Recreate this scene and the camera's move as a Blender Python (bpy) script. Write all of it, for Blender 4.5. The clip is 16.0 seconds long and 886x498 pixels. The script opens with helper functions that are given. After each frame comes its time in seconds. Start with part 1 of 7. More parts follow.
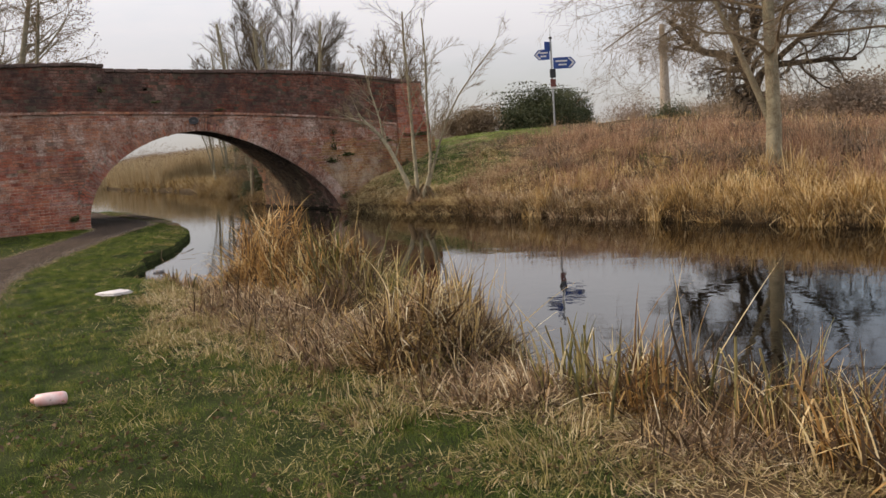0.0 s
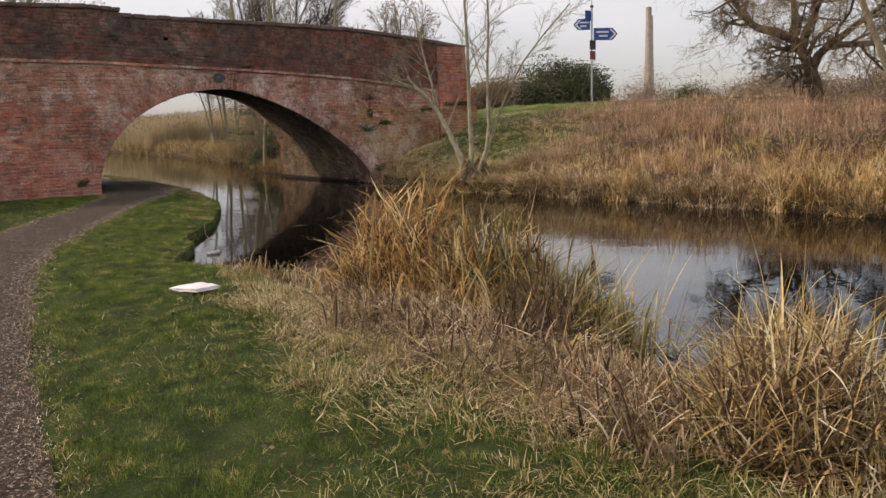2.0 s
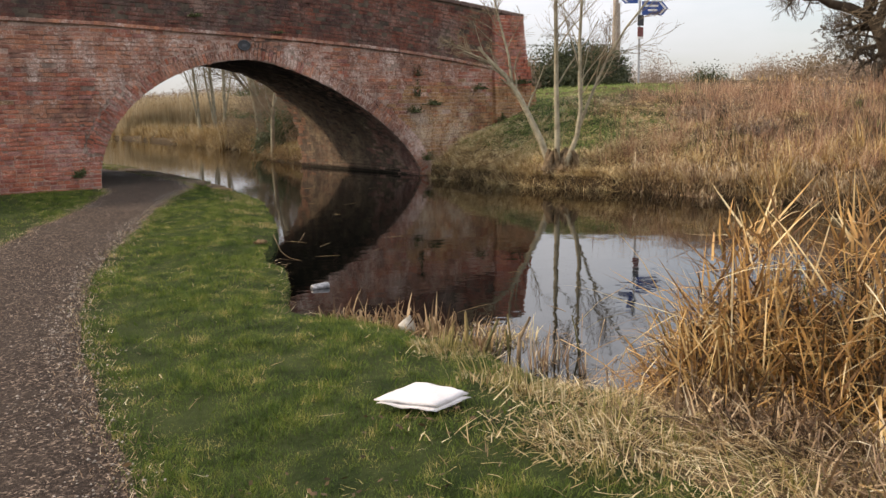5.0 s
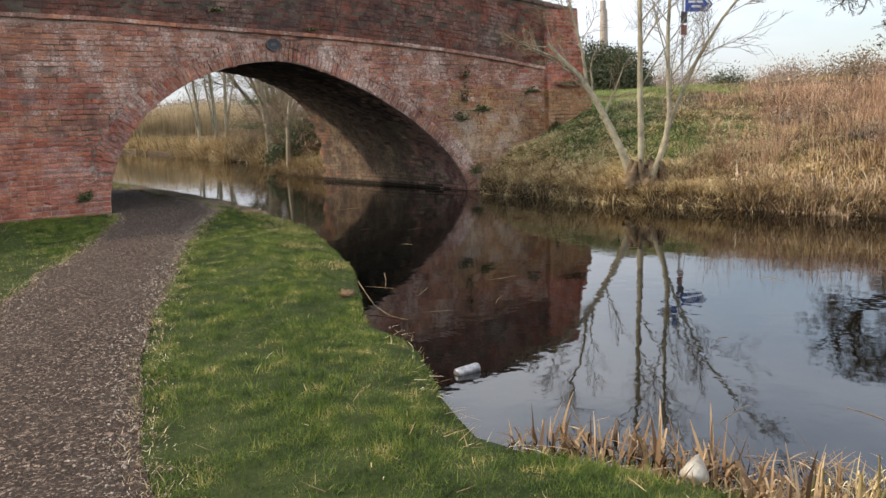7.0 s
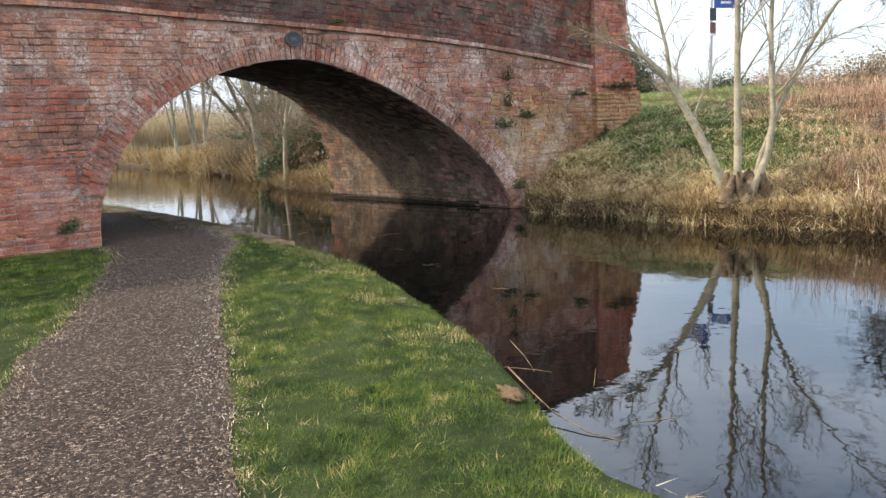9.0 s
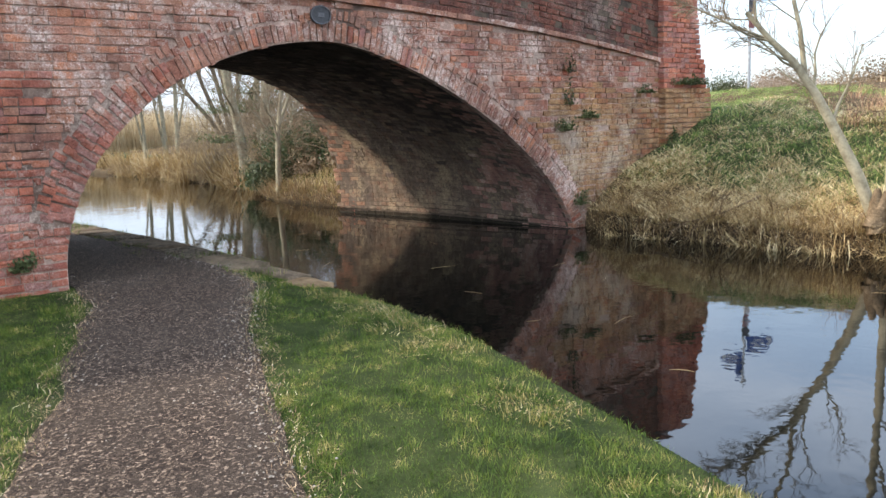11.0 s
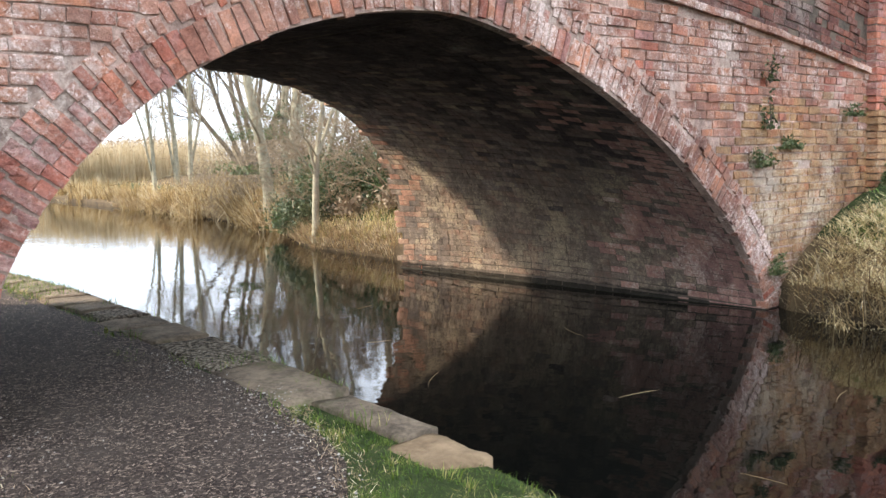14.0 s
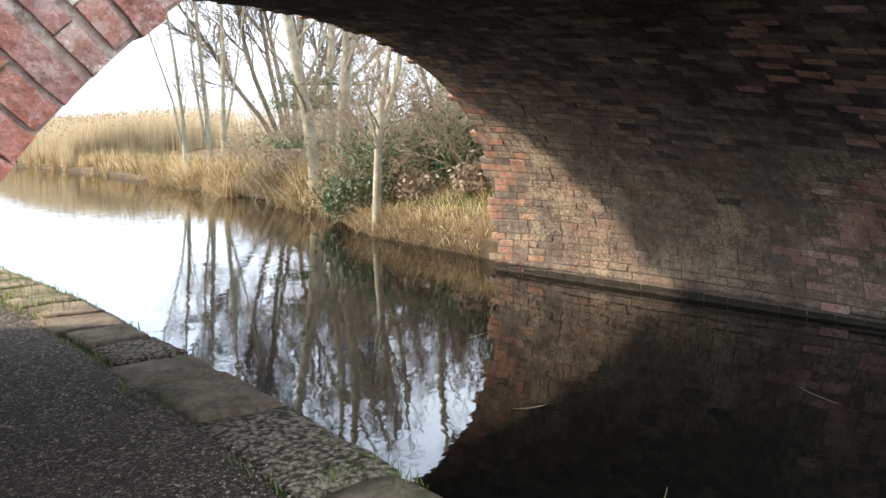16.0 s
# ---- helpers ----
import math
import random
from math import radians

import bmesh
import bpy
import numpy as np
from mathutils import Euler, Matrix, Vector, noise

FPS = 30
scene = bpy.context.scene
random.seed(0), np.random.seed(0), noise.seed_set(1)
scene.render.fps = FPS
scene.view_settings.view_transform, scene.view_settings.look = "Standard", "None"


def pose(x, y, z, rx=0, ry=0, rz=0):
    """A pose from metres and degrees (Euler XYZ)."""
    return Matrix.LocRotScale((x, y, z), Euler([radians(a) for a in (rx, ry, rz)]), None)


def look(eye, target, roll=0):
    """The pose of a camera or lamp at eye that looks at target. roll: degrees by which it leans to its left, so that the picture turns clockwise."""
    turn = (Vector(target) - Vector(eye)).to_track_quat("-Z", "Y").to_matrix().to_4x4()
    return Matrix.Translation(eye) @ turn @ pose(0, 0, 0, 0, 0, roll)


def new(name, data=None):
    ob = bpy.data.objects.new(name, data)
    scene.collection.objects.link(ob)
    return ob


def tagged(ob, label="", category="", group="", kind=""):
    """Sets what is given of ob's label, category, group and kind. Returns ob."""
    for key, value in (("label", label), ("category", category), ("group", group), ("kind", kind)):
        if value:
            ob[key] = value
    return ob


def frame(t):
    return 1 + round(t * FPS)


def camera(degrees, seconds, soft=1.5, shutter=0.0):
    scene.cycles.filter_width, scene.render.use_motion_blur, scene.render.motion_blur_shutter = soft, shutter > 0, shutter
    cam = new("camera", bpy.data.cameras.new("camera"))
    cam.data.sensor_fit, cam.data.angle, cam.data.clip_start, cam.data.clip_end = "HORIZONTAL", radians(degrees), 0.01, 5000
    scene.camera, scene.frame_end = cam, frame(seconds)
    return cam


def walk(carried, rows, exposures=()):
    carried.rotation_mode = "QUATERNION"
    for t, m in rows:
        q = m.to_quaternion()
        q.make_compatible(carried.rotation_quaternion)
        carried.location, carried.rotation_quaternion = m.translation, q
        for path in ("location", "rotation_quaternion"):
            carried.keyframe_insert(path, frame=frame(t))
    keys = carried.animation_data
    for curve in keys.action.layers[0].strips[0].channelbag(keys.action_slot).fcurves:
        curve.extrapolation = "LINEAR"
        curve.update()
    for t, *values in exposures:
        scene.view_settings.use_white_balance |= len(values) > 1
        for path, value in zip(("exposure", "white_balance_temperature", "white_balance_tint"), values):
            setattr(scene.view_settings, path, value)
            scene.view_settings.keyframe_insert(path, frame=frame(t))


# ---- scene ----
cam = camera(57.3, 16.0, 1.5)
PATH = [
    (0, (1.142, -0.286, 1.552), (2.097, 1.454, 1.308), -4.0),
    (0.5, (0.987, 0.442, 1.532), (1.887, 2.216, 1.318), -2.5),
    (1, (0.857, 1.142, 1.511), (1.842, 2.862, 1.242), -3.0),
    (1.5, (0.74, 1.825, 1.519), (1.686, 3.561, 1.217), -1.4),
    (2, (0.615, 2.49, 1.525), (1.615, 4.194, 1.219), -1.7),
    (2.5, (0.508, 3.184, 1.538), (1.493, 4.902, 1.262), -1.5),
    (3, (0.411, 3.816, 1.575), (1.422, 5.524, 1.333), -1.5),
    (3.5, (0.37, 4.485, 1.519), (1.407, 6.177, 1.271), -2.2),
    (3.7, (0.361, 4.769, 1.529), (1.387, 6.465, 1.263), -0.7),
    (5.8, (0.469, 7.429, 1.435), (1.558, 9.07, 1.084), -1.7),
    (6, (0.461, 7.678, 1.434), (1.538, 9.33, 1.099), -1.4),
    (6.5, (0.507, 8.341, 1.458), (1.595, 9.982, 1.105), -3.7),
    (7, (0.578, 8.982, 1.477), (1.673, 10.624, 1.154), -1.9),
    (7.5, (0.622, 9.627, 1.477), (1.727, 11.253, 1.111), -1.9),
    (8, (0.685, 10.288, 1.477), (1.796, 11.907, 1.095), -1.4),
    (8.5, (0.725, 10.953, 1.5), (1.867, 12.553, 1.132), -1.1),
    (9, (0.795, 11.593, 1.524), (1.958, 13.191, 1.215), -2.4),
    (9.2, (0.821, 11.849, 1.523), (1.987, 13.443, 1.209), -1.6),
    (11.3, (1.518, 14.751, 1.545), (2.756, 16.294, 1.251), -2.3),
    (11.5, (1.596, 14.98, 1.551), (2.83, 16.53, 1.28), -2.2),
    (12, (1.839, 15.603, 1.543), (3.13, 17.103, 1.253), -2.9),
    (12.5, (2.092, 16.194, 1.54), (3.348, 17.724, 1.249), -1.2),
    (13, (2.337, 16.81, 1.532), (3.625, 18.311, 1.239), -0.2),
    (13.5, (2.576, 17.451, 1.524), (3.792, 19.013, 1.237), -0.9),
    (14, (2.773, 18.066, 1.529), (3.997, 19.633, 1.309), -1.2),
    (14.5, (2.99, 18.713, 1.519), (4.184, 20.3, 1.289), -1.6),
    (15, (3.163, 19.341, 1.517), (4.345, 20.938, 1.287), -0.5),
    (15.5, (3.364, 19.966, 1.512), (4.589, 21.524, 1.24), -1.7),
    (16, (3.534, 20.552, 1.524), (4.704, 22.15, 1.244), -0.5),
]
EXPOSURES = [(0.0, -0.27, 7300, 15), (1.5, -0.2, 7300, 15), (3.7, 0.1, 7300, 15), (6.0, 0.24, 6900, 12), (7.5, 0.50, 6600, 10), (9.0, 0.8, 6350, 9), (11.5, 1.06, 6100, 8), (13.0, 1.43, 6150, 8), (14.0, 1.66, 6200, 8), (16.0, 1.74, 6150, 8)]
walk(cam, [(t, look(eye, target, roll)) for t, eye, target, roll in PATH], EXPOSURES)

# ---- world and sun ----
SUN_DIR = Vector((-0.68, 0.47, 0.55)).normalized()
world = bpy.data.worlds.new("overcast_sky")
scene.world = world
world.use_nodes = True
wn, wl = world.node_tree.nodes, world.node_tree.links
wn.clear()
w_out = wn.new("ShaderNodeOutputWorld")
w_bg = wn.new("ShaderNodeBackground")
w_sky = wn.new("ShaderNodeTexSky")
w_sky.sky_type, w_sky.sun_disc = "NISHITA", False
w_sky.sun_elevation = math.asin(SUN_DIR.z)
w_sky.sun_rotation = math.atan2(SUN_DIR.x, SUN_DIR.y)
w_scale = wn.new("ShaderNodeVectorMath")
w_scale.operation = "SCALE"
w_scale.inputs["Scale"].default_value = 0.11
w_co = wn.new("ShaderNodeTexCoord")
w_map = wn.new("ShaderNodeMapping")
w_map.inputs["Scale"].default_value = (1.0, 1.0, 3.4)
w_noise = wn.new("ShaderNodeTexNoise")
w_noise.inputs["Scale"].default_value, w_noise.inputs["Detail"].default_value = 1.6, 7.0
w_noise.inputs["Roughness"].default_value = 0.55
w_ramp = wn.new("ShaderNodeValToRGB")
w_ramp.color_ramp.elements[0].position, w_ramp.color_ramp.elements[0].color = 0.34, (0.3, 0.3, 0.3, 1)
w_ramp.color_ramp.elements[1].position, w_ramp.color_ramp.elements[1].color = 0.62, (0.97, 0.97, 0.97, 1)
w_mix = wn.new("ShaderNodeMix")
w_mix.data_type = "RGBA"
w_mix.inputs["B"].default_value = (0.65, 0.69, 0.765, 1)
wl.new(w_co.outputs["Generated"], w_map.inputs["Vector"])
wl.new(w_map.outputs["Vector"], w_noise.inputs["Vector"])
wl.new(w_noise.outputs["Fac"], w_ramp.inputs["Fac"])
wl.new(w_ramp.outputs["Color"], w_mix.inputs["Factor"])
wl.new(w_sky.outputs["Color"], w_scale.inputs[0])
wl.new(w_scale.outputs["Vector"], w_mix.inputs["A"])
w_sep = wn.new("ShaderNodeSeparateXYZ")
w_rise = wn.new("ShaderNodeMath")
w_rise.operation, w_rise.use_clamp = "MULTIPLY_ADD", False
w_rise.inputs[1].default_value, w_rise.inputs[2].default_value = 3.6, 0.90
w_even = wn.new("ShaderNodeMath")
w_even.operation = "MINIMUM"
w_even.inputs[1].default_value = 2.25
w_dome = wn.new("ShaderNodeVectorMath")
w_dome.operation = "SCALE"
wl.new(w_co.outputs["Generated"], w_sep.inputs[0])
wl.new(w_sep.outputs["Z"], w_rise.inputs[0])
wl.new(w_mix.outputs["Result"], w_dome.inputs[0])
wl.new(w_rise.outputs[0], w_even.inputs[0])
wl.new(w_even.outputs[0], w_dome.inputs["Scale"])
wl.new(w_dome.outputs["Vector"], w_bg.inputs["Color"])
wl.new(w_bg.outputs["Background"], w_out.inputs["Surface"])
w_bg.inputs["Strength"].default_value = 1.0

sun = new("sun", bpy.data.lights.new("sun", "SUN"))
sun.data.energy, sun.data.angle, sun.data.color = 3.3, radians(3.0), (1.0, 0.86, 0.69)
sun.matrix_world = look(SUN_DIR * 60, (0, 0, 0))



# ---- material helpers ----
def nodes_of(name):
    m = bpy.data.materials.new(name)
    m.use_nodes = True
    nt = m.node_tree
    return m, nt, nt.nodes["Principled BSDF"], nt.nodes["Material Output"]


def node(nt, kind, **values):
    n = nt.nodes.new(kind)
    for k, v in values.items():
        n.inputs[k.replace("_", " ")].default_value = v
    return n


def noise_tex(nt, scale, detail=4.0, rough=0.55, vec=None):
    n = node(nt, "ShaderNodeTexNoise", Scale=scale, Detail=detail, Roughness=rough)
    if vec is not None:
        nt.links.new(vec, n.inputs["Vector"])
    return n


def ramp(nt, fac, stops):
    n = nt.nodes.new("ShaderNodeValToRGB")
    els = n.color_ramp.elements
    while len(els) < len(stops):
        els.new(0.5)
    for e, (p, c) in zip(els, stops):
        e.position, e.color = p, (*c, 1)
    nt.links.new(fac, n.inputs["Fac"])
    return n.outputs["Color"]


def mix(nt, fac, a, b, blend="MIX"):
    n = nt.nodes.new("ShaderNodeMix")
    n.data_type, n.blend_type = "RGBA", blend
    for key, v in (("Factor", fac), ("A", a), ("B", b)):
        if isinstance(v, (int, float)):
            n.inputs[key].default_value = v
        elif isinstance(v, tuple):
            n.inputs[key].default_value = (*v, 1)
        else:
            nt.links.new(v, n.inputs[key])
    return n.outputs["Result"]


def calc(nt, op, a, b=0.0):
    n = nt.nodes.new("ShaderNodeMath")
    n.operation = op
    for i, v in enumerate((a, b)):
        if isinstance(v, (int, float)):
            n.inputs[i].default_value = v
        else:
            nt.links.new(v, n.inputs[i])
    return n.outputs[0]


def bump(nt, bsdf, height, strength, dist):
    b = node(nt, "ShaderNodeBump", Strength=strength, Distance=dist)
    nt.links.new(height, b.inputs["Height"])
    nt.links.new(b.outputs["Normal"], bsdf.inputs["Normal"])


def world_pos(nt):
    return nt.nodes.new("ShaderNodeNewGeometry").outputs["Position"]


def piece_random(nt):
    """A random number for each piece: of its own object, and of its own island."""
    a = nt.nodes.new("ShaderNodeObjectInfo").outputs["Random"]
    b = nt.nodes.new("ShaderNodeNewGeometry").outputs["Random Per Island"]
    return calc(nt, "FRACT", calc(nt, "ADD", a, b))


def plain(name, c1, c2, scale=8.0, rough=0.8, relief=0.3, dist=0.01, metal=0.0, fine=60.0, spec=0.5):
    m, nt, bsdf, out = nodes_of(name)
    p = world_pos(nt)
    big = noise_tex(nt, scale, 5.0, 0.6, p)
    small = noise_tex(nt, fine, 3.0, 0.6, p)
    col = ramp(nt, calc(nt, "ADD", calc(nt, "MULTIPLY", big.outputs["Fac"], 0.7), calc(nt, "MULTIPLY", small.outputs["Fac"], 0.3)),
               [(0.35, c1), (0.65, c2)])
    nt.links.new(col, bsdf.inputs["Base Color"])
    bsdf.inputs["Roughness"].default_value, bsdf.inputs["Metallic"].default_value = rough, metal
    bsdf.inputs["Specular IOR Level"].default_value = 0.08 if rough > 0.9 else spec
    if relief:
        bump(nt, bsdf, small.outputs["Fac"], relief, dist)
    return m


def leafy(name, stops, through_light=0.3, rough=0.6, patch=1.5, sway=1.2, each=0.6):
    """Blades and leaves: a colour for each by chance, patches over the ground, light passing through."""
    m, nt, bsdf, out = nodes_of(name)
    geo = nt.nodes.new("ShaderNodeNewGeometry")
    patchy = noise_tex(nt, patch, 3.0, 0.6, geo.outputs["Position"])
    fac = calc(nt, "ADD", calc(nt, "MULTIPLY", geo.outputs["Random Per Island"], each),
               calc(nt, "ADD", calc(nt, "MULTIPLY", calc(nt, "SUBTRACT", patchy.outputs["Fac"], 0.5), sway), 0.5 - each / 2))
    col = ramp(nt, fac, stops)
    nt.links.new(col, bsdf.inputs["Base Color"])
    bsdf.inputs["Roughness"].default_value = rough
    bsdf.inputs["Specular IOR Level"].default_value = 0.25
    tr = nt.nodes.new("ShaderNodeBsdfTranslucent")
    nt.links.new(col, tr.inputs["Color"])
    sh = nt.nodes.new("ShaderNodeMixShader")
    sh.inputs[0].default_value = through_light
    nt.links.new(bsdf.outputs[0], sh.inputs[1])
    nt.links.new(tr.outputs[0], sh.inputs[2])
    nt.links.new(sh.outputs[0], out.inputs["Surface"])
    return m


def weathered(nt, p, col, soot_shade, lime, lime_tint=(0.45, 0.36, 0.295)):
    """Blotches of soot and lime at two scales, over bricks and joints alike."""
    mott = noise_tex(nt, 5.0, 9.0, 0.75, p)
    col = mix(nt, 0.9, col, ramp(nt, mott.outputs["Fac"], [(0.30, (0.42, 0.40, 0.40)), (0.5, (1.0, 0.98, 0.96)), (0.70, (1.6, 1.52, 1.46))]), "MULTIPLY")
    dark = noise_tex(nt, 0.7, 8.0, 0.68, p)
    f = calc(nt, "MULTIPLY", ramp(nt, dark.outputs["Fac"], [(0.47, (0, 0, 0)), (0.62, (1, 1, 1))]), soot_shade)
    col = mix(nt, f, col, (0.06, 0.05, 0.047))
    pale = noise_tex(nt, 1.5, 9.0, 0.75, p)
    fine = noise_tex(nt, 15, 6.0, 0.75, p)
    f2 = calc(nt, "MULTIPLY", ramp(nt, calc(nt, "ADD", calc(nt, "MULTIPLY", pale.outputs["Fac"], 0.55), calc(nt, "MULTIPLY", fine.outputs["Fac"], 0.45)),
                                   [(0.49, (0, 0, 0)), (0.58, (1, 1, 1))]), lime)
    col = mix(nt, f2, col, lime_tint)
    crumb = noise_tex(nt, 42, 5.0, 0.7, p)
    f3 = calc(nt, "MULTIPLY", ramp(nt, calc(nt, "ADD", calc(nt, "MULTIPLY", crumb.outputs["Fac"], 0.5), calc(nt, "MULTIPLY", pale.outputs["Fac"], 0.5)),
                                   [(0.54, (0, 0, 0)), (0.59, (1, 1, 1))]), min(1.0, lime * 1.2))
    return mix(nt, f3, col, tuple(min(0.75, q * 1.35) for q in lime_tint))


def brickwork(name, stops, soot_shade=0.4, lime=0.25, wet=False, lime_tint=(0.45, 0.36, 0.295), vary=0.6, splash=None):
    m, nt, bsdf, out = nodes_of(name)
    p = world_pos(nt)
    r = piece_random(nt)
    grain = noise_tex(nt, 60, 6.0, 0.75, p)
    within = noise_tex(nt, 9, 3.0, 0.6, p)
    blotch = noise_tex(nt, 3.2, 6.0, 0.7, p)
    tone = ramp(nt, blotch.outputs["Fac"], [(0.3, (0, 0, 0)), (0.7, (1, 1, 1))])
    col = ramp(nt, calc(nt, "ADD", calc(nt, "MULTIPLY", r, vary), calc(nt, "ADD", calc(nt, "MULTIPLY", within.outputs["Fac"], 0.2), calc(nt, "MULTIPLY", tone, 0.8 - vary))), stops)
    col = mix(nt, 0.6, col, ramp(nt, grain.outputs["Fac"], [(0.3, (0.4, 0.38, 0.37)), (0.68, (1.25, 1.22, 1.2))]), "MULTIPLY")
    col = weathered(nt, p, col, soot_shade, lime, lime_tint)
    if splash:
        away = nt.nodes.new("ShaderNodeVectorMath")
        away.operation = "DISTANCE"
        away.inputs[1].default_value = splash[:3]
        nt.links.new(p, away.inputs[0])
        near = calc(nt, "ADD", calc(nt, "DIVIDE", away.outputs["Value"], splash[3]), calc(nt, "MULTIPLY", calc(nt, "SUBTRACT", blotch.outputs["Fac"], 0.5), 2.4))
        col = mix(nt, calc(nt, "MULTIPLY", ramp(nt, near, [(0.4, (1, 1, 1)), (1.1, (0, 0, 0))]), 0.4), col, (0.50, 0.45, 0.39))
    if wet:
        z = nt.nodes.new("ShaderNodeSeparateXYZ")
        nt.links.new(p, z.inputs[0])
        lvl = calc(nt, "ADD", z.outputs["Z"], calc(nt, "MULTIPLY", within.outputs["Fac"], 0.08))
        band = ramp(nt, lvl, [(0.07, (1, 1, 1)), (0.11, (0, 0, 0))])
        col = mix(nt, calc(nt, "MULTIPLY", band, 0.9), col, (0.012, 0.011, 0.008))
    nt.links.new(col, bsdf.inputs["Base Color"])
    bsdf.inputs["Roughness"].default_value = 0.95
    bsdf.inputs["Specular IOR Level"].default_value = 0.12
    bump(nt, bsdf, calc(nt, "ADD", grain.outputs["Fac"], calc(nt, "MULTIPLY", within.outputs["Fac"], 1.5)), 1.0, 0.016)
    return m


def lime_mortar():
    m, nt, bsdf, out = nodes_of("lime_mortar")
    p = world_pos(nt)
    grain = noise_tex(nt, 45, 6.0, 0.7, p)
    col = ramp(nt, grain.outputs["Fac"], [(0.3, (0.30, 0.19, 0.15)), (0.7, (0.66, 0.47, 0.38))])
    worn = noise_tex(nt, 0.8, 6.0, 0.65, p)
    col = mix(nt, calc(nt, "MULTIPLY", ramp(nt, worn.outputs["Fac"], [(0.44, (0, 0, 0)), (0.60, (1, 1, 1))]), 0.8), col, (0.085, 0.058, 0.043))
    nt.links.new(weathered(nt, p, col, 0.35, 0.4), bsdf.inputs["Base Color"])
    bsdf.inputs["Roughness"].default_value = 0.95
    bsdf.inputs["Specular IOR Level"].default_value = 0.1
    bump(nt, bsdf, grain.outputs["Fac"], 0.8, 0.01)
    return m


RED = [(0.0, (0.162, 0.0665, 0.0626)), (0.2, (0.323, 0.114, 0.081)), (0.45, (0.446, 0.157, 0.0972)), (0.62, (0.351, 0.18, 0.157)), (0.8, (0.513, 0.195, 0.113)), (1.0, (0.437, 0.294, 0.265))]
BUFF = [(0.0, (0.158, 0.0869, 0.0556)), (0.25, (0.304, 0.169, 0.0912)), (0.5, (0.414, 0.255, 0.132)), (0.75, (0.364, 0.152, 0.0809)), (1.0, (0.487, 0.315, 0.192))]
FACE = [(0.0, (0.173, 0.0907, 0.0724)), (0.25, (0.345, 0.151, 0.105)), (0.5, (0.419, 0.233, 0.17)), (0.75, (0.506, 0.221, 0.129)), (1.0, (0.531, 0.326, 0.228))]
DARKRED = [(0.0, (0.0671, 0.0343, 0.0308)), (0.3, (0.143, 0.061, 0.0463)), (0.6, (0.211, 0.0814, 0.0552)), (0.85, (0.176, 0.103, 0.0852)), (1.0, (0.251, 0.157, 0.122))]
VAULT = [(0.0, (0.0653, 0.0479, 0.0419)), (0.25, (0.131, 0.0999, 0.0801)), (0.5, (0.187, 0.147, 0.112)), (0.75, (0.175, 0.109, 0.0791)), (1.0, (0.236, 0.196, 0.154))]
M_BRICK = brickwork("red_brick", RED, 0.3, 0.25, lime_tint=(0.52, 0.39, 0.33))
M_FACE = brickwork("weathered_brick", FACE, 0.45, 0.75, lime_tint=(0.54, 0.42, 0.36), vary=0.5, splash=(10.2, 22.4, 1.3, 0.30))
M_PARAPET = brickwork("sooty_brick", DARKRED, 0.75, 0.16)
M_BUFF = brickwork("buff_brick", BUFF, 0.45, 0.4, lime_tint=(0.50, 0.41, 0.30), vary=0.4, splash=(10.2, 22.4, 1.3, 0.30))
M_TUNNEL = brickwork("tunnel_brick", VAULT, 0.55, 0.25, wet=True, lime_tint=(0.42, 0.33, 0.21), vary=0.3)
# Crown tones: mostly the unlit vault's shade put into the colour, with some soot.
M_SOOTSHADE = brickwork("shade_and_soot_brick", [(0.0, (0.0408, 0.0318, 0.0319)), (0.6, (0.0674, 0.0521, 0.0497)), (1.0, (0.107, 0.079, 0.0692))], 0.35, 0.08, vary=0.3)
M_DUSK = brickwork("half_shade_smoky_brick", [(0.0, (0.0668, 0.0504, 0.0476)), (0.4, (0.119, 0.0935, 0.0812)), (0.75, (0.147, 0.1, 0.0812)), (1.0, (0.191, 0.147, 0.119))], 0.45, 0.2, lime_tint=(0.3, 0.26, 0.2), vary=0.3)
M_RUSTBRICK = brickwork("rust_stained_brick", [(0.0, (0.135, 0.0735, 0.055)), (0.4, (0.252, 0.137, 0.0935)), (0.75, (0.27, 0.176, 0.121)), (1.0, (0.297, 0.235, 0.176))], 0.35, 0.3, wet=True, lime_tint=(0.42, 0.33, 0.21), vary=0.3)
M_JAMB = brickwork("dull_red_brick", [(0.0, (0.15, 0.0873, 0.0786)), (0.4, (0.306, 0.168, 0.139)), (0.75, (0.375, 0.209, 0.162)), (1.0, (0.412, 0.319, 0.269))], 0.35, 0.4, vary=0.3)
M_MORTAR = lime_mortar()
M_SOOTMORTAR = plain("sooty_joints", (0.05, 0.04, 0.033), (0.15, 0.115, 0.085), 5, 0.95, 0.6, 0.01)


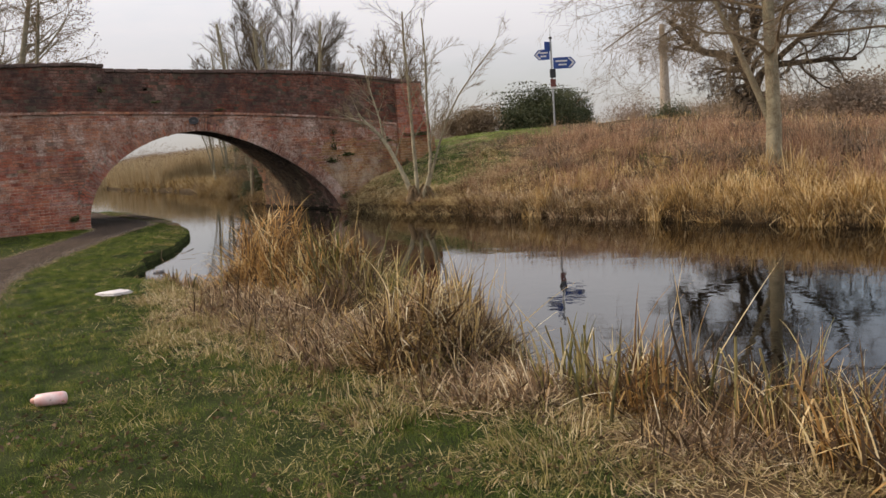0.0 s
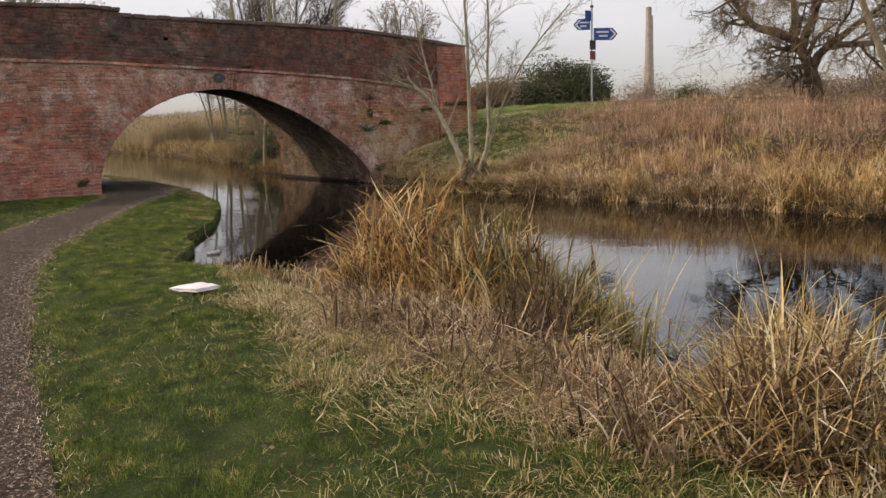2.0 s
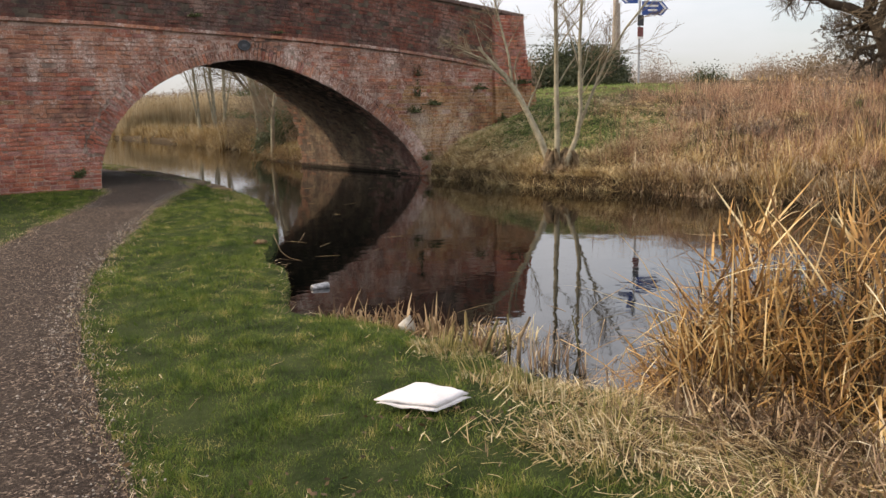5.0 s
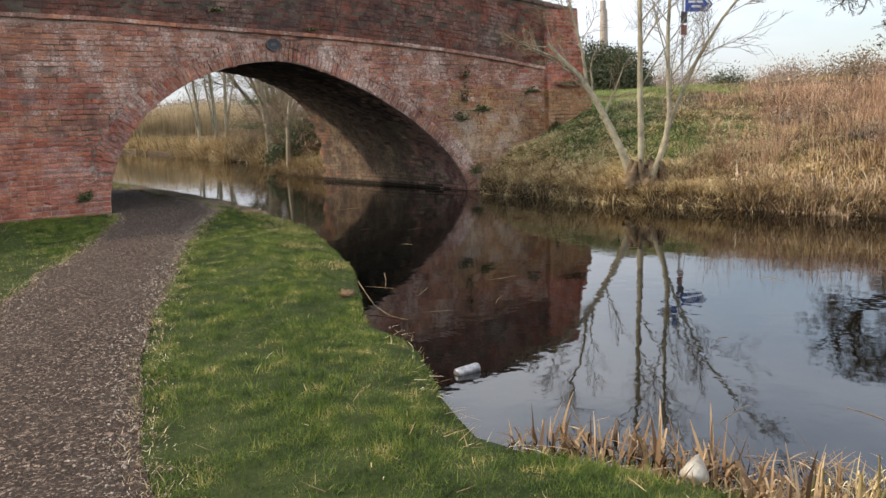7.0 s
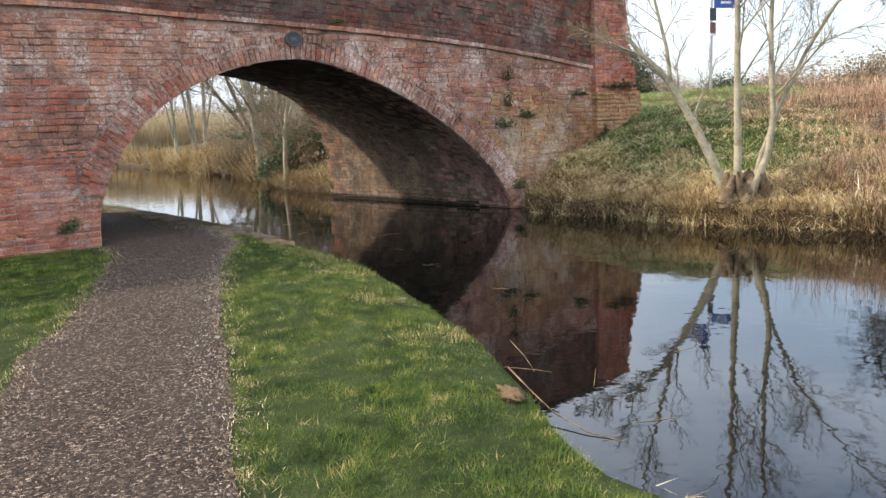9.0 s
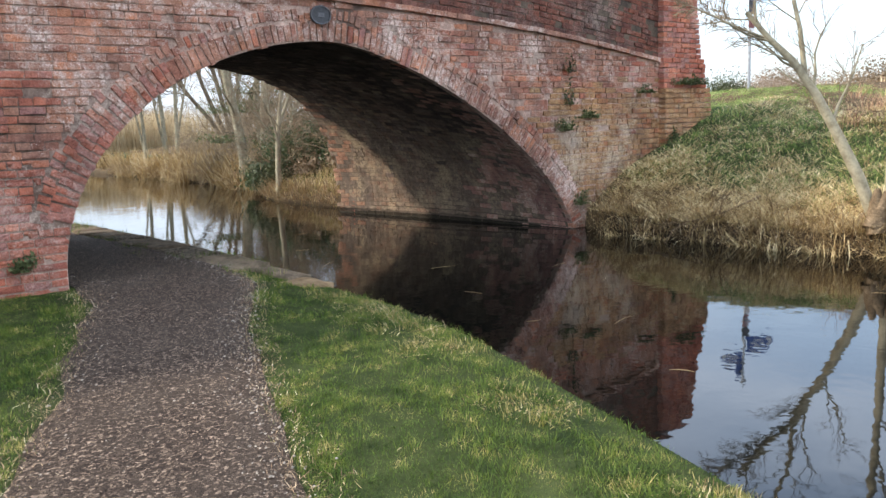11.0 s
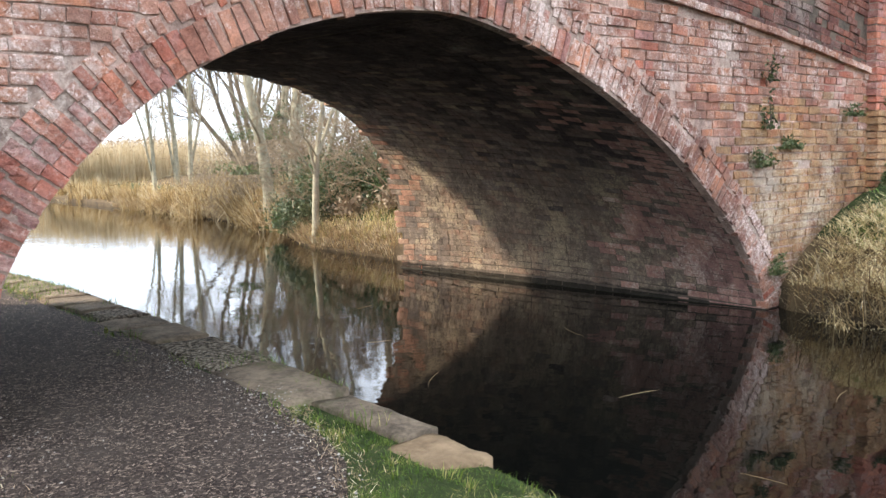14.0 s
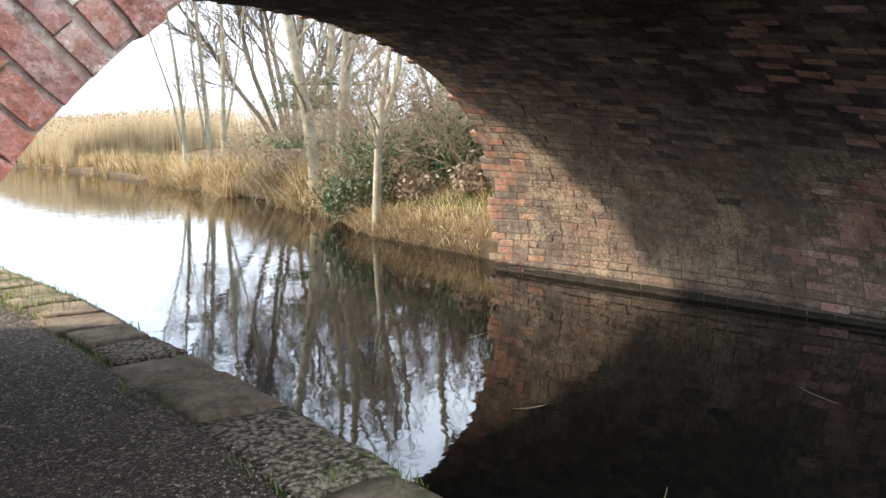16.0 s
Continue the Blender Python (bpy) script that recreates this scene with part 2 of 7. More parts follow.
def mossy(name, c1, c2):
    """Stone with moss in soft patches, dirt and cracks."""
    m, nt, bsdf, out = nodes_of(name)
    p = world_pos(nt)
    big, small, patch = noise_tex(nt, 4.5, 7.0, 0.65, p), noise_tex(nt, 26, 6.0, 0.7, p), noise_tex(nt, 2.3, 6.0, 0.7, p)
    col = ramp(nt, calc(nt, "ADD", calc(nt, "MULTIPLY", big.outputs["Fac"], 0.6), calc(nt, "MULTIPLY", small.outputs["Fac"], 0.4)), [(0.36, c1), (0.64, c2)])
    col = mix(nt, calc(nt, "MULTIPLY", ramp(nt, patch.outputs["Fac"], [(0.53, (0, 0, 0)), (0.64, (1, 1, 1))]), 0.6), col, (0.06, 0.065, 0.022))
    nt.links.new(col, bsdf.inputs["Base Color"])
    bsdf.inputs["Roughness"].default_value = 0.93
    bsdf.inputs["Specular IOR Level"].default_value = 0.15
    bump(nt, bsdf, calc(nt, "ADD", small.outputs["Fac"], big.outputs["Fac"]), 1.0, 0.03)
    return m


M_KERB = mossy("mossy_sandstone", (0.065, 0.05, 0.034), (0.27, 0.20, 0.135))


def pitted_stone():
    """Coarse stone worn into pits and knobs."""
    m, nt, bsdf, out = nodes_of("pitted_stone")
    p = world_pos(nt)
    v = node(nt, "ShaderNodeTexVoronoi", Scale=32.0, Randomness=1.0)
    warp = noise_tex(nt, 14, 4.0, 0.6, p)
    nt.links.new(mix(nt, 0.08, p, warp.outputs["Color"]), v.inputs["Vector"])
    col = ramp(nt, v.outputs["Distance"], [(0.15, (0.32, 0.27, 0.21)), (0.5, (0.17, 0.135, 0.095)), (0.75, (0.05, 0.04, 0.028))])
    nt.links.new(mix(nt, 0.5, col, ramp(nt, warp.outputs["Fac"], [(0.3, (0.4, 0.38, 0.34)), (0.7, (1.3, 1.25, 1.2))]), "MULTIPLY"), bsdf.inputs["Base Color"])
    bsdf.inputs["Roughness"].default_value = 0.95
    bsdf.inputs["Specular IOR Level"].default_value = 0.12
    bump(nt, bsdf, calc(nt, "SUBTRACT", 1.0, v.outputs["Distance"]), 1.0, 0.03)
    return m


M_PITTED = pitted_stone()
M_WETSTONE = plain("wet_footing", (0.012, 0.011, 0.008), (0.04, 0.034, 0.025), 6, 0.95, 0.9, 0.03, fine=14)
M_PALESTONE = plain("pale_sandstone", (0.10, 0.066, 0.036), (0.25, 0.172, 0.10), 5, 0.93, 0.9, 0.02, fine=22)
M_COPING = plain("dark_coping", (0.05, 0.035, 0.03), (0.17, 0.11, 0.09), 4, 0.9, 0.6, 0.015, fine=30)
M_SOIL = plain("bank_soil", (0.028, 0.02, 0.012), (0.085, 0.06, 0.034), 2.2, 0.95, 0.8, 0.03, fine=30)
M_THATCH = plain("mossy_turf", (0.014, 0.022, 0.006), (0.045, 0.055, 0.018), 3, 0.95, 0.8, 0.02, fine=40)
M_DRYTHATCH = plain("dead_grass_mat", (0.04, 0.027, 0.014), (0.13, 0.09, 0.048), 3, 0.95, 0.8, 0.02, fine=40)
M_GRASS = leafy("green_grass", [(0.0, (0.0166, 0.0308, 0.00475)), (0.25, (0.0451, 0.0794, 0.0095)), (0.5, (0.0926, 0.141, 0.018)), (0.74, (0.166, 0.193, 0.0342)), (0.9, (0.273, 0.243, 0.0713)), (1.0, (0.499, 0.386, 0.162))], 0.32, patch=6.0, sway=2.3, each=0.5)
M_LUSH = leafy("fresh_green_grass", [(0.0, (0.0575, 0.0978, 0.0207)), (0.3, (0.149, 0.23, 0.0483)), (0.6, (0.253, 0.345, 0.0862)), (0.85, (0.391, 0.437, 0.161)), (1.0, (0.632, 0.552, 0.276))], 0.32, patch=3.0, sway=1.6, each=0.6)
M_HAY = leafy("bleached_hay", [(0.0, (0.185, 0.121, 0.0532)), (0.3, (0.416, 0.297, 0.136)), (0.65, (0.67, 0.506, 0.261)), (1.0, (0.9, 0.792, 0.484))], 0.25, patch=3.0, sway=1.2, each=0.9)
M_STRAW = leafy("dry_grass", [(0.0, (0.146, 0.0784, 0.0336)), (0.35, (0.37, 0.23, 0.0952)), (0.7, (0.616, 0.426, 0.19)), (1.0, (0.874, 0.706, 0.437))], 0.3, patch=1.7, sway=1.5, each=0.85)
M_DULLSTRAW = leafy("dull_dry_grass", [(0.0, (0.0868, 0.0491, 0.0241)), (0.35, (0.221, 0.143, 0.0675)), (0.7, (0.369, 0.263, 0.131)), (1.0, (0.529, 0.436, 0.286))], 0.3, patch=1.7, sway=1.5, each=0.85)
M_DRYLITTER = leafy("matted_dead_grass", [(0.0, (0.116, 0.071, 0.0348)), (0.35, (0.292, 0.201, 0.0926)), (0.7, (0.501, 0.374, 0.193)), (1.0, (0.748, 0.632, 0.404))], 0.25, patch=3.2, sway=1.4, each=0.9)
M_RUST = leafy("rust_brown_grass", [(0.0, (0.125, 0.0622, 0.0428)), (0.3, (0.283, 0.152, 0.1)), (0.55, (0.427, 0.257, 0.158)), (0.8, (0.579, 0.378, 0.226)), (1.0, (0.758, 0.588, 0.381))], 0.3, patch=1.1, sway=1.6, each=0.9)
M_REED = leafy("dead_reed_leaf", [(0.0, (0.0616, 0.0358, 0.0179)), (0.18, (0.19, 0.112, 0.0538)), (0.34, (0.37, 0.241, 0.101)), (0.46, (0.302, 0.246, 0.0952)), (0.62, (0.594, 0.392, 0.146)), (0.8, (0.739, 0.56, 0.28)), (1.0, (0.88, 0.806, 0.582))], 0.35, patch=4.0, sway=0.8, each=0.95)
M_AMBER = leafy("amber_reed_leaf", [(0.0, (0.0945, 0.0473, 0.0207)), (0.25, (0.265, 0.144, 0.0543)), (0.55, (0.505, 0.293, 0.101)), (0.8, (0.683, 0.435, 0.175)), (1.0, (0.88, 0.739, 0.436))], 0.35, patch=4.0, sway=0.9, each=0.95)
M_LITTER = leafy("broken_reed_litter", [(0.0, (0.0722, 0.0445, 0.026)), (0.3, (0.216, 0.139, 0.0854)), (0.6, (0.417, 0.287, 0.171)), (0.85, (0.617, 0.463, 0.286)), (1.0, (0.88, 0.772, 0.541))], 0.25, patch=3.0, sway=1.0, each=0.95)
M_OLIVEREED = leafy("fading_reed_leaf", [(0.0, (0.06, 0.06, 0.02)), (0.3, (0.17, 0.155, 0.05)), (0.6, (0.32, 0.27, 0.095)), (0.85, (0.52, 0.41, 0.19)), (1.0, (0.70, 0.60, 0.38))], 0.35, patch=4.0, sway=0.8, each=0.9)
# Dark leaf tone: colours in shaded gaps, and serves the fallen leaves.
M_DARKREED = leafy("shade_and_dead_leaf", [(0.0, (0.03, 0.02, 0.01)), (0.5, (0.085, 0.052, 0.026)), (1.0, (0.20, 0.125, 0.06))], 0.15, patch=3.0)
M_GOLD = leafy("golden_sedge", [(0.0, (0.138, 0.0825, 0.035)), (0.3, (0.362, 0.231, 0.0875)), (0.6, (0.6, 0.406, 0.169)), (1.0, (0.88, 0.725, 0.45))], 0.35, patch=1.6, sway=1.2, each=0.9)
M_SEDGE = leafy("dull_golden_sedge", [(0.0, (0.0856, 0.0512, 0.0217)), (0.3, (0.224, 0.143, 0.0542)), (0.6, (0.372, 0.252, 0.105)), (1.0, (0.546, 0.45, 0.279))], 0.35, patch=1.6, sway=1.2, each=0.9)
M_REEDBED = leafy("tall_reed", [(0.0, (0.266, 0.201, 0.109)), (0.5, (0.414, 0.322, 0.188)), (1.0, (0.51, 0.418, 0.28))], 0.35)
M_PLUME = leafy("reed_plume", [(0.0, (0.10, 0.06, 0.04)), (1.0, (0.24, 0.16, 0.10))], 0.2)
M_GREENREED = leafy("green_reed_leaf", [(0.0, (0.05, 0.07, 0.015)), (0.5, (0.13, 0.15, 0.036)), (1.0, (0.32, 0.26, 0.09))], 0.3)
M_HOLLY = leafy("dull_evergreen", [(0.0, (0.02, 0.028, 0.012)), (0.5, (0.055, 0.068, 0.028)), (1.0, (0.13, 0.13, 0.06))], 0.15, 0.5)
M_BRIAR = leafy("briar_leaf", [(0.0, (0.03, 0.045, 0.016)), (0.5, (0.085, 0.105, 0.04)), (0.85, (0.17, 0.17, 0.075)), (1.0, (0.22, 0.14, 0.08))], 0.2, 0.5)
M_BRUSH = leafy("leafless_brush", [(0.0, (0.15, 0.106, 0.075)), (0.5, (0.275, 0.206, 0.15)), (1.0, (0.413, 0.325, 0.25))], 0.1, each=0.2)
M_IVY = leafy("evergreen_leaf", [(0.0, (0.018, 0.032, 0.011)), (0.5, (0.05, 0.075, 0.026)), (1.0, (0.12, 0.14, 0.055))], 0.15, 0.4)
M_SCRUB = leafy("winter_scrub", [(0.0, (0.112, 0.077, 0.0504)), (0.5, (0.217, 0.161, 0.101)), (1.0, (0.336, 0.252, 0.154))], 0.1, each=0.2)
M_BARK = plain("grey_bark", (0.045, 0.035, 0.025), (0.14, 0.11, 0.075), 6, 0.9, 0.6, 0.01)
M_STOOL = plain("tan_root_bark", (0.07, 0.048, 0.028), (0.25, 0.18, 0.11), 9, 0.92, 0.9, 0.02, fine=35)
M_OAK = plain("dark_bark", (0.03, 0.022, 0.016), (0.10, 0.075, 0.05), 5, 0.92, 0.7, 0.02)
M_BIRCH = plain("pale_green_bark", (0.16, 0.135, 0.085), (0.40, 0.35, 0.235), 7, 0.85, 0.6, 0.01, fine=40)
M_GREYBARK = plain("olive_grey_bark", (0.13, 0.115, 0.075), (0.32, 0.285, 0.19), 6, 0.9, 0.5, 0.01)
M_TWIG = plain("twig", (0.12, 0.085, 0.05), (0.25, 0.185, 0.11), 3, 0.9, 0.0)


def gravel():
    m, nt, bsdf, out = nodes_of("towpath_gravel")
    p = world_pos(nt)
    warp = noise_tex(nt, 30, 3.0, 0.6, p)
    v = node(nt, "ShaderNodeTexVoronoi", Scale=92.0, Randomness=1.0)
    nt.links.new(mix(nt, 0.06, p, warp.outputs["Color"]), v.inputs["Vector"])
    sep = nt.nodes.new("ShaderNodeSeparateColor")
    nt.links.new(v.outputs["Color"], sep.inputs[0])
    stone = ramp(nt, sep.outputs[0], [(0.0, (0.0187, 0.0125, 0.00966)), (0.45, (0.0407, 0.029, 0.0216)), (0.72, (0.077, 0.056, 0.0423)), (0.88, (0.165, 0.122, 0.092)), (1.0, (0.407, 0.315, 0.239))])
    grit = noise_tex(nt, 140, 4.0, 0.7, p)
    stone = mix(nt, 0.6, stone, ramp(nt, grit.outputs["Fac"], [(0.35, (0.35, 0.33, 0.32)), (0.65, (1.4, 1.35, 1.3))]), "MULTIPLY")
    patchy = noise_tex(nt, 1.6, 7.0, 0.7, p)
    col = mix(nt, calc(nt, "MULTIPLY", ramp(nt, patchy.outputs["Fac"], [(0.42, (0, 0, 0)), (0.68, (1, 1, 1))]), 0.6), stone, (0.066, 0.050, 0.038))
    nt.links.new(col, bsdf.inputs["Base Color"])
    bsdf.inputs["Roughness"].default_value = 0.9
    bsdf.inputs["Specular IOR Level"].default_value = 0.12
    bump(nt, bsdf, calc(nt, "ADD", calc(nt, "SUBTRACT", 1.0, v.outputs["Distance"]), grit.outputs["Fac"]), 0.8, 0.012)
    return m


def canal_water():
    m, nt, bsdf, out = nodes_of("canal_water")
    p = world_pos(nt)
    fl = noise_tex(nt, 2.2, 3.0, 0.5, p)
    fl2 = noise_tex(nt, 9.0, 2.0, 0.5, p)
    bsdf.inputs["Base Color"].default_value = (0.0024, 0.0025, 0.002, 1)
    bsdf.inputs["Roughness"].default_value = 0.025
    bsdf.inputs["IOR"].default_value = 1.40
    z = nt.nodes.new("ShaderNodeSeparateXYZ")
    nt.links.new(p, z.inputs[0])
    breeze = ramp(nt, calc(nt, "DIVIDE", z.outputs["Y"], 60.0), [(0.45, (1, 1, 1)), (0.6, (1.7, 1.7, 1.7))])
    waves = calc(nt, "ADD", fl.outputs["Fac"], calc(nt, "MULTIPLY", fl2.outputs["Fac"], 0.25))
    bump(nt, bsdf, calc(nt, "MULTIPLY", calc(nt, "SUBTRACT", waves, 0.6), breeze), 0.045, 0.05)
    return m


M_GRAVEL = gravel()
M_WATER = canal_water()
M_STONES = plain("loose_pebbles", (0.13, 0.11, 0.09), (0.46, 0.40, 0.33), 30, 0.85, 0.0)


# ---- mesh helpers ----
def fast_mesh(name, v, f):
    """A mesh from an array of vertices and one of faces that all have as many corners."""
    v, f = np.asarray(v, np.float32), np.asarray(f, np.int32)
    me = bpy.data.meshes.new(name)
    me.vertices.add(len(v))
    me.vertices.foreach_set("co", v.ravel())
    me.loops.add(f.size)
    me.loops.foreach_set("vertex_index", f.ravel())
    me.polygons.add(len(f))
    me.polygons.foreach_set("loop_start", np.arange(0, f.size, f.shape[1], dtype=np.int32))
    me.update(calc_edges=True)
    return me


def put(name, me, material, parent=None, label="", smooth=None):
    me.materials.append(material)
    if smooth is not None:
        me.polygons.foreach_set("use_smooth", np.full(len(me.polygons), smooth))
    ob = new(name, me)
    if parent is not None:
        ob.parent = parent
    return tagged(ob, label)


def part(name, bm, material, parent=None, label="", smooth=False):
    me = bpy.data.meshes.new(name)
    bm.to_mesh(me)
    bm.free()
    return put(name, me, material, parent, label, smooth)


def join_arrays(chunks):
    vs, fs, n = [], [], 0
    for v, f in chunks:
        vs.append(v)
        fs.append(f + n)
        n += len(v)
    return np.concatenate(vs), np.concatenate(fs)


def blades(base, length, width, az, tilt, bend, levels=4, power=1.6, twist=0.0, kink=None):
    """Ribbons that rise from base, lean to az by tilt and bow over by bend (radians); kink: the level past which they fold."""
    n = len(base)
    t = np.linspace(0, 1, levels + 1)
    pos = np.zeros((n, levels + 1, 3))
    pos[:, 0] = base
    for i in range(levels):
        th = tilt + bend * ((i + 0.5) / levels) ** power
        if kink is not None:
            th = th + np.where(i >= kink[0], kink[1], 0.0)
        step = np.stack([np.sin(th) * np.cos(az), np.sin(th) * np.sin(az), np.cos(th)], 1) * (length / levels)[:, None]
        pos[:, i + 1] = pos[:, i] + step
    side_az = az + np.pi / 2 + twist
    side = np.stack([np.cos(side_az), np.sin(side_az), np.zeros(n)], 1)
    w = width[:, None] * (1 - t[None, :] ** 2 * 0.92) * 0.5
    left, right = pos - side[:, None] * w[..., None], pos + side[:, None] * w[..., None]
    v = np.stack([left, right], 2).reshape(-1, 3)
    k = np.arange(levels) * 2
    q = np.stack([k, k + 1, k + 3, k + 2], 1)
    f = (np.arange(n)[:, None, None] * (2 * (levels + 1)) + q[None]).reshape(-1, 4)
    return v, f


def tubes(paths, radii, sides):
    """Tapered round branches: paths (n, k, 3), radii (n, k)."""
    n, k, _ = paths.shape
    tan = np.gradient(paths, axis=1)
    tan /= np.linalg.norm(tan, axis=2, keepdims=True) + 1e-9
    ref = np.where(np.abs(tan[:, :1, 2:3]) > 0.8, np.array([1.0, 0, 0]), np.array([0, 0, 1.0]))
    a = np.cross(tan, ref)
    a /= np.linalg.norm(a, axis=2, keepdims=True) + 1e-9
    b = np.cross(tan, a)
    ang = np.arange(sides) * 2 * np.pi / sides
    ring = a[:, :, None] * np.cos(ang)[None, None, :, None] + b[:, :, None] * np.sin(ang)[None, None, :, None]
    v = (paths[:, :, None] + ring * radii[:, :, None, None]).reshape(-1, 3)
    i, j = np.meshgrid(np.arange(k - 1), np.arange(sides), indexing="ij")
    j2 = (j + 1) % sides
    q = np.stack([i * sides + j, i * sides + j2, (i + 1) * sides + j2, (i + 1) * sides + j], -1).reshape(-1, 4)
    f = (np.arange(n)[:, None, None] * (k * sides) + q[None]).reshape(-1, 4)
    return v, f


def boxes(c, u, v, nrm, l, h, d, r, proud, rough=0.014):
    """Bricks with worn edges: front centre c, unit axes u (length), v (height), nrm (outward)."""
    n = len(c)
    b = 0.0035
    out = []
    skew = r.normal(0, 1.0, n)[:, None] * np.broadcast_to(rough, (n,))[:, None]
    u, v = u + v * skew, v - u * skew
    for off, lift in ((b, 0.0), (0.0, -b), (0.0, None)):
        for su, sv in ((-1, -1), (1, -1), (1, 1), (-1, 1)):
            ju = r.normal(0, 0.008, n) if lift == 0.0 else np.zeros(n)
            jv = r.normal(0, 0.0065, n) if lift == 0.0 else np.zeros(n)
            dz = -d if lift is None else lift + proud
            out.append(c + u * ((l / 2 - off) * su + ju)[:, None] + v * ((h / 2 - off) * sv + jv)[:, None] + nrm * np.broadcast_to(dz, (n,))[:, None])
    vs = np.stack(out, 1).reshape(-1, 3)
    q = [[0, 1, 2, 3]]
    for a in (0, 4):
        for i in range(4):
            j = (i + 1) % 4
            q.append([a + 4 + i, a + 4 + j, a + j, a + i])
    f = (np.arange(n)[:, None, None] * 12 + np.array(q)[None]).reshape(-1, 4)
    return vs, f


def curve_at(table):
    xs, ys = np.array(table, float).T
    return lambda y: np.interp(y, xs, ys)


# ---- ground, canal and towpath ----
WATER, PATH_Z = -0.04, 0.145
near_edge = curve_at([(-60, 4.8), (0, 4.45), (2.36, 4.25), (4.36, 4.0), (6.36, 3.9), (7.56, 3.85), (8.64, 3.5), (9.54, 3.1), (10.44, 3.15), (11.04, 2.95), (11.66, 2.6), (12.2, 2.76), (12.6, 2.95), (13.0, 3.12), (13.4, 3.23), (13.7, 3.19), (14.1, 3.31), (14.7, 3.64), (15.7, 4.1), (16.18, 4.27), (17.98, 4.84), (18.6, 5.02), (19.2, 5.14), (19.9, 5.23), (20.8, 5.28), (21.4, 5.28), (23, 5.27), (24.3, 5.26), (25.5, 5.19), (26.9, 5.11), (28.6, 5.0), (30, 4.8), (36, 4.5), (48, 4.2), (75, 3.0), (400, 0.0)])
far_edge = curve_at([(-60, 14), (0, 12.8), (6.7, 12.5), (10.5, 11.9), (13.2, 11.55), (15, 11.2), (17, 10.8), (18.2, 10.38), (19, 10.25), (21, 10.14), (22.2, 10.25), (22.5, 10.5),
                     (27.4, 10.2), (27.8, 9.75), (28.6, 9.95), (31.4, 10.0), (32.3, 10.2), (34.7, 11.15), (38, 11.7), (47, 11.8), (60, 12.0), (75, 11.0), (400, 9)])
slope_at = curve_at([(-60, 0.3), (6, 0.33), (11, 0.37), (16, 0.42), (19, 0.5), (21.5, 0.74), (28, 0.74), (31, 0.4), (45, 0.15), (400, 0.1)])
path_left = curve_at([(-60, -1.2), (5.36, -1.0), (10.24, -0.5), (13.24, 0.2), (15.38, 0.84), (17.68, 1.8), (19.72, 2.62), (21, 3.08), (22.3, 3.34), (60, 3.3)])
path_right = curve_at([(-60, 0.7), (6.66, 0.8), (8.44, 0.9), (10.24, 1.02), (12.24, 1.25), (13.44, 1.55), (14.58, 1.9), (16.18, 2.5), (18.68, 3.42), (19.62, 3.8), (21.2, 4.62), (22.4, 4.86), (23.2, 4.8), (25.5, 4.74), (26.4, 4.64), (27.6, 4.58), (34, 4.0), (60, 3.6)])


def smooth01(a, b, v):
    t = np.clip((v - a) / (b - a), 0, 1)
    return t * t * (3 - 2 * t)


def wobble(x, y, s=1.0):
    return np.sin(x * 2.3 * s + 1.3 * np.sin(y * 1.1 * s)) * np.sin(y * 1.9 * s + 0.7 * np.sin(x * 1.7 * s))


def dryness(x, y):
    """How far the near bank's sward has gone to straw: by the water and among the reeds of the first stretch."""
    d = near_edge(y) - x
    x_ = x - 0.75 * smooth01(6.2, 4.2, y)
    early = smooth01(9.9, 8.7, y + 0.4 * wobble(x, y)) * smooth01(1.95, 3.25, x_ + 0.28 * wobble(x, y) + 0.12 * wobble(x, y, 3))
    late = smooth01(0.3, 0.02, d + 0.1 * wobble(x, y, 2)) * 0.12
    return np.clip(np.maximum(early, late), 0, 1)


def lumps(x, y, a=1.0):
    return a * (0.030 * np.sin(x * 1.9 + y * 0.7) * np.sin(y * 1.3 - x * 0.4) + 0.016 * np.sin(x * 4.3 + 1.0) * np.sin(y * 3.7 + x))


bank_height = curve_at([(-60, 0.8), (4, 0.85), (11, 1.1), (16, 1.5), (20, 1.7), (22.5, 2.05), (24, 2.05), (30, 1.95), (36, 1.9), (400, 1.9)])


def far_ground(d, y):
    h = bank_height(y)
    lip = np.clip((d - 0.02) / 0.1, 0, 1)
    return -0.4 + lip * 0.5 + np.clip(h * (1 - np.exp(-slope_at(y) * np.maximum(d, 0) / h)), 0, None)


def near_ground(d):
    """d: metres in from the water's edge, on the towpath's side."""
    return -0.4 + np.clip((d + 0.01) / 0.07, 0, 1) * 0.46 + np.clip(d / 0.5, 0, 1) * 0.08


def ground_z(x, y):
    x, y = np.asarray(x, float), np.asarray(y, float)
    dn, df = near_edge(y) - x, x - far_edge(y)
    z = np.where(dn >= 0, near_ground(dn) + lumps(x, y, 0.5) * np.clip(dn, 0, 1) * np.where((x > path_left(y) - .2) & (x < path_right(y) + .2), 0.15, 1.0),
                 np.where(df >= 0, far_ground(df, y) + lumps(x, y, 1.6) * np.clip(df, 0, 1), -0.9))
    return z


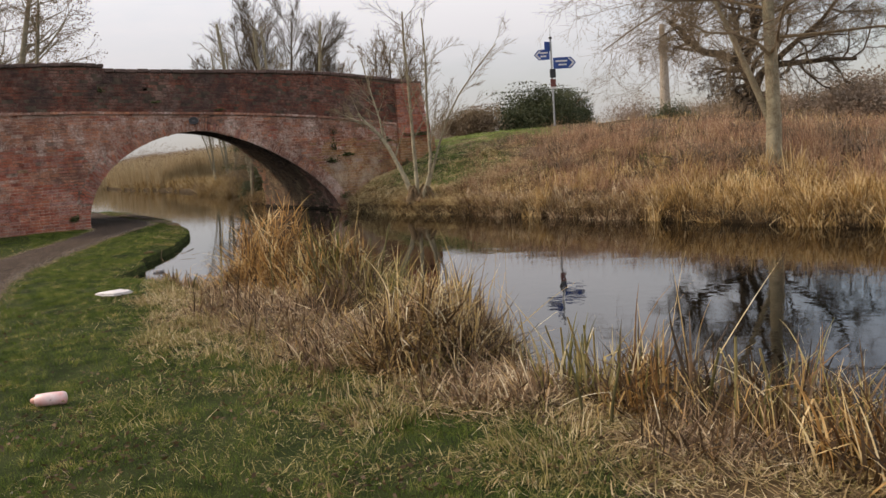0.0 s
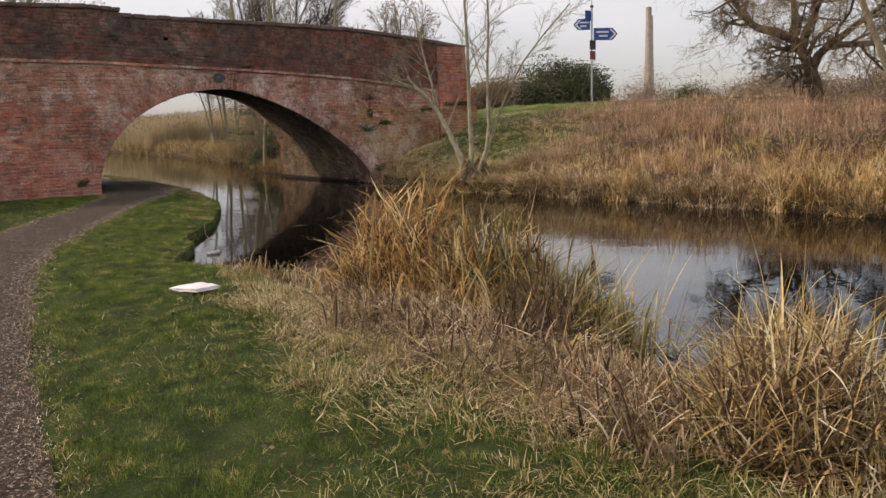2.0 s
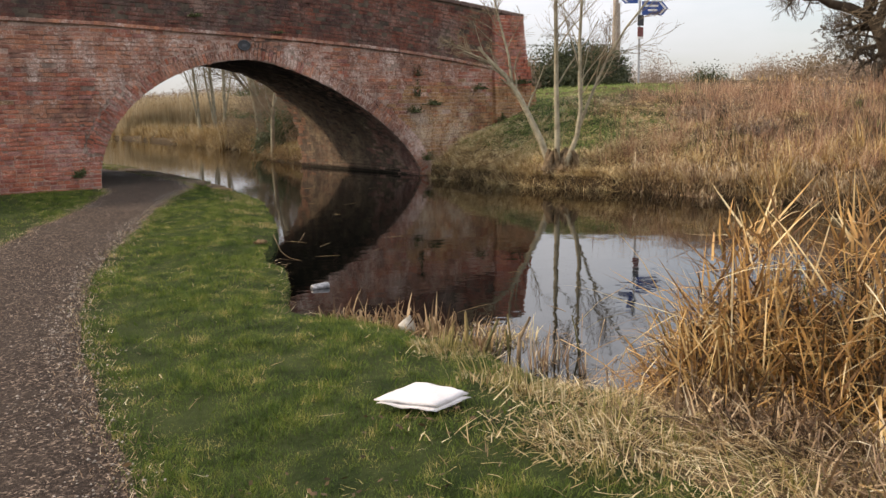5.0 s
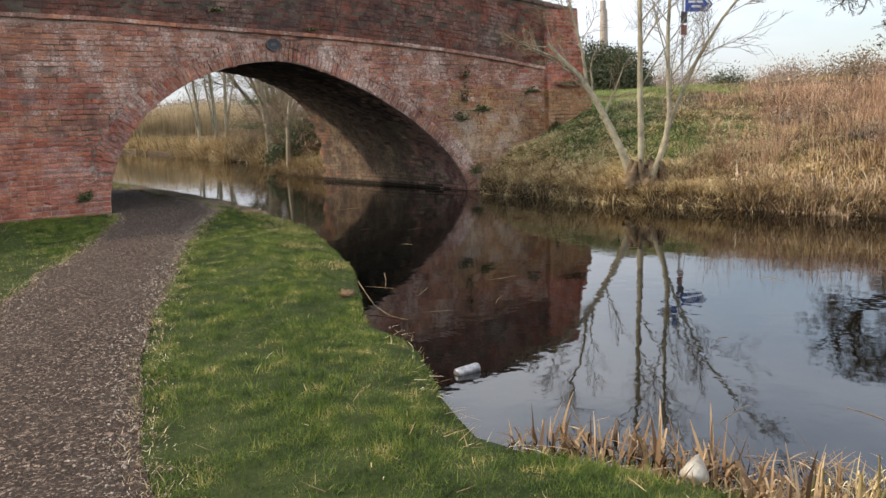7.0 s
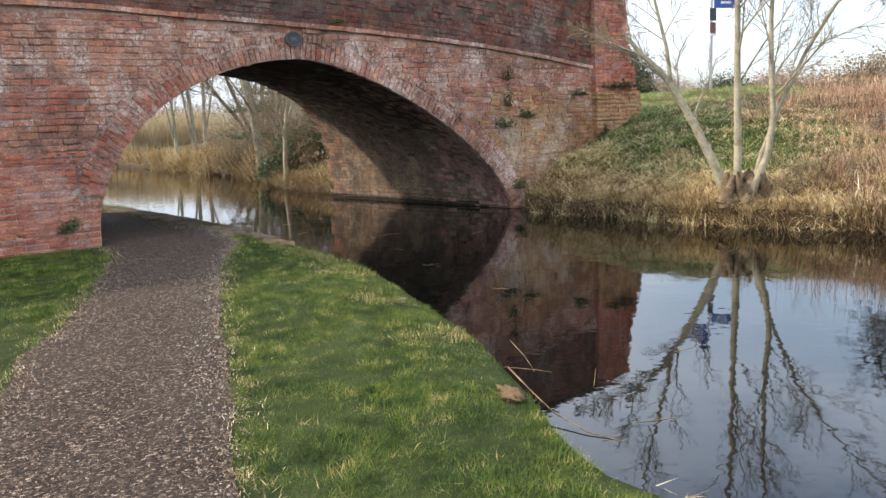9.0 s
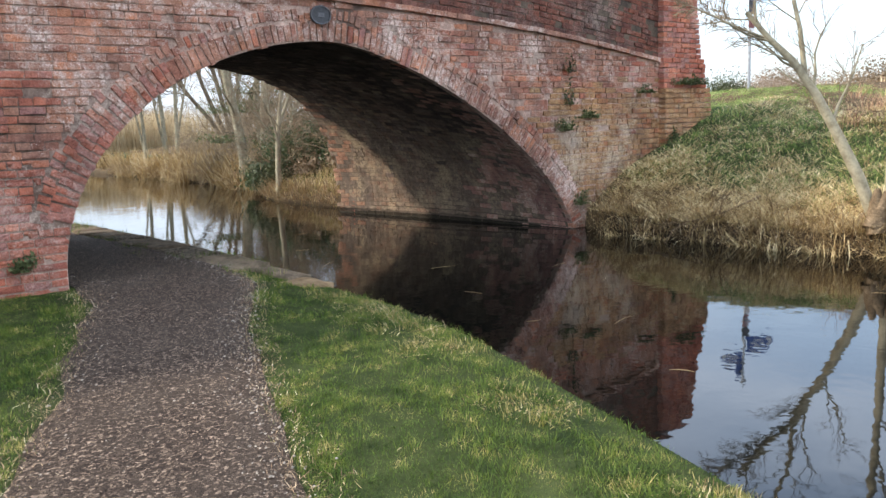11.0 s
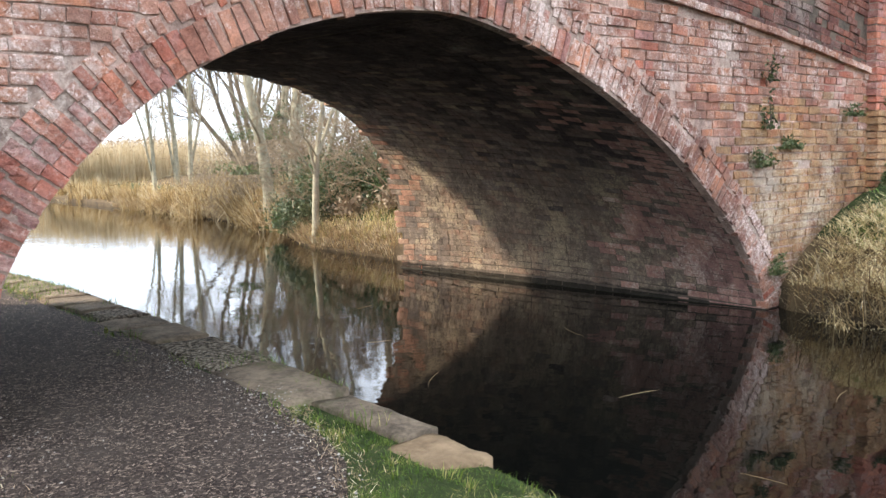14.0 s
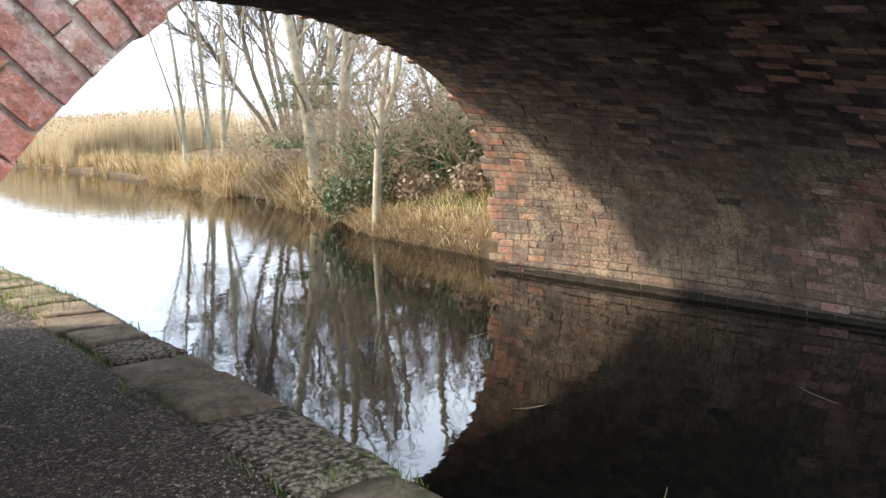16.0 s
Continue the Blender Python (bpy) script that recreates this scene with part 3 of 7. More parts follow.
ys = np.concatenate([[-400, -150, -60, -30, -15, -8], np.arange(-5, 46, 0.25), np.arange(46, 100, 1.5), [110, 130, 160, 220, 320, 500, 900]])
inner = np.concatenate([[0.0, 0.03, 0.06, 0.12, 0.2, 0.35], np.arange(0.5, 9, 0.25), [9.5, 10.5, 12, 15, 20, 30, 50, 90, 180, 400, 900]])
outer = np.concatenate([[0.0, 0.03, 0.07, 0.12, 0.2, 0.35], np.arange(0.5, 16, 0.3), [17, 18.5, 20, 23, 27, 32, 40, 55, 80, 130, 250, 500, 900]])
rows = []
for y in ys:
    a, b = float(near_edge(y)), float(far_edge(y))
    xx = np.concatenate([a - inner[::-1], a + (b - a) * np.array([0.02, 0.1, 0.5, 0.9, 0.98]), b + outer])
    zz = ground_z(xx, np.full_like(xx, y))
    if y > 88:
        zz = np.maximum(zz, 0.1)
    rows.append(np.stack([xx, np.full_like(xx, y), zz], 1))
gv = np.concatenate(rows)
nc = len(rows[0])
gi, gj = np.meshgrid(np.arange(len(ys) - 1), np.arange(nc - 1), indexing="ij")
gf = np.stack([gi * nc + gj, gi * nc + gj + 1, (gi + 1) * nc + gj + 1, (gi + 1) * nc + gj], -1).reshape(-1, 4)
gme = fast_mesh("ground", gv, gf)
cen = gv[gf].mean(1)
side = near_edge(cen[:, 1]) - cen[:, 0]
slot = np.where(side > 0.02, np.where(dryness(cen[:, 0], cen[:, 1]) > 0.5, 2, 1), np.where(cen[:, 0] > far_edge(cen[:, 1]) + 0.1, np.where((cen[:, 1] > 17.5) & (cen[:, 0] > far_edge(cen[:, 1]) + 0.9) & (cen[:, 0] < far_edge(cen[:, 1]) + 4), 1, 2), 0)).astype(np.int32)
ground = put("ground", gme, M_SOIL, smooth=True)
for extra in (M_THATCH, M_DRYTHATCH):
    gme.materials.append(extra)
gme.polygons.foreach_set("material_index", slot)
tagged(ground, "brown soil banks and fields under rough winter grass", "ground", kind="structure")

wy = np.concatenate([[-60, -20], np.arange(-10, 92, 1.0)])
wv = np.concatenate([np.stack([near_edge(wy) - 0.3, wy, np.full_like(wy, WATER)], 1), np.stack([far_edge(wy) + 0.3, wy, np.full_like(wy, WATER)], 1)])
k = np.arange(len(wy) - 1)
wf = np.stack([k, k + len(wy), k + len(wy) + 1, k + 1], 1)
tagged(put("water", fast_mesh("water", wv, wf), M_WATER), "dark still canal water mirroring the sky and bridge", "water", kind="structure")

py = np.concatenate([[-60, -20, -8], np.arange(-5, 40, 0.2), [45, 60]])
cols = np.linspace(0, 1, 13)
pv = []
for y in py:
    l, r_ = float(path_left(y)), float(path_right(y))
    wob = 0.05 * math.sin(y * 2.1) + 0.04 * math.sin(y * 5.3 + 1)
    for c in cols:
        x = l + wob + (r_ - wob * 0.7 - l) * c
        pv.append((x, y, PATH_Z + 0.004 + 0.018 * (1 - (2 * c - 1) ** 4) + 0.004 * math.sin(7 * x) * math.sin(5 * y)))
pi, pj = np.meshgrid(np.arange(len(py) - 1), np.arange(12), indexing="ij")
pf = np.stack([pi * 13 + pj, pi * 13 + pj + 1, (pi + 1) * 13 + pj + 1, (pi + 1) * 13 + pj], -1).reshape(-1, 4)
tagged(put("towpath", fast_mesh("towpath", np.array(pv), pf), M_GRAVEL, smooth=True), "dark gravel towpath with pale chippings and worn edges", "path", kind="structure")


# ---- bridge ----
FRONT, BACK = 22.4, 27.75
CX = 6.27


def profile(tau, v):
    """Intrados of the vault: tau 0 at the towpath's foot, 1 in the water; v 0 at the front, 1 at the back."""
    tau, v = np.asarray(tau, float), np.asarray(v, float)
    th = np.pi * (1 - tau)
    c, s = np.cos(th), np.sin(th)
    n = np.where(c > 0, 1.47 + 1.37 * v, 1.98 + 0.25 * v)
    a = np.where(c > 0, 4.0 - 0.08 * v, 2.96 - 0.61 * v)
    z0 = np.where(c > 0, -0.1, 0.22)
    top = 2.505 + 0.2 * v
    x = CX - 0.61 * v + np.sign(c) * a * np.abs(c) ** (2 / n)
    return x, z0 + (top - z0) * np.abs(s) ** (2 / n)


tt = np.linspace(0, 1, 400)
PX, PZ = {}, {}
for v_ in (0.0, 1.0):
    PX[v_], PZ[v_] = profile(tt, v_)


def soffit(x, v):
    return np.interp(x, PX[v], PZ[v])


course_z = curve_at([(-6, 3.16), (1.5, 3.15), (3.5, 3.12), (4.5, 3.07), (6, 3.01), (7.1, 2.96), (8.5, 2.87), (9.6, 2.78), (10.9, 2.63), (12.3, 2.43), (14, 2.2)])
top_l = curve_at([(-6, 4.22), (1.6, 4.33), (3.3, 4.37), (4.06, 4.32)])
top_r = curve_at([(4.06, 4.20), (6, 4.15), (7.6, 4.13), (9, 4.09), (10.2, 4.03), (11.5, 3.89), (12.7, 3.75), (14, 3.6)])


def top_z(x):
    return np.where(np.asarray(x) < 4.06, top_l(x), top_r(x))


bridge = tagged(new("canal_bridge"), "humped red brick canal bridge with one wide weathered arch", "bridge")


def slab(name, xs, zb, zt, y0, y1, material, parent, label=""):
    xs = np.asarray(xs, float)
    n = len(xs)
    v = np.concatenate([np.stack([xs, np.full(n, yy), zz], 1) for yy, zz in ((y0, zb), (y0, zt), (y1, zt), (y1, zb))])
    k = np.arange(n - 1)
    f = [np.stack([k + a * n, k + 1 + a * n, k + 1 + b * n, k + b * n], 1) for a, b in ((0, 1), (1, 2), (2, 3), (3, 0))]
    ends = np.array([[0, n, 2 * n, 3 * n], [n - 1, 4 * n - 1, 3 * n - 1, 2 * n - 1]])
    return put(name, fast_mesh(name, v, np.concatenate(f + [ends])), material, parent, label, False)


def arch_columns(v, wide=0.0):
    x0, x1 = PX[v][0] - wide, PX[v][-1] + wide
    xs = np.concatenate([np.linspace(-7, x0 - 0.001, 12), x0 + 0.001 + (x1 - x0 - 0.002) * (0.5 - 0.5 * np.cos(np.linspace(0, np.pi, 90))), np.linspace(x1 + 0.001, 13.25, 10)])
    half = (x1 - x0) / 2
    inner_x = CX + (xs - CX) * (1 - wide / half)
    zb = np.where((xs > x0) & (xs < x1), soffit(inner_x, v) + wide, -0.7)
    return xs, zb


xs, zb = arch_columns(0.0)
slab("front_wall_core", xs, zb, course_z(xs), FRONT + 0.012, FRONT + 0.1, M_MORTAR, bridge, "lime mortar bed behind the face bricks")
xs, zb = arch_columns(1.0, 0.05)
slab("back_wall", xs, zb, top_z(xs), BACK - 0.4, BACK - 0.012, M_BRICK, bridge, "weathered brick rear wall")
xs = np.linspace(-7, 13.2, 60)
slab("parapet_core", xs, course_z(xs) - 0.02, top_z(xs) - 0.09, FRONT + 0.042, FRONT + 0.42, M_SOOTMORTAR, bridge)
slab("deck", xs, course_z(xs) - 0.1, course_z(xs) + 0.12, FRONT + 0.45, BACK - 0.42, M_SOIL, bridge, "earth and gravel roadway")

# the vault's inner and outer skin
vt, vv = np.linspace(0, 1, 260), np.linspace(0, 1, 25)
skin = []
for off in (0.008, 0.34):
    for v_ in vv:
        x, z = profile(vt, np.full_like(vt, v_))
        nx, nz = np.gradient(z), -np.gradient(x)
        ln = np.hypot(nx, nz) + 1e-9
        skin.append(np.stack([x - nx / ln * off, np.full_like(x, FRONT + 0.016 + v_ * (BACK - FRONT - 0.03)), z - nz / ln * off], 1))
sv = np.concatenate(skin)
a_, b_ = np.meshgrid(np.arange(24), np.arange(259), indexing="ij")
sf = np.stack([a_ * 260 + b_, a_ * 260 + b_ + 1, (a_ + 1) * 260 + b_ + 1, (a_ + 1) * 260 + b_], -1).reshape(-1, 4)
put("vault_core", fast_mesh("vault_core", sv, np.concatenate([sf, sf + 25 * 260])), M_SOOTMORTAR, bridge, smooth=True)
fv, fw = [], np.linspace(0, 1, 9)
for v_ in fw:
    x, _ = profile(np.array([1.0]), v_)
    y = FRONT - 0.02 + v_ * (BACK - FRONT + 0.02)
    fv += [(x[0] - 0.035, y, -0.9), (x[0] - 0.035, y, -0.03 + 0.006 * math.sin(y * 3)), (x[0] + 0.3, y, -0.03), (x[0] + 0.3, y, -0.9)]
k = np.arange(8)[:, None] * 4
put("footing", fast_mesh("footing", np.array(fv), np.concatenate([k + np.array([[a, b, b + 4, a + 4]]) for a, b in ((0, 1), (1, 2), (2, 3))])), M_WETSTONE, bridge, "wet black stone footing at the waterline")
slab("towpath_abutment", [2.6, 3.285], np.array([-0.3, -0.3]), np.array([1.0, 1.0]), FRONT + 0.3, BACK - 0.3, M_FACE, bridge)

# extrados of the ring on the front
RING = 0.36
ext = []
for t_ in np.linspace(0.0, 1, 300):
    e = 0.002
    x, z = profile(np.array([max(0, t_ - e), t_, min(1, t_ + e)]), 0.0)
    dx, dz = x[2] - x[0], z[2] - z[0]
    ln = math.hypot(dx, dz)
    ext.append((x[1] - dz / ln * RING, z[1] + dx / ln * RING))
ext = np.array(ext)
apex = int(np.argmax(ext[:, 1]))
ext_top = float(ext[apex, 1])
ring_left = curve_at(sorted((float(q[1]), float(q[0])) for q in ext[:apex + 1]))
ring_right = curve_at(sorted((float(q[1]), float(q[0])) for q in ext[apex:]))

brick_rng = np.random.default_rng(21)
E3 = np.eye(3)
face_sets = {"face": [], "buff": [], "parapet": []}
single, ring_single = [], []


def add_course(z_of, x0, x1, y, kind_of, h=0.068, pitch=0.232, stagger=0.0, headers=False, tilt=False):
    x = x0 - stagger * pitch
    while x < x1 - 0.02:
        l = (0.112 if headers or brick_rng.random() < 0.12 else 0.222) * brick_rng.uniform(0.9, 1.06)
        a, b = max(x, x0), min(x + l, x1)
        if x1 - b < 0.09:
            b = x1
        x += l + 0.011
        if b - a < 0.02:
            continue
        cx = (a + b) / 2
        yield cx, float(z_of(cx)), b - a, h * brick_rng.uniform(0.84, 1.05)


def queue(kind, c, l, h, u=E3[0], v=E3[2], n=-E3[1], d=0.1):
    face_sets.setdefault(kind, []).append((c, u, v, n, l, h, d))


# spandrels and lower walls: level courses, running out to the arch at its foot
foot_x = curve_at([(-1.0, float(PX[0.0][0]))] + [(float(b), float(a)) for a, b in zip(PX[0.0][:60], PZ[0.0][:60])])
k = 0
z = -0.02
while z < 3.2:
    for cx, zz, l, h in add_course(lambda q: z, -2.2, 12.3, FRONT, None, stagger=0.5 * (k % 2), headers=(k % 5 == 4)):
        if zz + 0.03 > course_z(cx) - 0.05:
            continue
        if zz < 0.72 and 2.0 < cx < 6:
            jamb_x = float(foot_x(zz)) - 0.01
            if cx - l / 2 > jamb_x - 0.08:
                continue
            if cx + l / 2 > jamb_x - 0.08:
                l = jamb_x - (cx - l / 2)
                cx = jamb_x - l / 2
        elif zz < ext_top:
            a, b = cx - l / 2, cx + l / 2
            xl, xr = float(ring_left(zz)) - 0.008, float(ring_right(zz)) + 0.008
            if a < xl:
                b = min(b, xl)
            elif b > xr:
                a = max(a, xr)
            else:
                continue
            if b - a < 0.03:
                continue
            cx, l = (a + b) / 2, b - a
        if zz < float(ground_z(cx, FRONT - 0.05)) - 0.12:
            continue
        buffness = np.clip((cx - 8.8) / 1.6, 0, 1) * np.clip((2.25 - zz) / 0.6, 0, 1)
        kind = "buff" if buffness + brick_rng.normal(0, 0.2) > 0.5 else ("red" if (zz < 0.9 and cx < 4) or noise.noise((cx * 0.9, zz * 1.3, 7.0)) + brick_rng.normal(0, 0.12) > 0.28 else "face")
        c = np.array([cx, FRONT - brick_rng.normal(0, 0.003), zz])
        if 1.55 < cx < 3.5 and zz < 1.35:
            single.append((c, E3[0], E3[2], -E3[1], l, h))
        else:
            queue(kind, c, l, h)
    z += 0.079
    k += 1

# arch ring: two rows of bricks on end
for depth0, depth, st in ((0.0, 0.225, 0.0), (0.235, 0.112, 0.5)):
    arc = np.concatenate([[0], np.cumsum(np.hypot(np.diff(PX[0.0]), np.diff(PZ[0.0])))])
    count = int(arc[-1] * (1 + (depth0 + depth / 2) / 3.2) / 0.079)
    for i in range(count):
        s_ = (i + 0.5) / count * arc[-1]
        t_ = np.interp(s_, arc, tt)
        x, zz = profile(np.array([max(0, t_ - .002), t_, min(1, t_ + .002)]), 0.0)
        d_ = np.array([x[2] - x[0], 0, zz[2] - zz[0]])
        d_ /= np.linalg.norm(d_)
        rad = np.array([-d_[2], 0, d_[0]])
        off = depth0 + depth / 2 + brick_rng.normal(0, 0.022 if depth0 else 0.006)
        c = np.array([x[1], FRONT - 0.004 - brick_rng.normal(0, 0.003), zz[1]]) + rad * off
        if c[2] < (0.75 if t_ < 0.4 else -0.1):
            continue
        wd = 0.069 * brick_rng.uniform(0.72, 1.06)
        if t_ < 0.3 and depth0 == 0.0 or (t_ < 0.22):
            half = depth * brick_rng.uniform(0.4, 0.6)
            cut = [(0.0, depth)] if depth < 0.2 or brick_rng.random() < 0.3 else [(0.0, half), (half, depth)]
            for lo, hi in cut:
                mid_ = c + rad * ((lo + hi) / 2 - depth / 2) + d_ * brick_rng.normal(0, 0.004)
                (single if c[2] < 1.7 else ring_single).append((mid_, rad, -d_, -E3[1], hi - lo - (0.004 if len(cut) > 1 else 0), wd))
        else:
            queue("ring" if brick_rng.random() < 0.93 else "red", c, depth * brick_rng.uniform(0.72, 1.08), wd, rad, -d_)

# parapet courses follow the hump
for k in range(15):
    def zc(q, k=k):
        return course_z(q) + 0.055 + 0.079 * k
    for cx, zz, l, h in add_course(zc, -2.2, 12.3, FRONT, None, stagger=0.5 * (k % 2), headers=(k % 4 == 3)):
        if zz > top_z(cx) - 0.1:
            continue
        sl = float(course_z(cx + 0.1) - course_z(cx - 0.1)) / 0.2
        u = np.array([1, 0, sl]) / math.hypot(1, sl)
        queue("parapet", np.array([cx, FRONT + 0.035 - brick_rng.normal(0, 0.003), zz]), l, h, u, np.array([-u[2], 0, u[0]]))

# projecting string course: tilted flat bricks
for cx, zz, l, h in add_course(course_z, -2.2, 12.3, FRONT, None):
    sl = float(course_z(cx + 0.1) - course_z(cx - 0.1)) / 0.2
    u = np.array([1, 0, sl]) / math.hypot(1, sl)
    queue("string", np.array([cx, FRONT - 0.045, zz - 0.02]), l + 0.008, 0.062, u, np.array([-u[2], 0, u[0]]), d=0.14)

# end pier, a little proud, its outer edge battered
for k in range(48):
    z = 0.2 + 0.079 * k
    if z > 3.62:
        break
    xr = 13.15 + max(0.0, (3.7 - z)) * 0.13 + (0.05 if z < 2.42 else 0) + (0.05 if z < 2.0 else 0)
    x0 = 12.3 - (0.03 if z < 2.42 else 0)
    for cx, zz, l, h in add_course(lambda q: z, x0, xr, FRONT, None, stagger=0.5 * (k % 2)):
        if zz < float(ground_z(cx, FRONT - 0.2)) - 0.15:
            continue
        queue("pier" if zz > 2.0 else "buff", np.array([cx, FRONT - (0.07 if zz > 2.42 else 0.10 if zz > 2.0 else 0.13), zz]), l, h, d=0.2)
slab("pier_core", [12.31, 13.1, 13.18], np.full(3, 0.2), np.full(3, 3.6), FRONT - 0.055, FRONT + 0.5, M_MORTAR, bridge)
slab("pier_foot_core", [12.31, 13.35, 13.4], np.full(3, 0.0), np.array([2.4, 2.4, 2.0]), FRONT - 0.08, FRONT + 0.5, M_MORTAR, bridge)

mats = {"face": M_FACE, "buff": M_BUFF, "parapet": M_PARAPET, "red": M_BRICK, "string": M_FACE, "pier": M_BRICK, "ring": M_FACE}
names = {"face": "spandrel_bricks", "buff": "buff_bricks", "parapet": "parapet_bricks", "red": "red_bricks", "string": "string_course", "pier": "pier_bricks", "ring": "arch_ring_bricks"}
for kind, rows_ in face_sets.items():
    if not rows_:
        continue
    c, u, v, n_, l, h, d = [np.array(a) for a in zip(*rows_)]
    me = fast_mesh(names[kind], *boxes(c, u, v, n_, l, h, d, brick_rng, brick_rng.normal(0, 0.0055, len(c)), 0.03 if kind == "ring" else 0.018))
    tagged(put(names[kind], me, mats[kind], bridge, "", False), kind="stuff")

# vault bricks, laid along the canal
tun, dusk, soot_shade, rear, jamb = [], [], [], [], []
arcs = [np.concatenate([[0], np.cumsum(np.hypot(np.diff(PX[e]), np.diff(PZ[e])))]) for e in (0.0, 1.0)]
count = int(max(a[-1] for a in arcs) / 0.081)
for i in range(count):
    t_ends = [float(np.interp((i + 0.5) / count * a[-1], a, tt)) for a in arcs]
    if t_ends[0] < 0.22:
        continue
    y = FRONT + 0.12 * (i % 2) + 0.03
    while y < BACK - 0.1:
        l = 0.225 * brick_rng.uniform(0.95, 1.03) * (0.5 if brick_rng.random() < 0.18 else 1)
        v_ = (y + l / 2 - FRONT) / (BACK - FRONT)
        t_ = t_ends[0] + (t_ends[1] - t_ends[0]) * v_
        x, z = profile(np.array([t_ - .002, t_, min(1, t_ + .002)]), v_)
        d_ = np.array([x[2] - x[0], 0, z[2] - z[0]])
        d_ /= np.linalg.norm(d_)
        ahead = t_ends[0] + (t_ends[1] - t_ends[0]) * (v_ + 0.02)
        xa, za = profile(np.array([min(1, ahead)]), v_ + 0.02)
        along = np.array([xa[0] - x[1], 0.02 * (BACK - FRONT), za[0] - z[1]])
        along /= np.linalg.norm(along)
        inward = np.cross(d_, along)
        inward *= -np.sign(inward[0] * (x[1] - CX) + inward[2] * (z[1] - 0.4)) / np.linalg.norm(inward)
        # Classes darken up to the crown, painting its shade along with soot.
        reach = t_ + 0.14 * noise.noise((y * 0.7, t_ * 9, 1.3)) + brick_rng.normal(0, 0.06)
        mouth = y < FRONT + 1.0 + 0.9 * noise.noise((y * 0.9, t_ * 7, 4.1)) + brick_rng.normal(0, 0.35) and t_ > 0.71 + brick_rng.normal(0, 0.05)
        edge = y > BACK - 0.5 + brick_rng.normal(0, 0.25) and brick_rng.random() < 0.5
        (jamb if mouth else soot_shade if reach < 0.69 else rear if edge else dusk if reach < 0.775 else tun).append(((x[1], y + l / 2, z[1]), along, d_, inward, l, (arcs[0][-1] + (arcs[1][-1] - arcs[0][-1]) * v_) / count - 0.012, 0.06))
        y += l + 0.011
for name, rows_, mat_, text in (("vault_bricks", tun, M_TUNNEL, "buff brick vault, damp at the waterline"), ("smoky_vault_bricks", dusk, M_DUSK, "bricks tinted with half shade and smoke, between the buff and the black"), ("sooty_vault_bricks", soot_shade, M_SOOTSHADE, "bricks of the vault's crown, darkened with shade and soot"), ("jamb_bricks", jamb, M_JAMB, "dull red bricks with pale pointing just inside the arch"), ("rear_ring_bricks", rear, M_RUSTBRICK, "weathered red bricks of the rear arch ring")):
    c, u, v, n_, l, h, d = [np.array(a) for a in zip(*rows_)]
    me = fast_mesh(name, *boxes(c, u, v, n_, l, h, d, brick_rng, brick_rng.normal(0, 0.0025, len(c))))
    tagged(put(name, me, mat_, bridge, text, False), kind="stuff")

# coping along the parapet's top
cop_rng = random.Random(4)
x = -2.2
while x < 13.2:
    l = min(0.30 * cop_rng.uniform(0.8, 1.1), 13.25 - x)
    if x < 4.06 < x + l:
        l = 4.06 - x
    xm = x + l / 2
    sl = float(top_z(xm + 0.05) - top_z(xm - 0.05)) / 0.1 if abs(xm - 4.06) > 0.2 else 0.0
    bm = bmesh.new()
    bmesh.ops.create_cube(bm, size=1)
    bmesh.ops.scale(bm, vec=(max(l - 0.01, 0.02), 0.46, 0.10), verts=bm.verts)
    bmesh.ops.bevel(bm, geom=bm.edges[:], offset=0.018, segments=1, affect="EDGES")
    o = part("coping_brick", bm, M_COPING, bridge)
    o.matrix_local = pose(xm, FRONT + 0.225 + cop_rng.uniform(-.008, .008), float(top_z(xm)) - 0.045 + cop_rng.uniform(-.006, .006), 0, -math.degrees(math.atan(sl)), 0)
    x += l

# bridge plaque: an oval cast plate with a pale rim and two bars
plaque = new("number_plaque")
plaque.parent = bridge
plaque.matrix_local = pose(6.16, FRONT - 0.03, 2.78, 90, 0, 0)
M_IRON = plain("black_iron", (0.015, 0.015, 0.017), (0.04, 0.04, 0.045), 30, 0.5, 0.2)
M_WHITE = plain("white_paint", (0.55, 0.54, 0.52), (0.8, 0.8, 0.78), 20, 0.5, 0.0)


def disc(name, rx, ry, z0, z1, material, parent, hole=0.0, seg=28):
    bm = bmesh.new()
    ring = []
    for i in range(seg):
        a = 2 * math.pi * i / seg
        ring.append((math.cos(a), math.sin(a)))
    lo = [bm.verts.new((rx * c_, ry * s_, z0)) for c_, s_ in ring]
    hi = [bm.verts.new((rx * c_, ry * s_, z1)) for c_, s_ in ring]
    for i in range(seg):
        j = (i + 1) % seg
        bm.faces.new((lo[i], lo[j], hi[j], hi[i]))
    if hole:
        h0 = [bm.verts.new(((rx - hole) * c_, (ry - hole) * s_, z1)) for c_, s_ in ring]
        h1 = [bm.verts.new(((rx - hole) * c_, (ry - hole) * s_, z0)) for c_, s_ in ring]
        for i in range(seg):
            j = (i + 1) % seg
            bm.faces.new((hi[i], hi[j], h0[j], h0[i]))
            bm.faces.new((h0[i], h0[j], h1[j], h1[i]))
    else:
        bm.faces.new(hi)
        bm.faces.new(lo[::-1])
    return part(name, bm, material, parent)


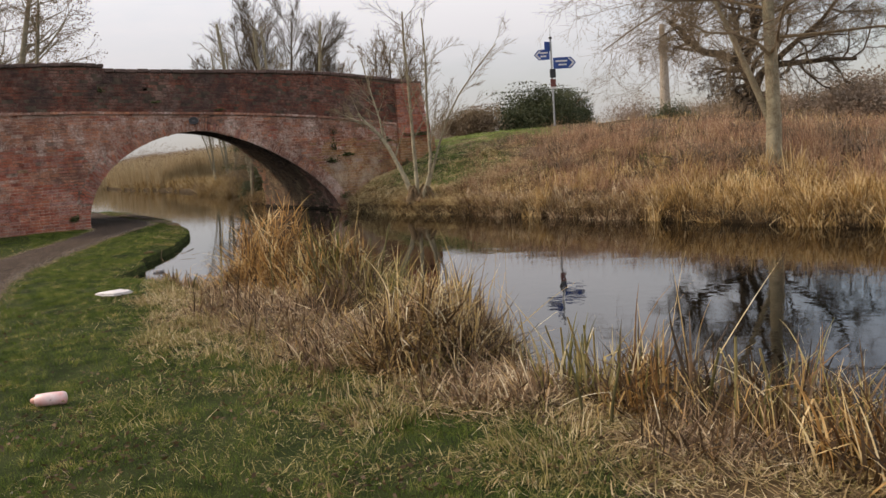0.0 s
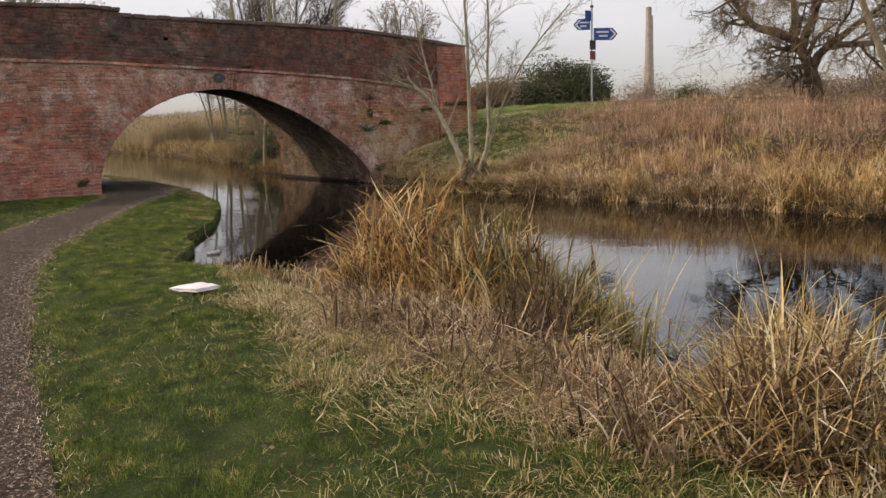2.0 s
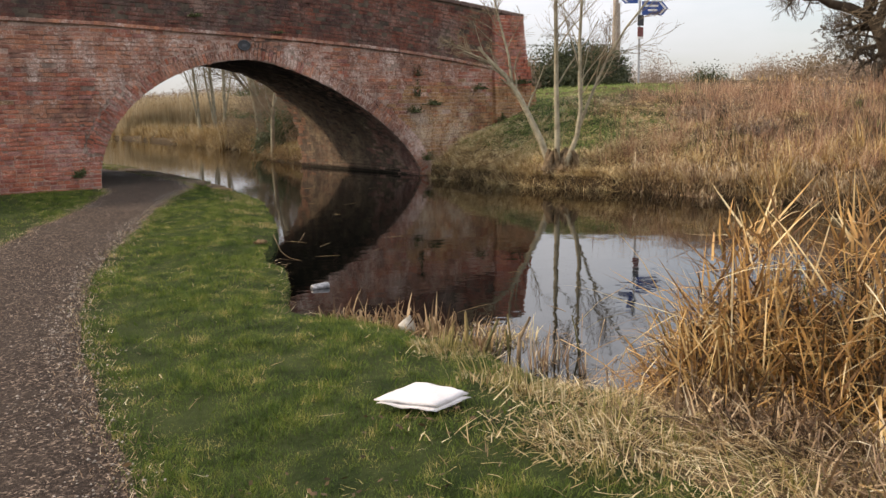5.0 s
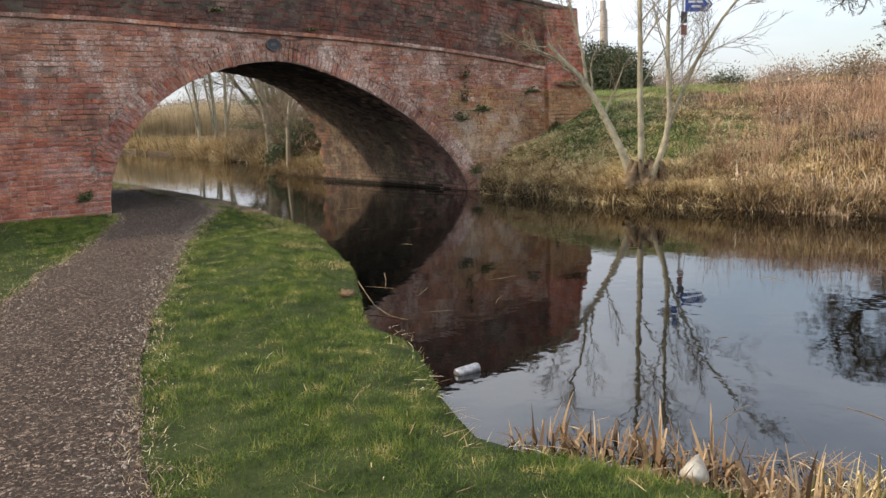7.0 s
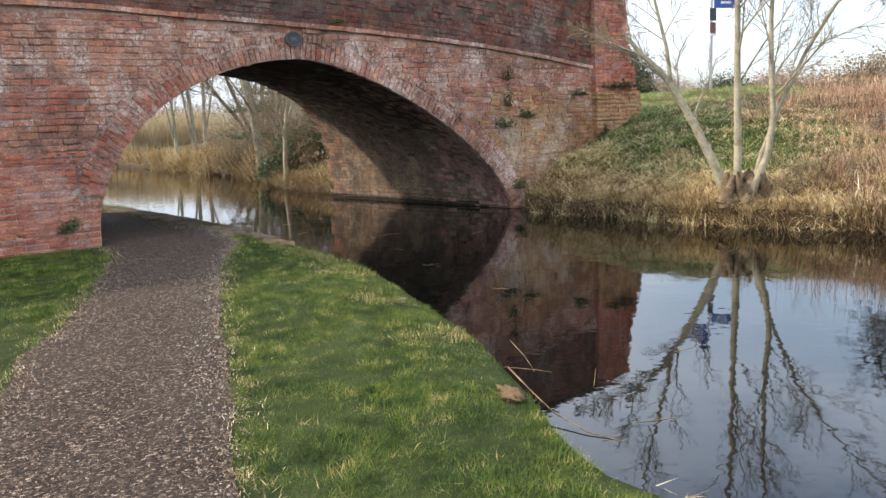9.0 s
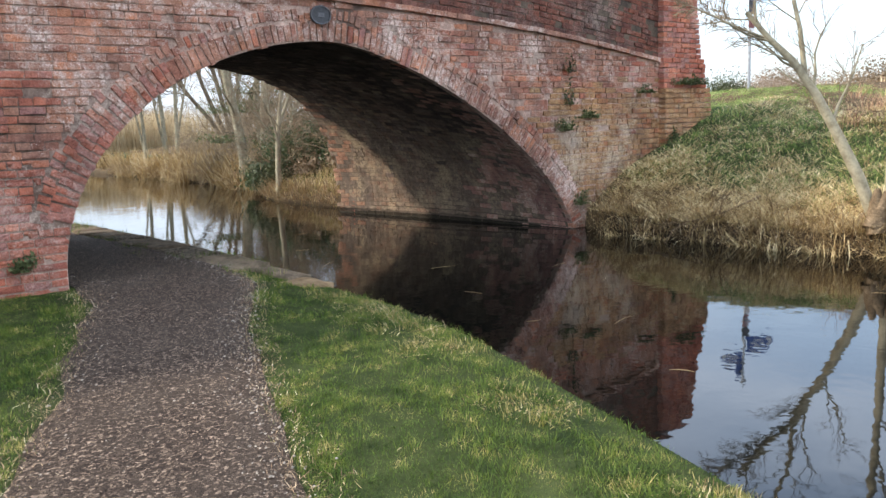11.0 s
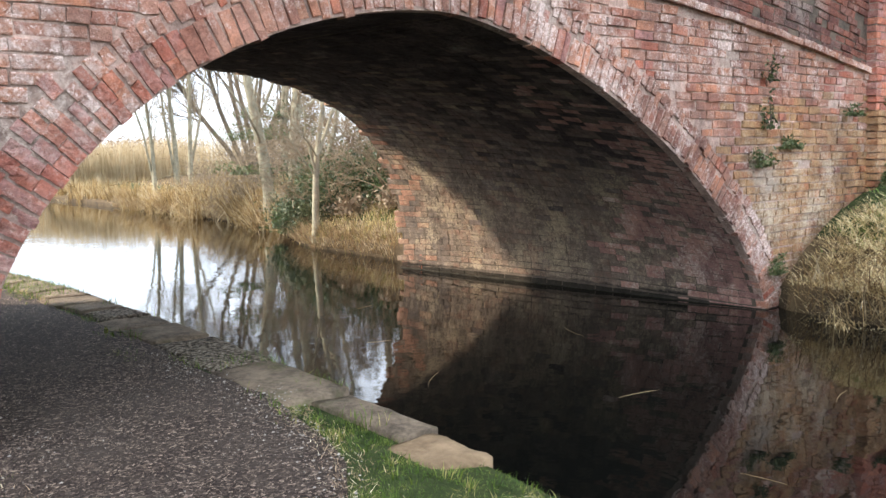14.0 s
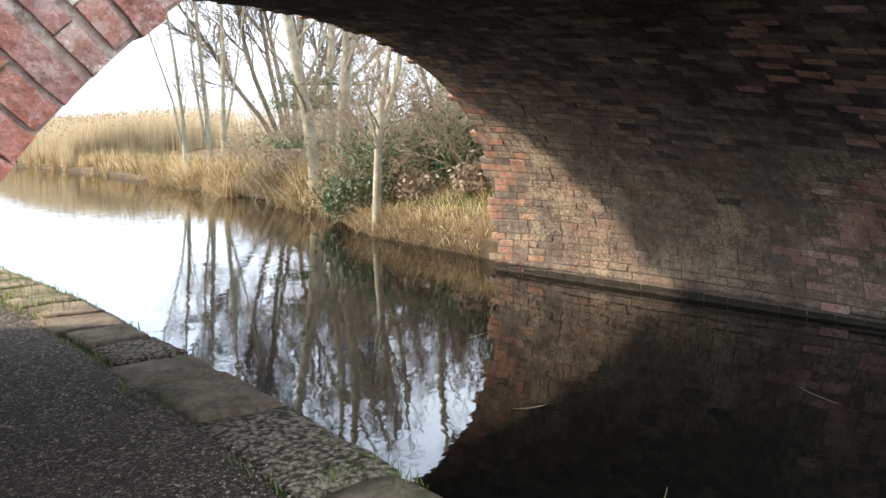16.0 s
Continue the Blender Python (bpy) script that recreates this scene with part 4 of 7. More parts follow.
disc("plate", 0.115, 0.09, 0, 0.018, M_IRON, plaque)
M_PEWTER = plain("worn_grey_paint", (0.05, 0.05, 0.055), (0.12, 0.12, 0.125), 30, 0.6, 0.2)
disc("rim", 0.128, 0.102, 0, 0.028, M_PEWTER, plaque, 0.012)
for bx in (0.0,):
    bm = bmesh.new()
    bmesh.ops.create_cube(bm, size=1)
    bmesh.ops.scale(bm, vec=(0.085, 0.045, 0.006), verts=bm.verts)
    bmesh.ops.translate(bm, vec=(bx, 0, 0.02), verts=bm.verts)
    part("lettering_bar", bm, M_PEWTER, plaque)

# kerb of stone slabs along the water under the bridge
kerb = tagged(new("kerb"), "worn sandstone kerb slabs along the towpath's edge", "kerb", kind="structure")
kr = random.Random(9)


def slab_mesh(l, w, h, r):
    """A worn flag: an uneven four-sided outline, a nearly flat top with dished and broken edges."""
    bm = bmesh.new()
    nx, ny = 7, 9
    ca = [[r.uniform(-0.05, 0.05), r.uniform(-0.03, 0.03)] for _ in range(2)]
    far = Vector((r.uniform(0, 50), r.uniform(0, 50), 0))
    grid = []
    for j in range(ny):
        b = j / (ny - 1)
        row = []
        for i in range(nx):
            a = i / (nx - 1)
            x = (a - 0.5) * w + (ca[0][0] * (1 - b) + ca[1][0] * b) * (1 - a) * 1.2
            y = (b - 0.5) * l + (ca[0][1] * (1 - a) + ca[1][1] * a) * (1 if b > 0.5 else -1)
            rim = i in (0, nx - 1) or j in (0, ny - 1)
            z = h / 2 + 0.010 * noise.noise(Vector((x * 4, y * 4, 0)) + far) + 0.006 * noise.noise(Vector((x * 15, y * 15, 3)) + far)
            if rim:
                x += 0.018 * noise.noise(Vector((y * 9, a, 1)) + far)
                y += 0.018 * noise.noise(Vector((x * 9, b, 2)) + far)
                z -= 0.012 + 0.014 * max(0, noise.noise(Vector((x * 7, y * 7, 5)) + far))
            row.append(bm.verts.new((x, y, z)))
        grid.append(row)
    for j in range(ny - 1):
        for i in range(nx - 1):
            bm.faces.new((grid[j][i], grid[j][i + 1], grid[j + 1][i + 1], grid[j + 1][i]))
    ring = grid[0][:] + [row[-1] for row in grid[1:]] + grid[-1][-2::-1] + [row[0] for row in grid[-2:0:-1]]
    low = [bm.verts.new((v.co.x * 1.0, v.co.y * 1.0, -h / 2)) for v in ring]
    for i in range(len(ring)):
        j = (i + 1) % len(ring)
        bm.faces.new((ring[j], ring[i], low[i], low[j]))
    bmesh.ops.recalc_face_normals(bm, faces=bm.faces)
    return bm


y, i = 20.9, 0
while y < 30:
    l = 0.44 if i == 0 else kr.uniform(0.42, 0.62) if y > 24.3 else kr.uniform(0.75, 1.1)
    w = kr.uniform(0.44, 0.54) if i > 1 else 0.36 - 0.08 * i
    xe = float(near_edge(y + l / 2))
    pitted = i in (3, 6)
    o = part("kerb_stone", slab_mesh(l - 0.012, w, 0.36, kr), M_PITTED if pitted else M_KERB if i else M_PALESTONE, kerb, "pitted grey stone" if pitted else "", smooth=True)
    o.matrix_local = pose(xe - w / 2 + kr.uniform(-.015, .015) - (0 if i else 0.04), y + l / 2, -0.022 + kr.uniform(-0.01, 0.01) + (0.01 if i > 1 else -0.03), kr.uniform(-0.8, 0.8), kr.uniform(-1.2, 1.2), kr.uniform(-2.5, 2.5) + 2.5)
    y += l
    i += 1


# ---- trees ----
def grow(r, start, heading, length, radius, level, spec, out, thin=0.45, least=0.0032, given=None):
    """One branch and all that it bears. spec, by level: count, angle, ratio, wander, lift."""
    k = 7 if level == 0 else 5 if level < 2 else 3
    count, angle, ratio, wander, lift = spec[level]
    p, d = np.array(start, float), np.array(heading, float)
    d /= np.linalg.norm(d)
    pts = [p.copy()]
    for i in range(k - 1):
        d = d + r.normal(0, wander, 3) + np.array([0, 0, lift])
        d /= np.linalg.norm(d)
        p = p + d * length / (k - 1)
        pts.append(p.copy())
    pts = np.array(pts)
    if given is not None:
        at = np.linspace(0, len(given) - 1, k)
        pts = np.stack([np.interp(at, np.arange(len(given)), np.array(given, float)[:, j]) for j in range(3)], 1)
    last = level == len(spec) - 1
    rad = radius * np.linspace(1.0, 0.35 if not last else 0.25, k)
    out[level].append((pts, rad))
    if last:
        return
    for c in range(count):
        t = 0.2 + 0.8 * (c + r.random()) / count if level else 0.32 + 0.68 * (c + r.random()) / count
        f = t * (k - 1)
        i = min(int(f), k - 2)
        q = pts[i] + (pts[i + 1] - pts[i]) * (f - i)
        ax = pts[i + 1] - pts[i]
        ax /= np.linalg.norm(ax)
        side = np.cross(ax, r.normal(0, 1, 3))
        side /= np.linalg.norm(side) + 1e-9
        an = angle * r.uniform(0.65, 1.3)
        grow(r, q, ax * math.cos(an) + side * math.sin(an), length * ratio * r.uniform(0.65, 1.2) * (1.15 - 0.5 * t), max(radius * (1 - 0.6 * t) * thin, least), level + 1, spec, out, thin, least)


def tree(name, place, stems, spec, bark, twig, label, seed, sides=(9, 6, 4, 3), twig_from=2, leaves=None, category="tree", thin=0.45, least=0.0032):
    """stems: (offset, heading, length, radius). Wood and fine twigs are parts of their own."""
    r = np.random.default_rng(seed)
    out = [[] for _ in spec]
    for off, heading, length, radius in stems:
        grow(r, np.array(off if isinstance(off, tuple) else off[0], float), heading, length, radius, 0, spec, out, thin, least, None if isinstance(off, tuple) else off)
    root = tagged(new(name), label, category)
    root.matrix_basis = pose(*place)
    wood, fine = [], []
    for lv, items in enumerate(out):
        if not items:
            continue
        v, f = tubes(np.array([a for a, _ in items]), np.array([b for _, b in items]), sides[min(lv, 3)])
        (wood if lv < twig_from else fine).append((v, f))
    put("trunk", fast_mesh("trunk", *join_arrays(wood)), bark, root, smooth=True)
    if fine:
        put("crown", fast_mesh("crown", *join_arrays(fine)), twig, root, "bare winter twigs")
    if leaves:
        n, size, mat_, text = leaves
        tips = np.concatenate([a[2:] for a, _ in out[-1]])
        c = tips[r.integers(0, len(tips), n)] + r.normal(0, size * 1.2, (n, 3))
        v, f = leaf_quads(r, c, size)
        put("leaves", fast_mesh("leaves", v, f), mat_, root, text)
    return root


def leaf_quads(r, c, size, flat=0.0):
    n = len(c)
    a = r.normal(0, 1, (n, 3))
    a[:, 2] *= 1 - flat
    a /= np.linalg.norm(a, axis=1, keepdims=True)
    b = np.cross(a, r.normal(0, 1, (n, 3)))
    b /= np.linalg.norm(b, axis=1, keepdims=True) + 1e-9
    s = (size * r.uniform(0.6, 1.3, n))[:, None]
    v = np.stack([c - a * s, c - b * s * 0.5, c + a * s, c + b * s * 0.5], 1).reshape(-1, 3)
    return v, np.arange(4 * n).reshape(-1, 4)


def gz(x, y):
    return float(ground_z(x, y))


# the multi-stemmed tree on the far bank by the bridge
BX, BY = 10.66, 18.2


def across(s, z, deep=0.0):
    """A point of the tree: metres along its spread, up, and back from it."""
    return (0.743 * s + 0.668 * deep, -0.668 * s + 0.743 * deep, z)


tree("bankside_tree", (BX, BY, gz(BX, BY) + 0.08),
     [(curved, (0, 0, 1), span, rad) for curved, span, rad in (
         ([across(-0.12, 0.0, 0.05), across(-0.33, 0.58, 0.1), across(-0.58, 1.08, 0.15), across(-0.88, 1.66, 0.2), across(-1.2, 1.95, 0.2), across(-1.5, 2.3, 0.2)], 2.3, 0.072),
         ([across(-0.86, 1.6, 0.2), across(-0.92, 2.1, 0.22), across(-1.1, 2.8, 0.2), across(-1.3, 3.7, 0.2)], 2.4, 0.032),
         ([across(-1.3, 2.02, 0.2), across(-1.7, 2.2, 0.2), across(-2.1, 2.4, 0.2)], 1.2, 0.016),
         ([across(0.0, 0.0), across(0.0, 0.9), across(-0.03, 1.8), across(-0.02, 2.8), across(-0.08, 3.7), across(-0.06, 4.7)], 3.8, 0.058),
         ([across(0.14, 0.0, -0.1), across(0.42, 0.75, -0.1), across(0.44, 1.3, -0.1), across(0.38, 2.0, 0), across(0.46, 3.2, 0), across(0.42, 4.5, 0)], 3.8, 0.052),
         ([across(0.2, 0.0, 0.1), across(0.38, 0.7, 0.15), across(0.72, 1.6, 0.1), across(1.05, 2.3, 0.0), across(1.6, 3.0, 0), across(2.25, 3.7, 0)], 3.2, 0.036))],
     [(11, 0.6, 0.36, 0.1, 0.04), (7, 0.6, 0.5, 0.15, 0.04), (5, 0.6, 0.6, 0.17, 0.03), (0, 0, 0, 0.17, 0.02)],
     M_BIRCH, M_TWIG, "bare young multi-stemmed tree with pale bark on the canal bank", 11, twig_from=2, thin=0.36, least=0.0042)
r_ = np.random.default_rng(12)
stump = []
for i in range(34):
    a = r_.uniform(0, 6.28)
    q = r_.uniform(0.03, 0.34)
    foot = np.array([math.cos(a) * q, math.sin(a) * q, -0.12])
    head = foot * np.array([0.5, 0.5, 0]) + np.array([r_.normal(0, 0.08), r_.normal(0, 0.08), r_.uniform(0.02, 0.34)])
    t4 = np.linspace(0, 1, 4)[:, None]
    stump.append((foot + (head - foot) * t4 + r_.normal(0, 0.025, (4, 3)), r_.uniform(0.035, 0.085) * np.array([1.4, 1.1, 0.9, 0.4])))
stool = tagged(new("root_stool"), "gnarled tan root stool of a coppiced tree", "stump")
stool.matrix_basis = pose(BX + 0.12, BY, gz(BX + 0.12, BY) + 0.06)
for a, b in stump:
    put("root", fast_mesh("root", *tubes(a[None], b[None], 10)), M_STOOL, stool, smooth=True)

# field trees
TX, TY = 14.95, 10.8
tree("field_tree", (TX, TY, gz(TX, TY) - 0.1), [((0, 0, 0), (-0.03, 0.0, 1.0), 6.5, 0.165), ((-0.02, 0.05, 1.0), (-0.4, 0.25, 1.0), 4.0, 0.075)],
     [(22, 1.3, 0.62, 0.03, 0.01), (10, 0.8, 0.55, 0.16, 0.0), (10, 0.8, 0.55, 0.22, -0.01), (4, 0.8, 0.55, 0.24, 0.0), (0, 0, 0, 0.24, 0.0)],
     M_BIRCH, M_TWIG, "bare tree with a smooth pale trunk on the far bank", 14, twig_from=1, thin=0.3)
OX, OY = 26.1, 20.45


def oak_limb(*bends):
    """Bends of a limb: metres to the right, above the foot, and away from the towpath."""
    return [(0.55 * a + 0.83 * c, -0.83 * a + 0.55 * c, b) for a, b, c in bends]


tree("oak_tree", (OX, OY, gz(OX, OY) - 0.15),
     [(oak_limb((0.2, 0, 0), (0.1, 0.5, 0), (-0.03, 1.15, 0), (-0.32, 1.85, 0), (-0.6, 2.3, 0), (-0.73, 2.5, 0)), (0, 0, 1), 2.7, 0.30),
      (oak_limb((-0.6, 2.3, 0), (-1.34, 2.68, -0.2), (-1.95, 2.78, -0.4), (-2.21, 3.15, -0.5), (-2.54, 3.65, -0.6), (-2.93, 4.0, -0.7)), (0, 0, 1), 3.4, 0.17),
      (oak_limb((-0.7, 2.45, 0), (-0.63, 2.95, 0.2), (-0.71, 3.6, 0.5), (-0.79, 4.2, 0.8), (-1.1, 5.0, 1.2)), (0, 0, 1), 3.2, 0.15),
      (oak_limb((-0.4, 2.0, 0), (-0.21, 2.7, -0.2), (0.07, 3.1, -0.3), (-0.07, 3.65, -0.6), (0.1, 4.3, -0.9), (0.4, 5.2, -1.1)), (0, 0, 1), 3.4, 0.16),
      (oak_limb((-0.04, 1.3, 0), (0.17, 1.85, 0.1), (0.51, 2.1, 0.1), (1.22, 2.05, 0.3), (2.2, 2.1, 0.4), (3.3, 2.0, 0.3)), (0, 0, 1), 3.9, 0.17),
      (oak_limb((0.5, 2.08, 0.1), (1.3, 2.7, -0.2), (2.2, 3.35, -0.5), (3.0, 4.3, -0.7)), (0, 0, 1), 3.2, 0.12),
      (oak_limb((-0.2, 1.6, 0), (-0.6, 1.7, -0.5), (-1.1, 1.75, -1.0), (-1.6, 1.65, -1.5)), (0, 0, 1), 2.0, 0.045)],
     [(10, 1.0, 0.62, 0.13, 0.02), (8, 0.9, 0.55, 0.26, 0.02), (7, 0.85, 0.5, 0.3, 0.0), (6, 0.8, 0.55, 0.3, 0.0), (0, 0, 0, 0.3, 0.0)],
     M_OAK, M_BARK, "gnarled dark bare oak with a wide twiggy crown", 17, sides=(10, 7, 4, 3), twig_from=3, thin=0.5, least=0.006)
tree("round_crowned_tree", (17.8, 50, 1.2), [((0.14 * q, 0.04 * q * q, 0), (0.2 * q, 0.03 * q, 1), 9.4 - 0.22 * q * q, 0.11) for q in (-3.4, -2.4, -1.4, -0.5, 0.5, 1.4, 2.4, 3.4)],
     [(18, 0.55, 0.34, 0.06, 0.03), (11, 0.5, 0.5, 0.10, 0.05), (9, 0.5, 0.6, 0.12, 0.05), (0, 0, 0, 0.12, 0.03)],
     M_BARK, M_BARK, "dense bare round-crowned tree beyond the bridge", 23, sides=(7, 5, 3, 3), least=0.010)
tree("scrubby_tree", (23.6, 47, 1.5), [((0.3 * q, 0, 0), (0.2 * q, 0, 1), 6.6 - 0.3 * q * q, 0.1) for q in (-2, -1, 0, 1, 2)],
     [(13, 0.6, 0.36, 0.07, 0.02), (10, 0.6, 0.5, 0.12, 0.03), (8, 0.6, 0.5, 0.15, 0.02), (0, 0, 0, 0.15, 0.0)],
     M_BARK, M_TWIG, "dense twiggy bare tree behind the parapet", 29, sides=(6, 4, 3, 3), least=0.010, leaves=(1800, 0.06, M_BRUSH, "small withered leaves"))
for k_, (ax_, ay_) in enumerate(((0.2, 46.0), (2.2, 44.0))):
    tree("alder_tree", (ax_, ay_, 0.2), [((0, 0, 0), (0.06, 0, 1), 11.0, 0.24), ((0.4, 0, 0), (0.2, -0.1, 1), 9.6, 0.17)],
         [(14, 0.9, 0.36, 0.04, 0.01), (9, 0.7, 0.5, 0.12, 0.0), (8, 0.7, 0.5, 0.15, 0.0), (0, 0, 0, 0.15, 0.0)],
         M_GREYBARK, M_TWIG, "tall alder hung with brown cones and withered leaves", 31 + k_, sides=(7, 5, 3, 3), least=0.007, leaves=(3200, 0.06, M_BRUSH, "withered brown leaves"))

# trees on the bank beyond the bridge: each stem by its bends, metres from its foot
wood_spec = [(9, 0.75, 0.40, 0.05, 0.02), (8, 0.7, 0.5, 0.16, 0.03), (7, 0.65, 0.55, 0.2, 0.02), (0, 0, 0, 0.2, 0.0)]
birch_spec = [(12, 0.42, 0.34, 0.05, 0.05), (8, 0.5, 0.5, 0.1, 0.05), (6, 0.5, 0.55, 0.14, 0.03), (0, 0, 0, 0.14, 0.0)]
for i, (x, y, stems, spec, text) in enumerate([
        (10.12, 31.3, [([(0, 0, -0.1), (0.03, 0, 0.7), (0.07, 0, 1.35), (0.2, 0.1, 1.9), (0.36, 0.1, 2.5), (0.42, 0.2, 3.3)], 3.0, 0.075),
                       ([(0.12, 0.02, 1.5), (0.3, 0.1, 1.8), (0.55, 0.1, 2.4), (0.62, 0.1, 3.1)], 2.2, 0.045),
                       ([(0.05, 0, 1.2), (-0.12, 0, 1.9), (-0.2, -0.1, 2.5)], 1.6, 0.028)], wood_spec, "slim pale forked tree at the water's edge"),
        (11.5, 36.0, [([(0, 0, -0.2), (0.02, 0, 0.8), (-0.14, 0, 1.9), (-0.4, 0, 3.2), (-0.7, 0, 5.0), (-0.9, 0, 7.5)], 6.5, 0.17)], wood_spec, "grey tree leaning over the golden sedge"),
        (12.3, 36.3, [([(0, 0, -0.2), (0.08, 0, 1.2), (0.16, 0, 2.4), (0.3, 0, 3.4), (0.1, 0, 5.2), (0.0, 0, 7.0)], 6.0, 0.17),
                      ([(0.25, 0, 3.0), (0.7, 0.1, 4.0), (1.2, 0.1, 5.6)], 3.2, 0.09)], wood_spec, "upright grey tree forking high up"),
        (11.3, 34.0, [([(0, 0, 0.3), (0.3, 0, 0.75), (0.75, 0, 1.5), (1.0, 0, 2.3), (1.2, 0, 3.6)], 3.4, 0.10), ([(0.8, 0, 1.6), (0.6, 0, 2.4), (0.66, 0.1, 3.4)], 2.2, 0.05)], wood_spec, "bent tree leaning out of the brambles"),
        (13.6, 39.0, [([(0, 0, 0), (-0.1, 0, 2), (0.1, 0, 4), (-0.1, 0, 7.5)], 6.0, 0.14)], wood_spec, "upright bare tree in the wood"),
        (15.4, 37.0, [([(0, 0, 0), (0.15, 0, 2), (0.1, 0, 4), (0.4, 0, 7.0)], 5.5, 0.14)], wood_spec, "upright bare tree in the wood"),
        (12.5, 47.0, [([(0, 0, 0), (0.0, 0, 1.6), (-0.15, 0, 3.6), (-0.5, 0, 6.5)], 5.0, 0.085), ([(0.05, 0.1, 0.4), (-0.3, 0, 2.4), (-0.9, 0, 4.4), (-1.5, 0, 6.0)], 3.6, 0.045)], birch_spec, "slender pale tree above the reeds"),
        (13.2, 46.6, [([(0, 0, 0), (-0.05, 0, 2.0), (-0.2, 0, 4.2), (-0.3, 0, 7.5)], 5.6, 0.10), ([(0, 0.1, 0.5), (-0.35, 0, 2.6), (-0.6, 0, 6.2)], 4.4, 0.055)], birch_spec, "slender pale tree fanning out above the reeds"),
        (13.65, 46.6, [([(0, 0, 0), (0.05, 0, 2.0), (0.15, 0, 4.2), (0.1, 0, 7.5)], 5.6, 0.10), ([(0, 0.1, 0.8), (0.45, 0, 2.8), (1.0, 0, 5.8)], 4.2, 0.055)], birch_spec, "slender pale tree fanning out above the reeds")]):
    tree("waterside_tree", (x, y, gz(x, y)), [(bends, (0, 0, 1), span, rad) for bends, span, rad in stems], spec, M_GREYBARK, M_TWIG, text, 40 + i, sides=(9, 6, 3, 3), thin=0.34, least=0.0045)
for i, (x, y, h) in enumerate([(13.2, 35.2, 2.6), (14.6, 38.5, 3.4), (12.1, 33.6, 1.9), (15.5, 43.0, 3.4), (13.9, 41.0, 3.4), (11.6, 30.4, 1.5), (12.4, 31.6, 1.9), (11.2, 32.6, 1.3)]):
    tree("thicket", (x, y, gz(x, y) - 0.05), [((0.25 * math.cos(a), 0.25 * math.sin(a), 0), (0.7 * math.cos(a), 0.7 * math.sin(a), 1), h, 0.016) for a in (0.3, 1.1, 1.9, 2.6, 3.4, 4.3, 5.2)],
         [(8, 0.7, 0.6, 0.16, -0.05), (6, 0.7, 0.55, 0.2, -0.02), (4, 0.6, 0.55, 0.2, 0.0), (0, 0, 0, 0.2, 0.0)], M_TWIG, M_TWIG, "tangled grey-brown leafless thicket under the trees", 340 + i, sides=(5, 4, 3, 3), least=0.005, category="thicket")


# ---- bushes ----
def bush(name, place, size, count, leaf, material, label, seed, stems=26, category="bush"):
    """Leaf clumps on a frame of stems, with an uneven outline."""
    r = np.random.default_rng(seed)
    root = tagged(new(name), label, category)
    root.matrix_basis = pose(*place)
    sx, sy, sz = size
    ends = r.normal(0, 1, (stems, 3))
    ends /= np.linalg.norm(ends, axis=1, keepdims=True)
    ends[:, 2] = np.abs(ends[:, 2]) * 0.95 + 0.05
    ends = ends * np.array([sx, sy, sz]) * r.uniform(0.55, 0.95, stems)[:, None]
    t = np.linspace(0, 1, 5)[None, :, None]
    paths = ends[:, None] * t * np.array([1, 1, 1.0]) + r.normal(0, 0.05, (stems, 5, 3)) * min(size)
    put("branchwork", fast_mesh("branchwork", *tubes(paths, np.repeat(np.linspace(0.03, 0.006, 5)[None] * min(1.0, sz * 0.6), stems, 0), 4)), M_BARK, root)
    clump = np.concatenate([ends, r.uniform(0.3, 0.9, (stems * 2, 1)) * ends[r.integers(0, stems, stems * 2)]])
    which = r.integers(0, len(clump), count)
    spread = r.uniform(0.10, 0.24, len(clump))[which][:, None] * np.array([sx, sy, sz])
    c = clump[which] + np.clip(r.normal(0, 1, (count, 3)), -1.5, 1.5) * spread
    c[:, 2] = np.maximum(c[:, 2], 0.02)
    v, f = leaf_quads(r, c, leaf)
    put("foliage", fast_mesh("foliage", v, f), material, root)
    return root


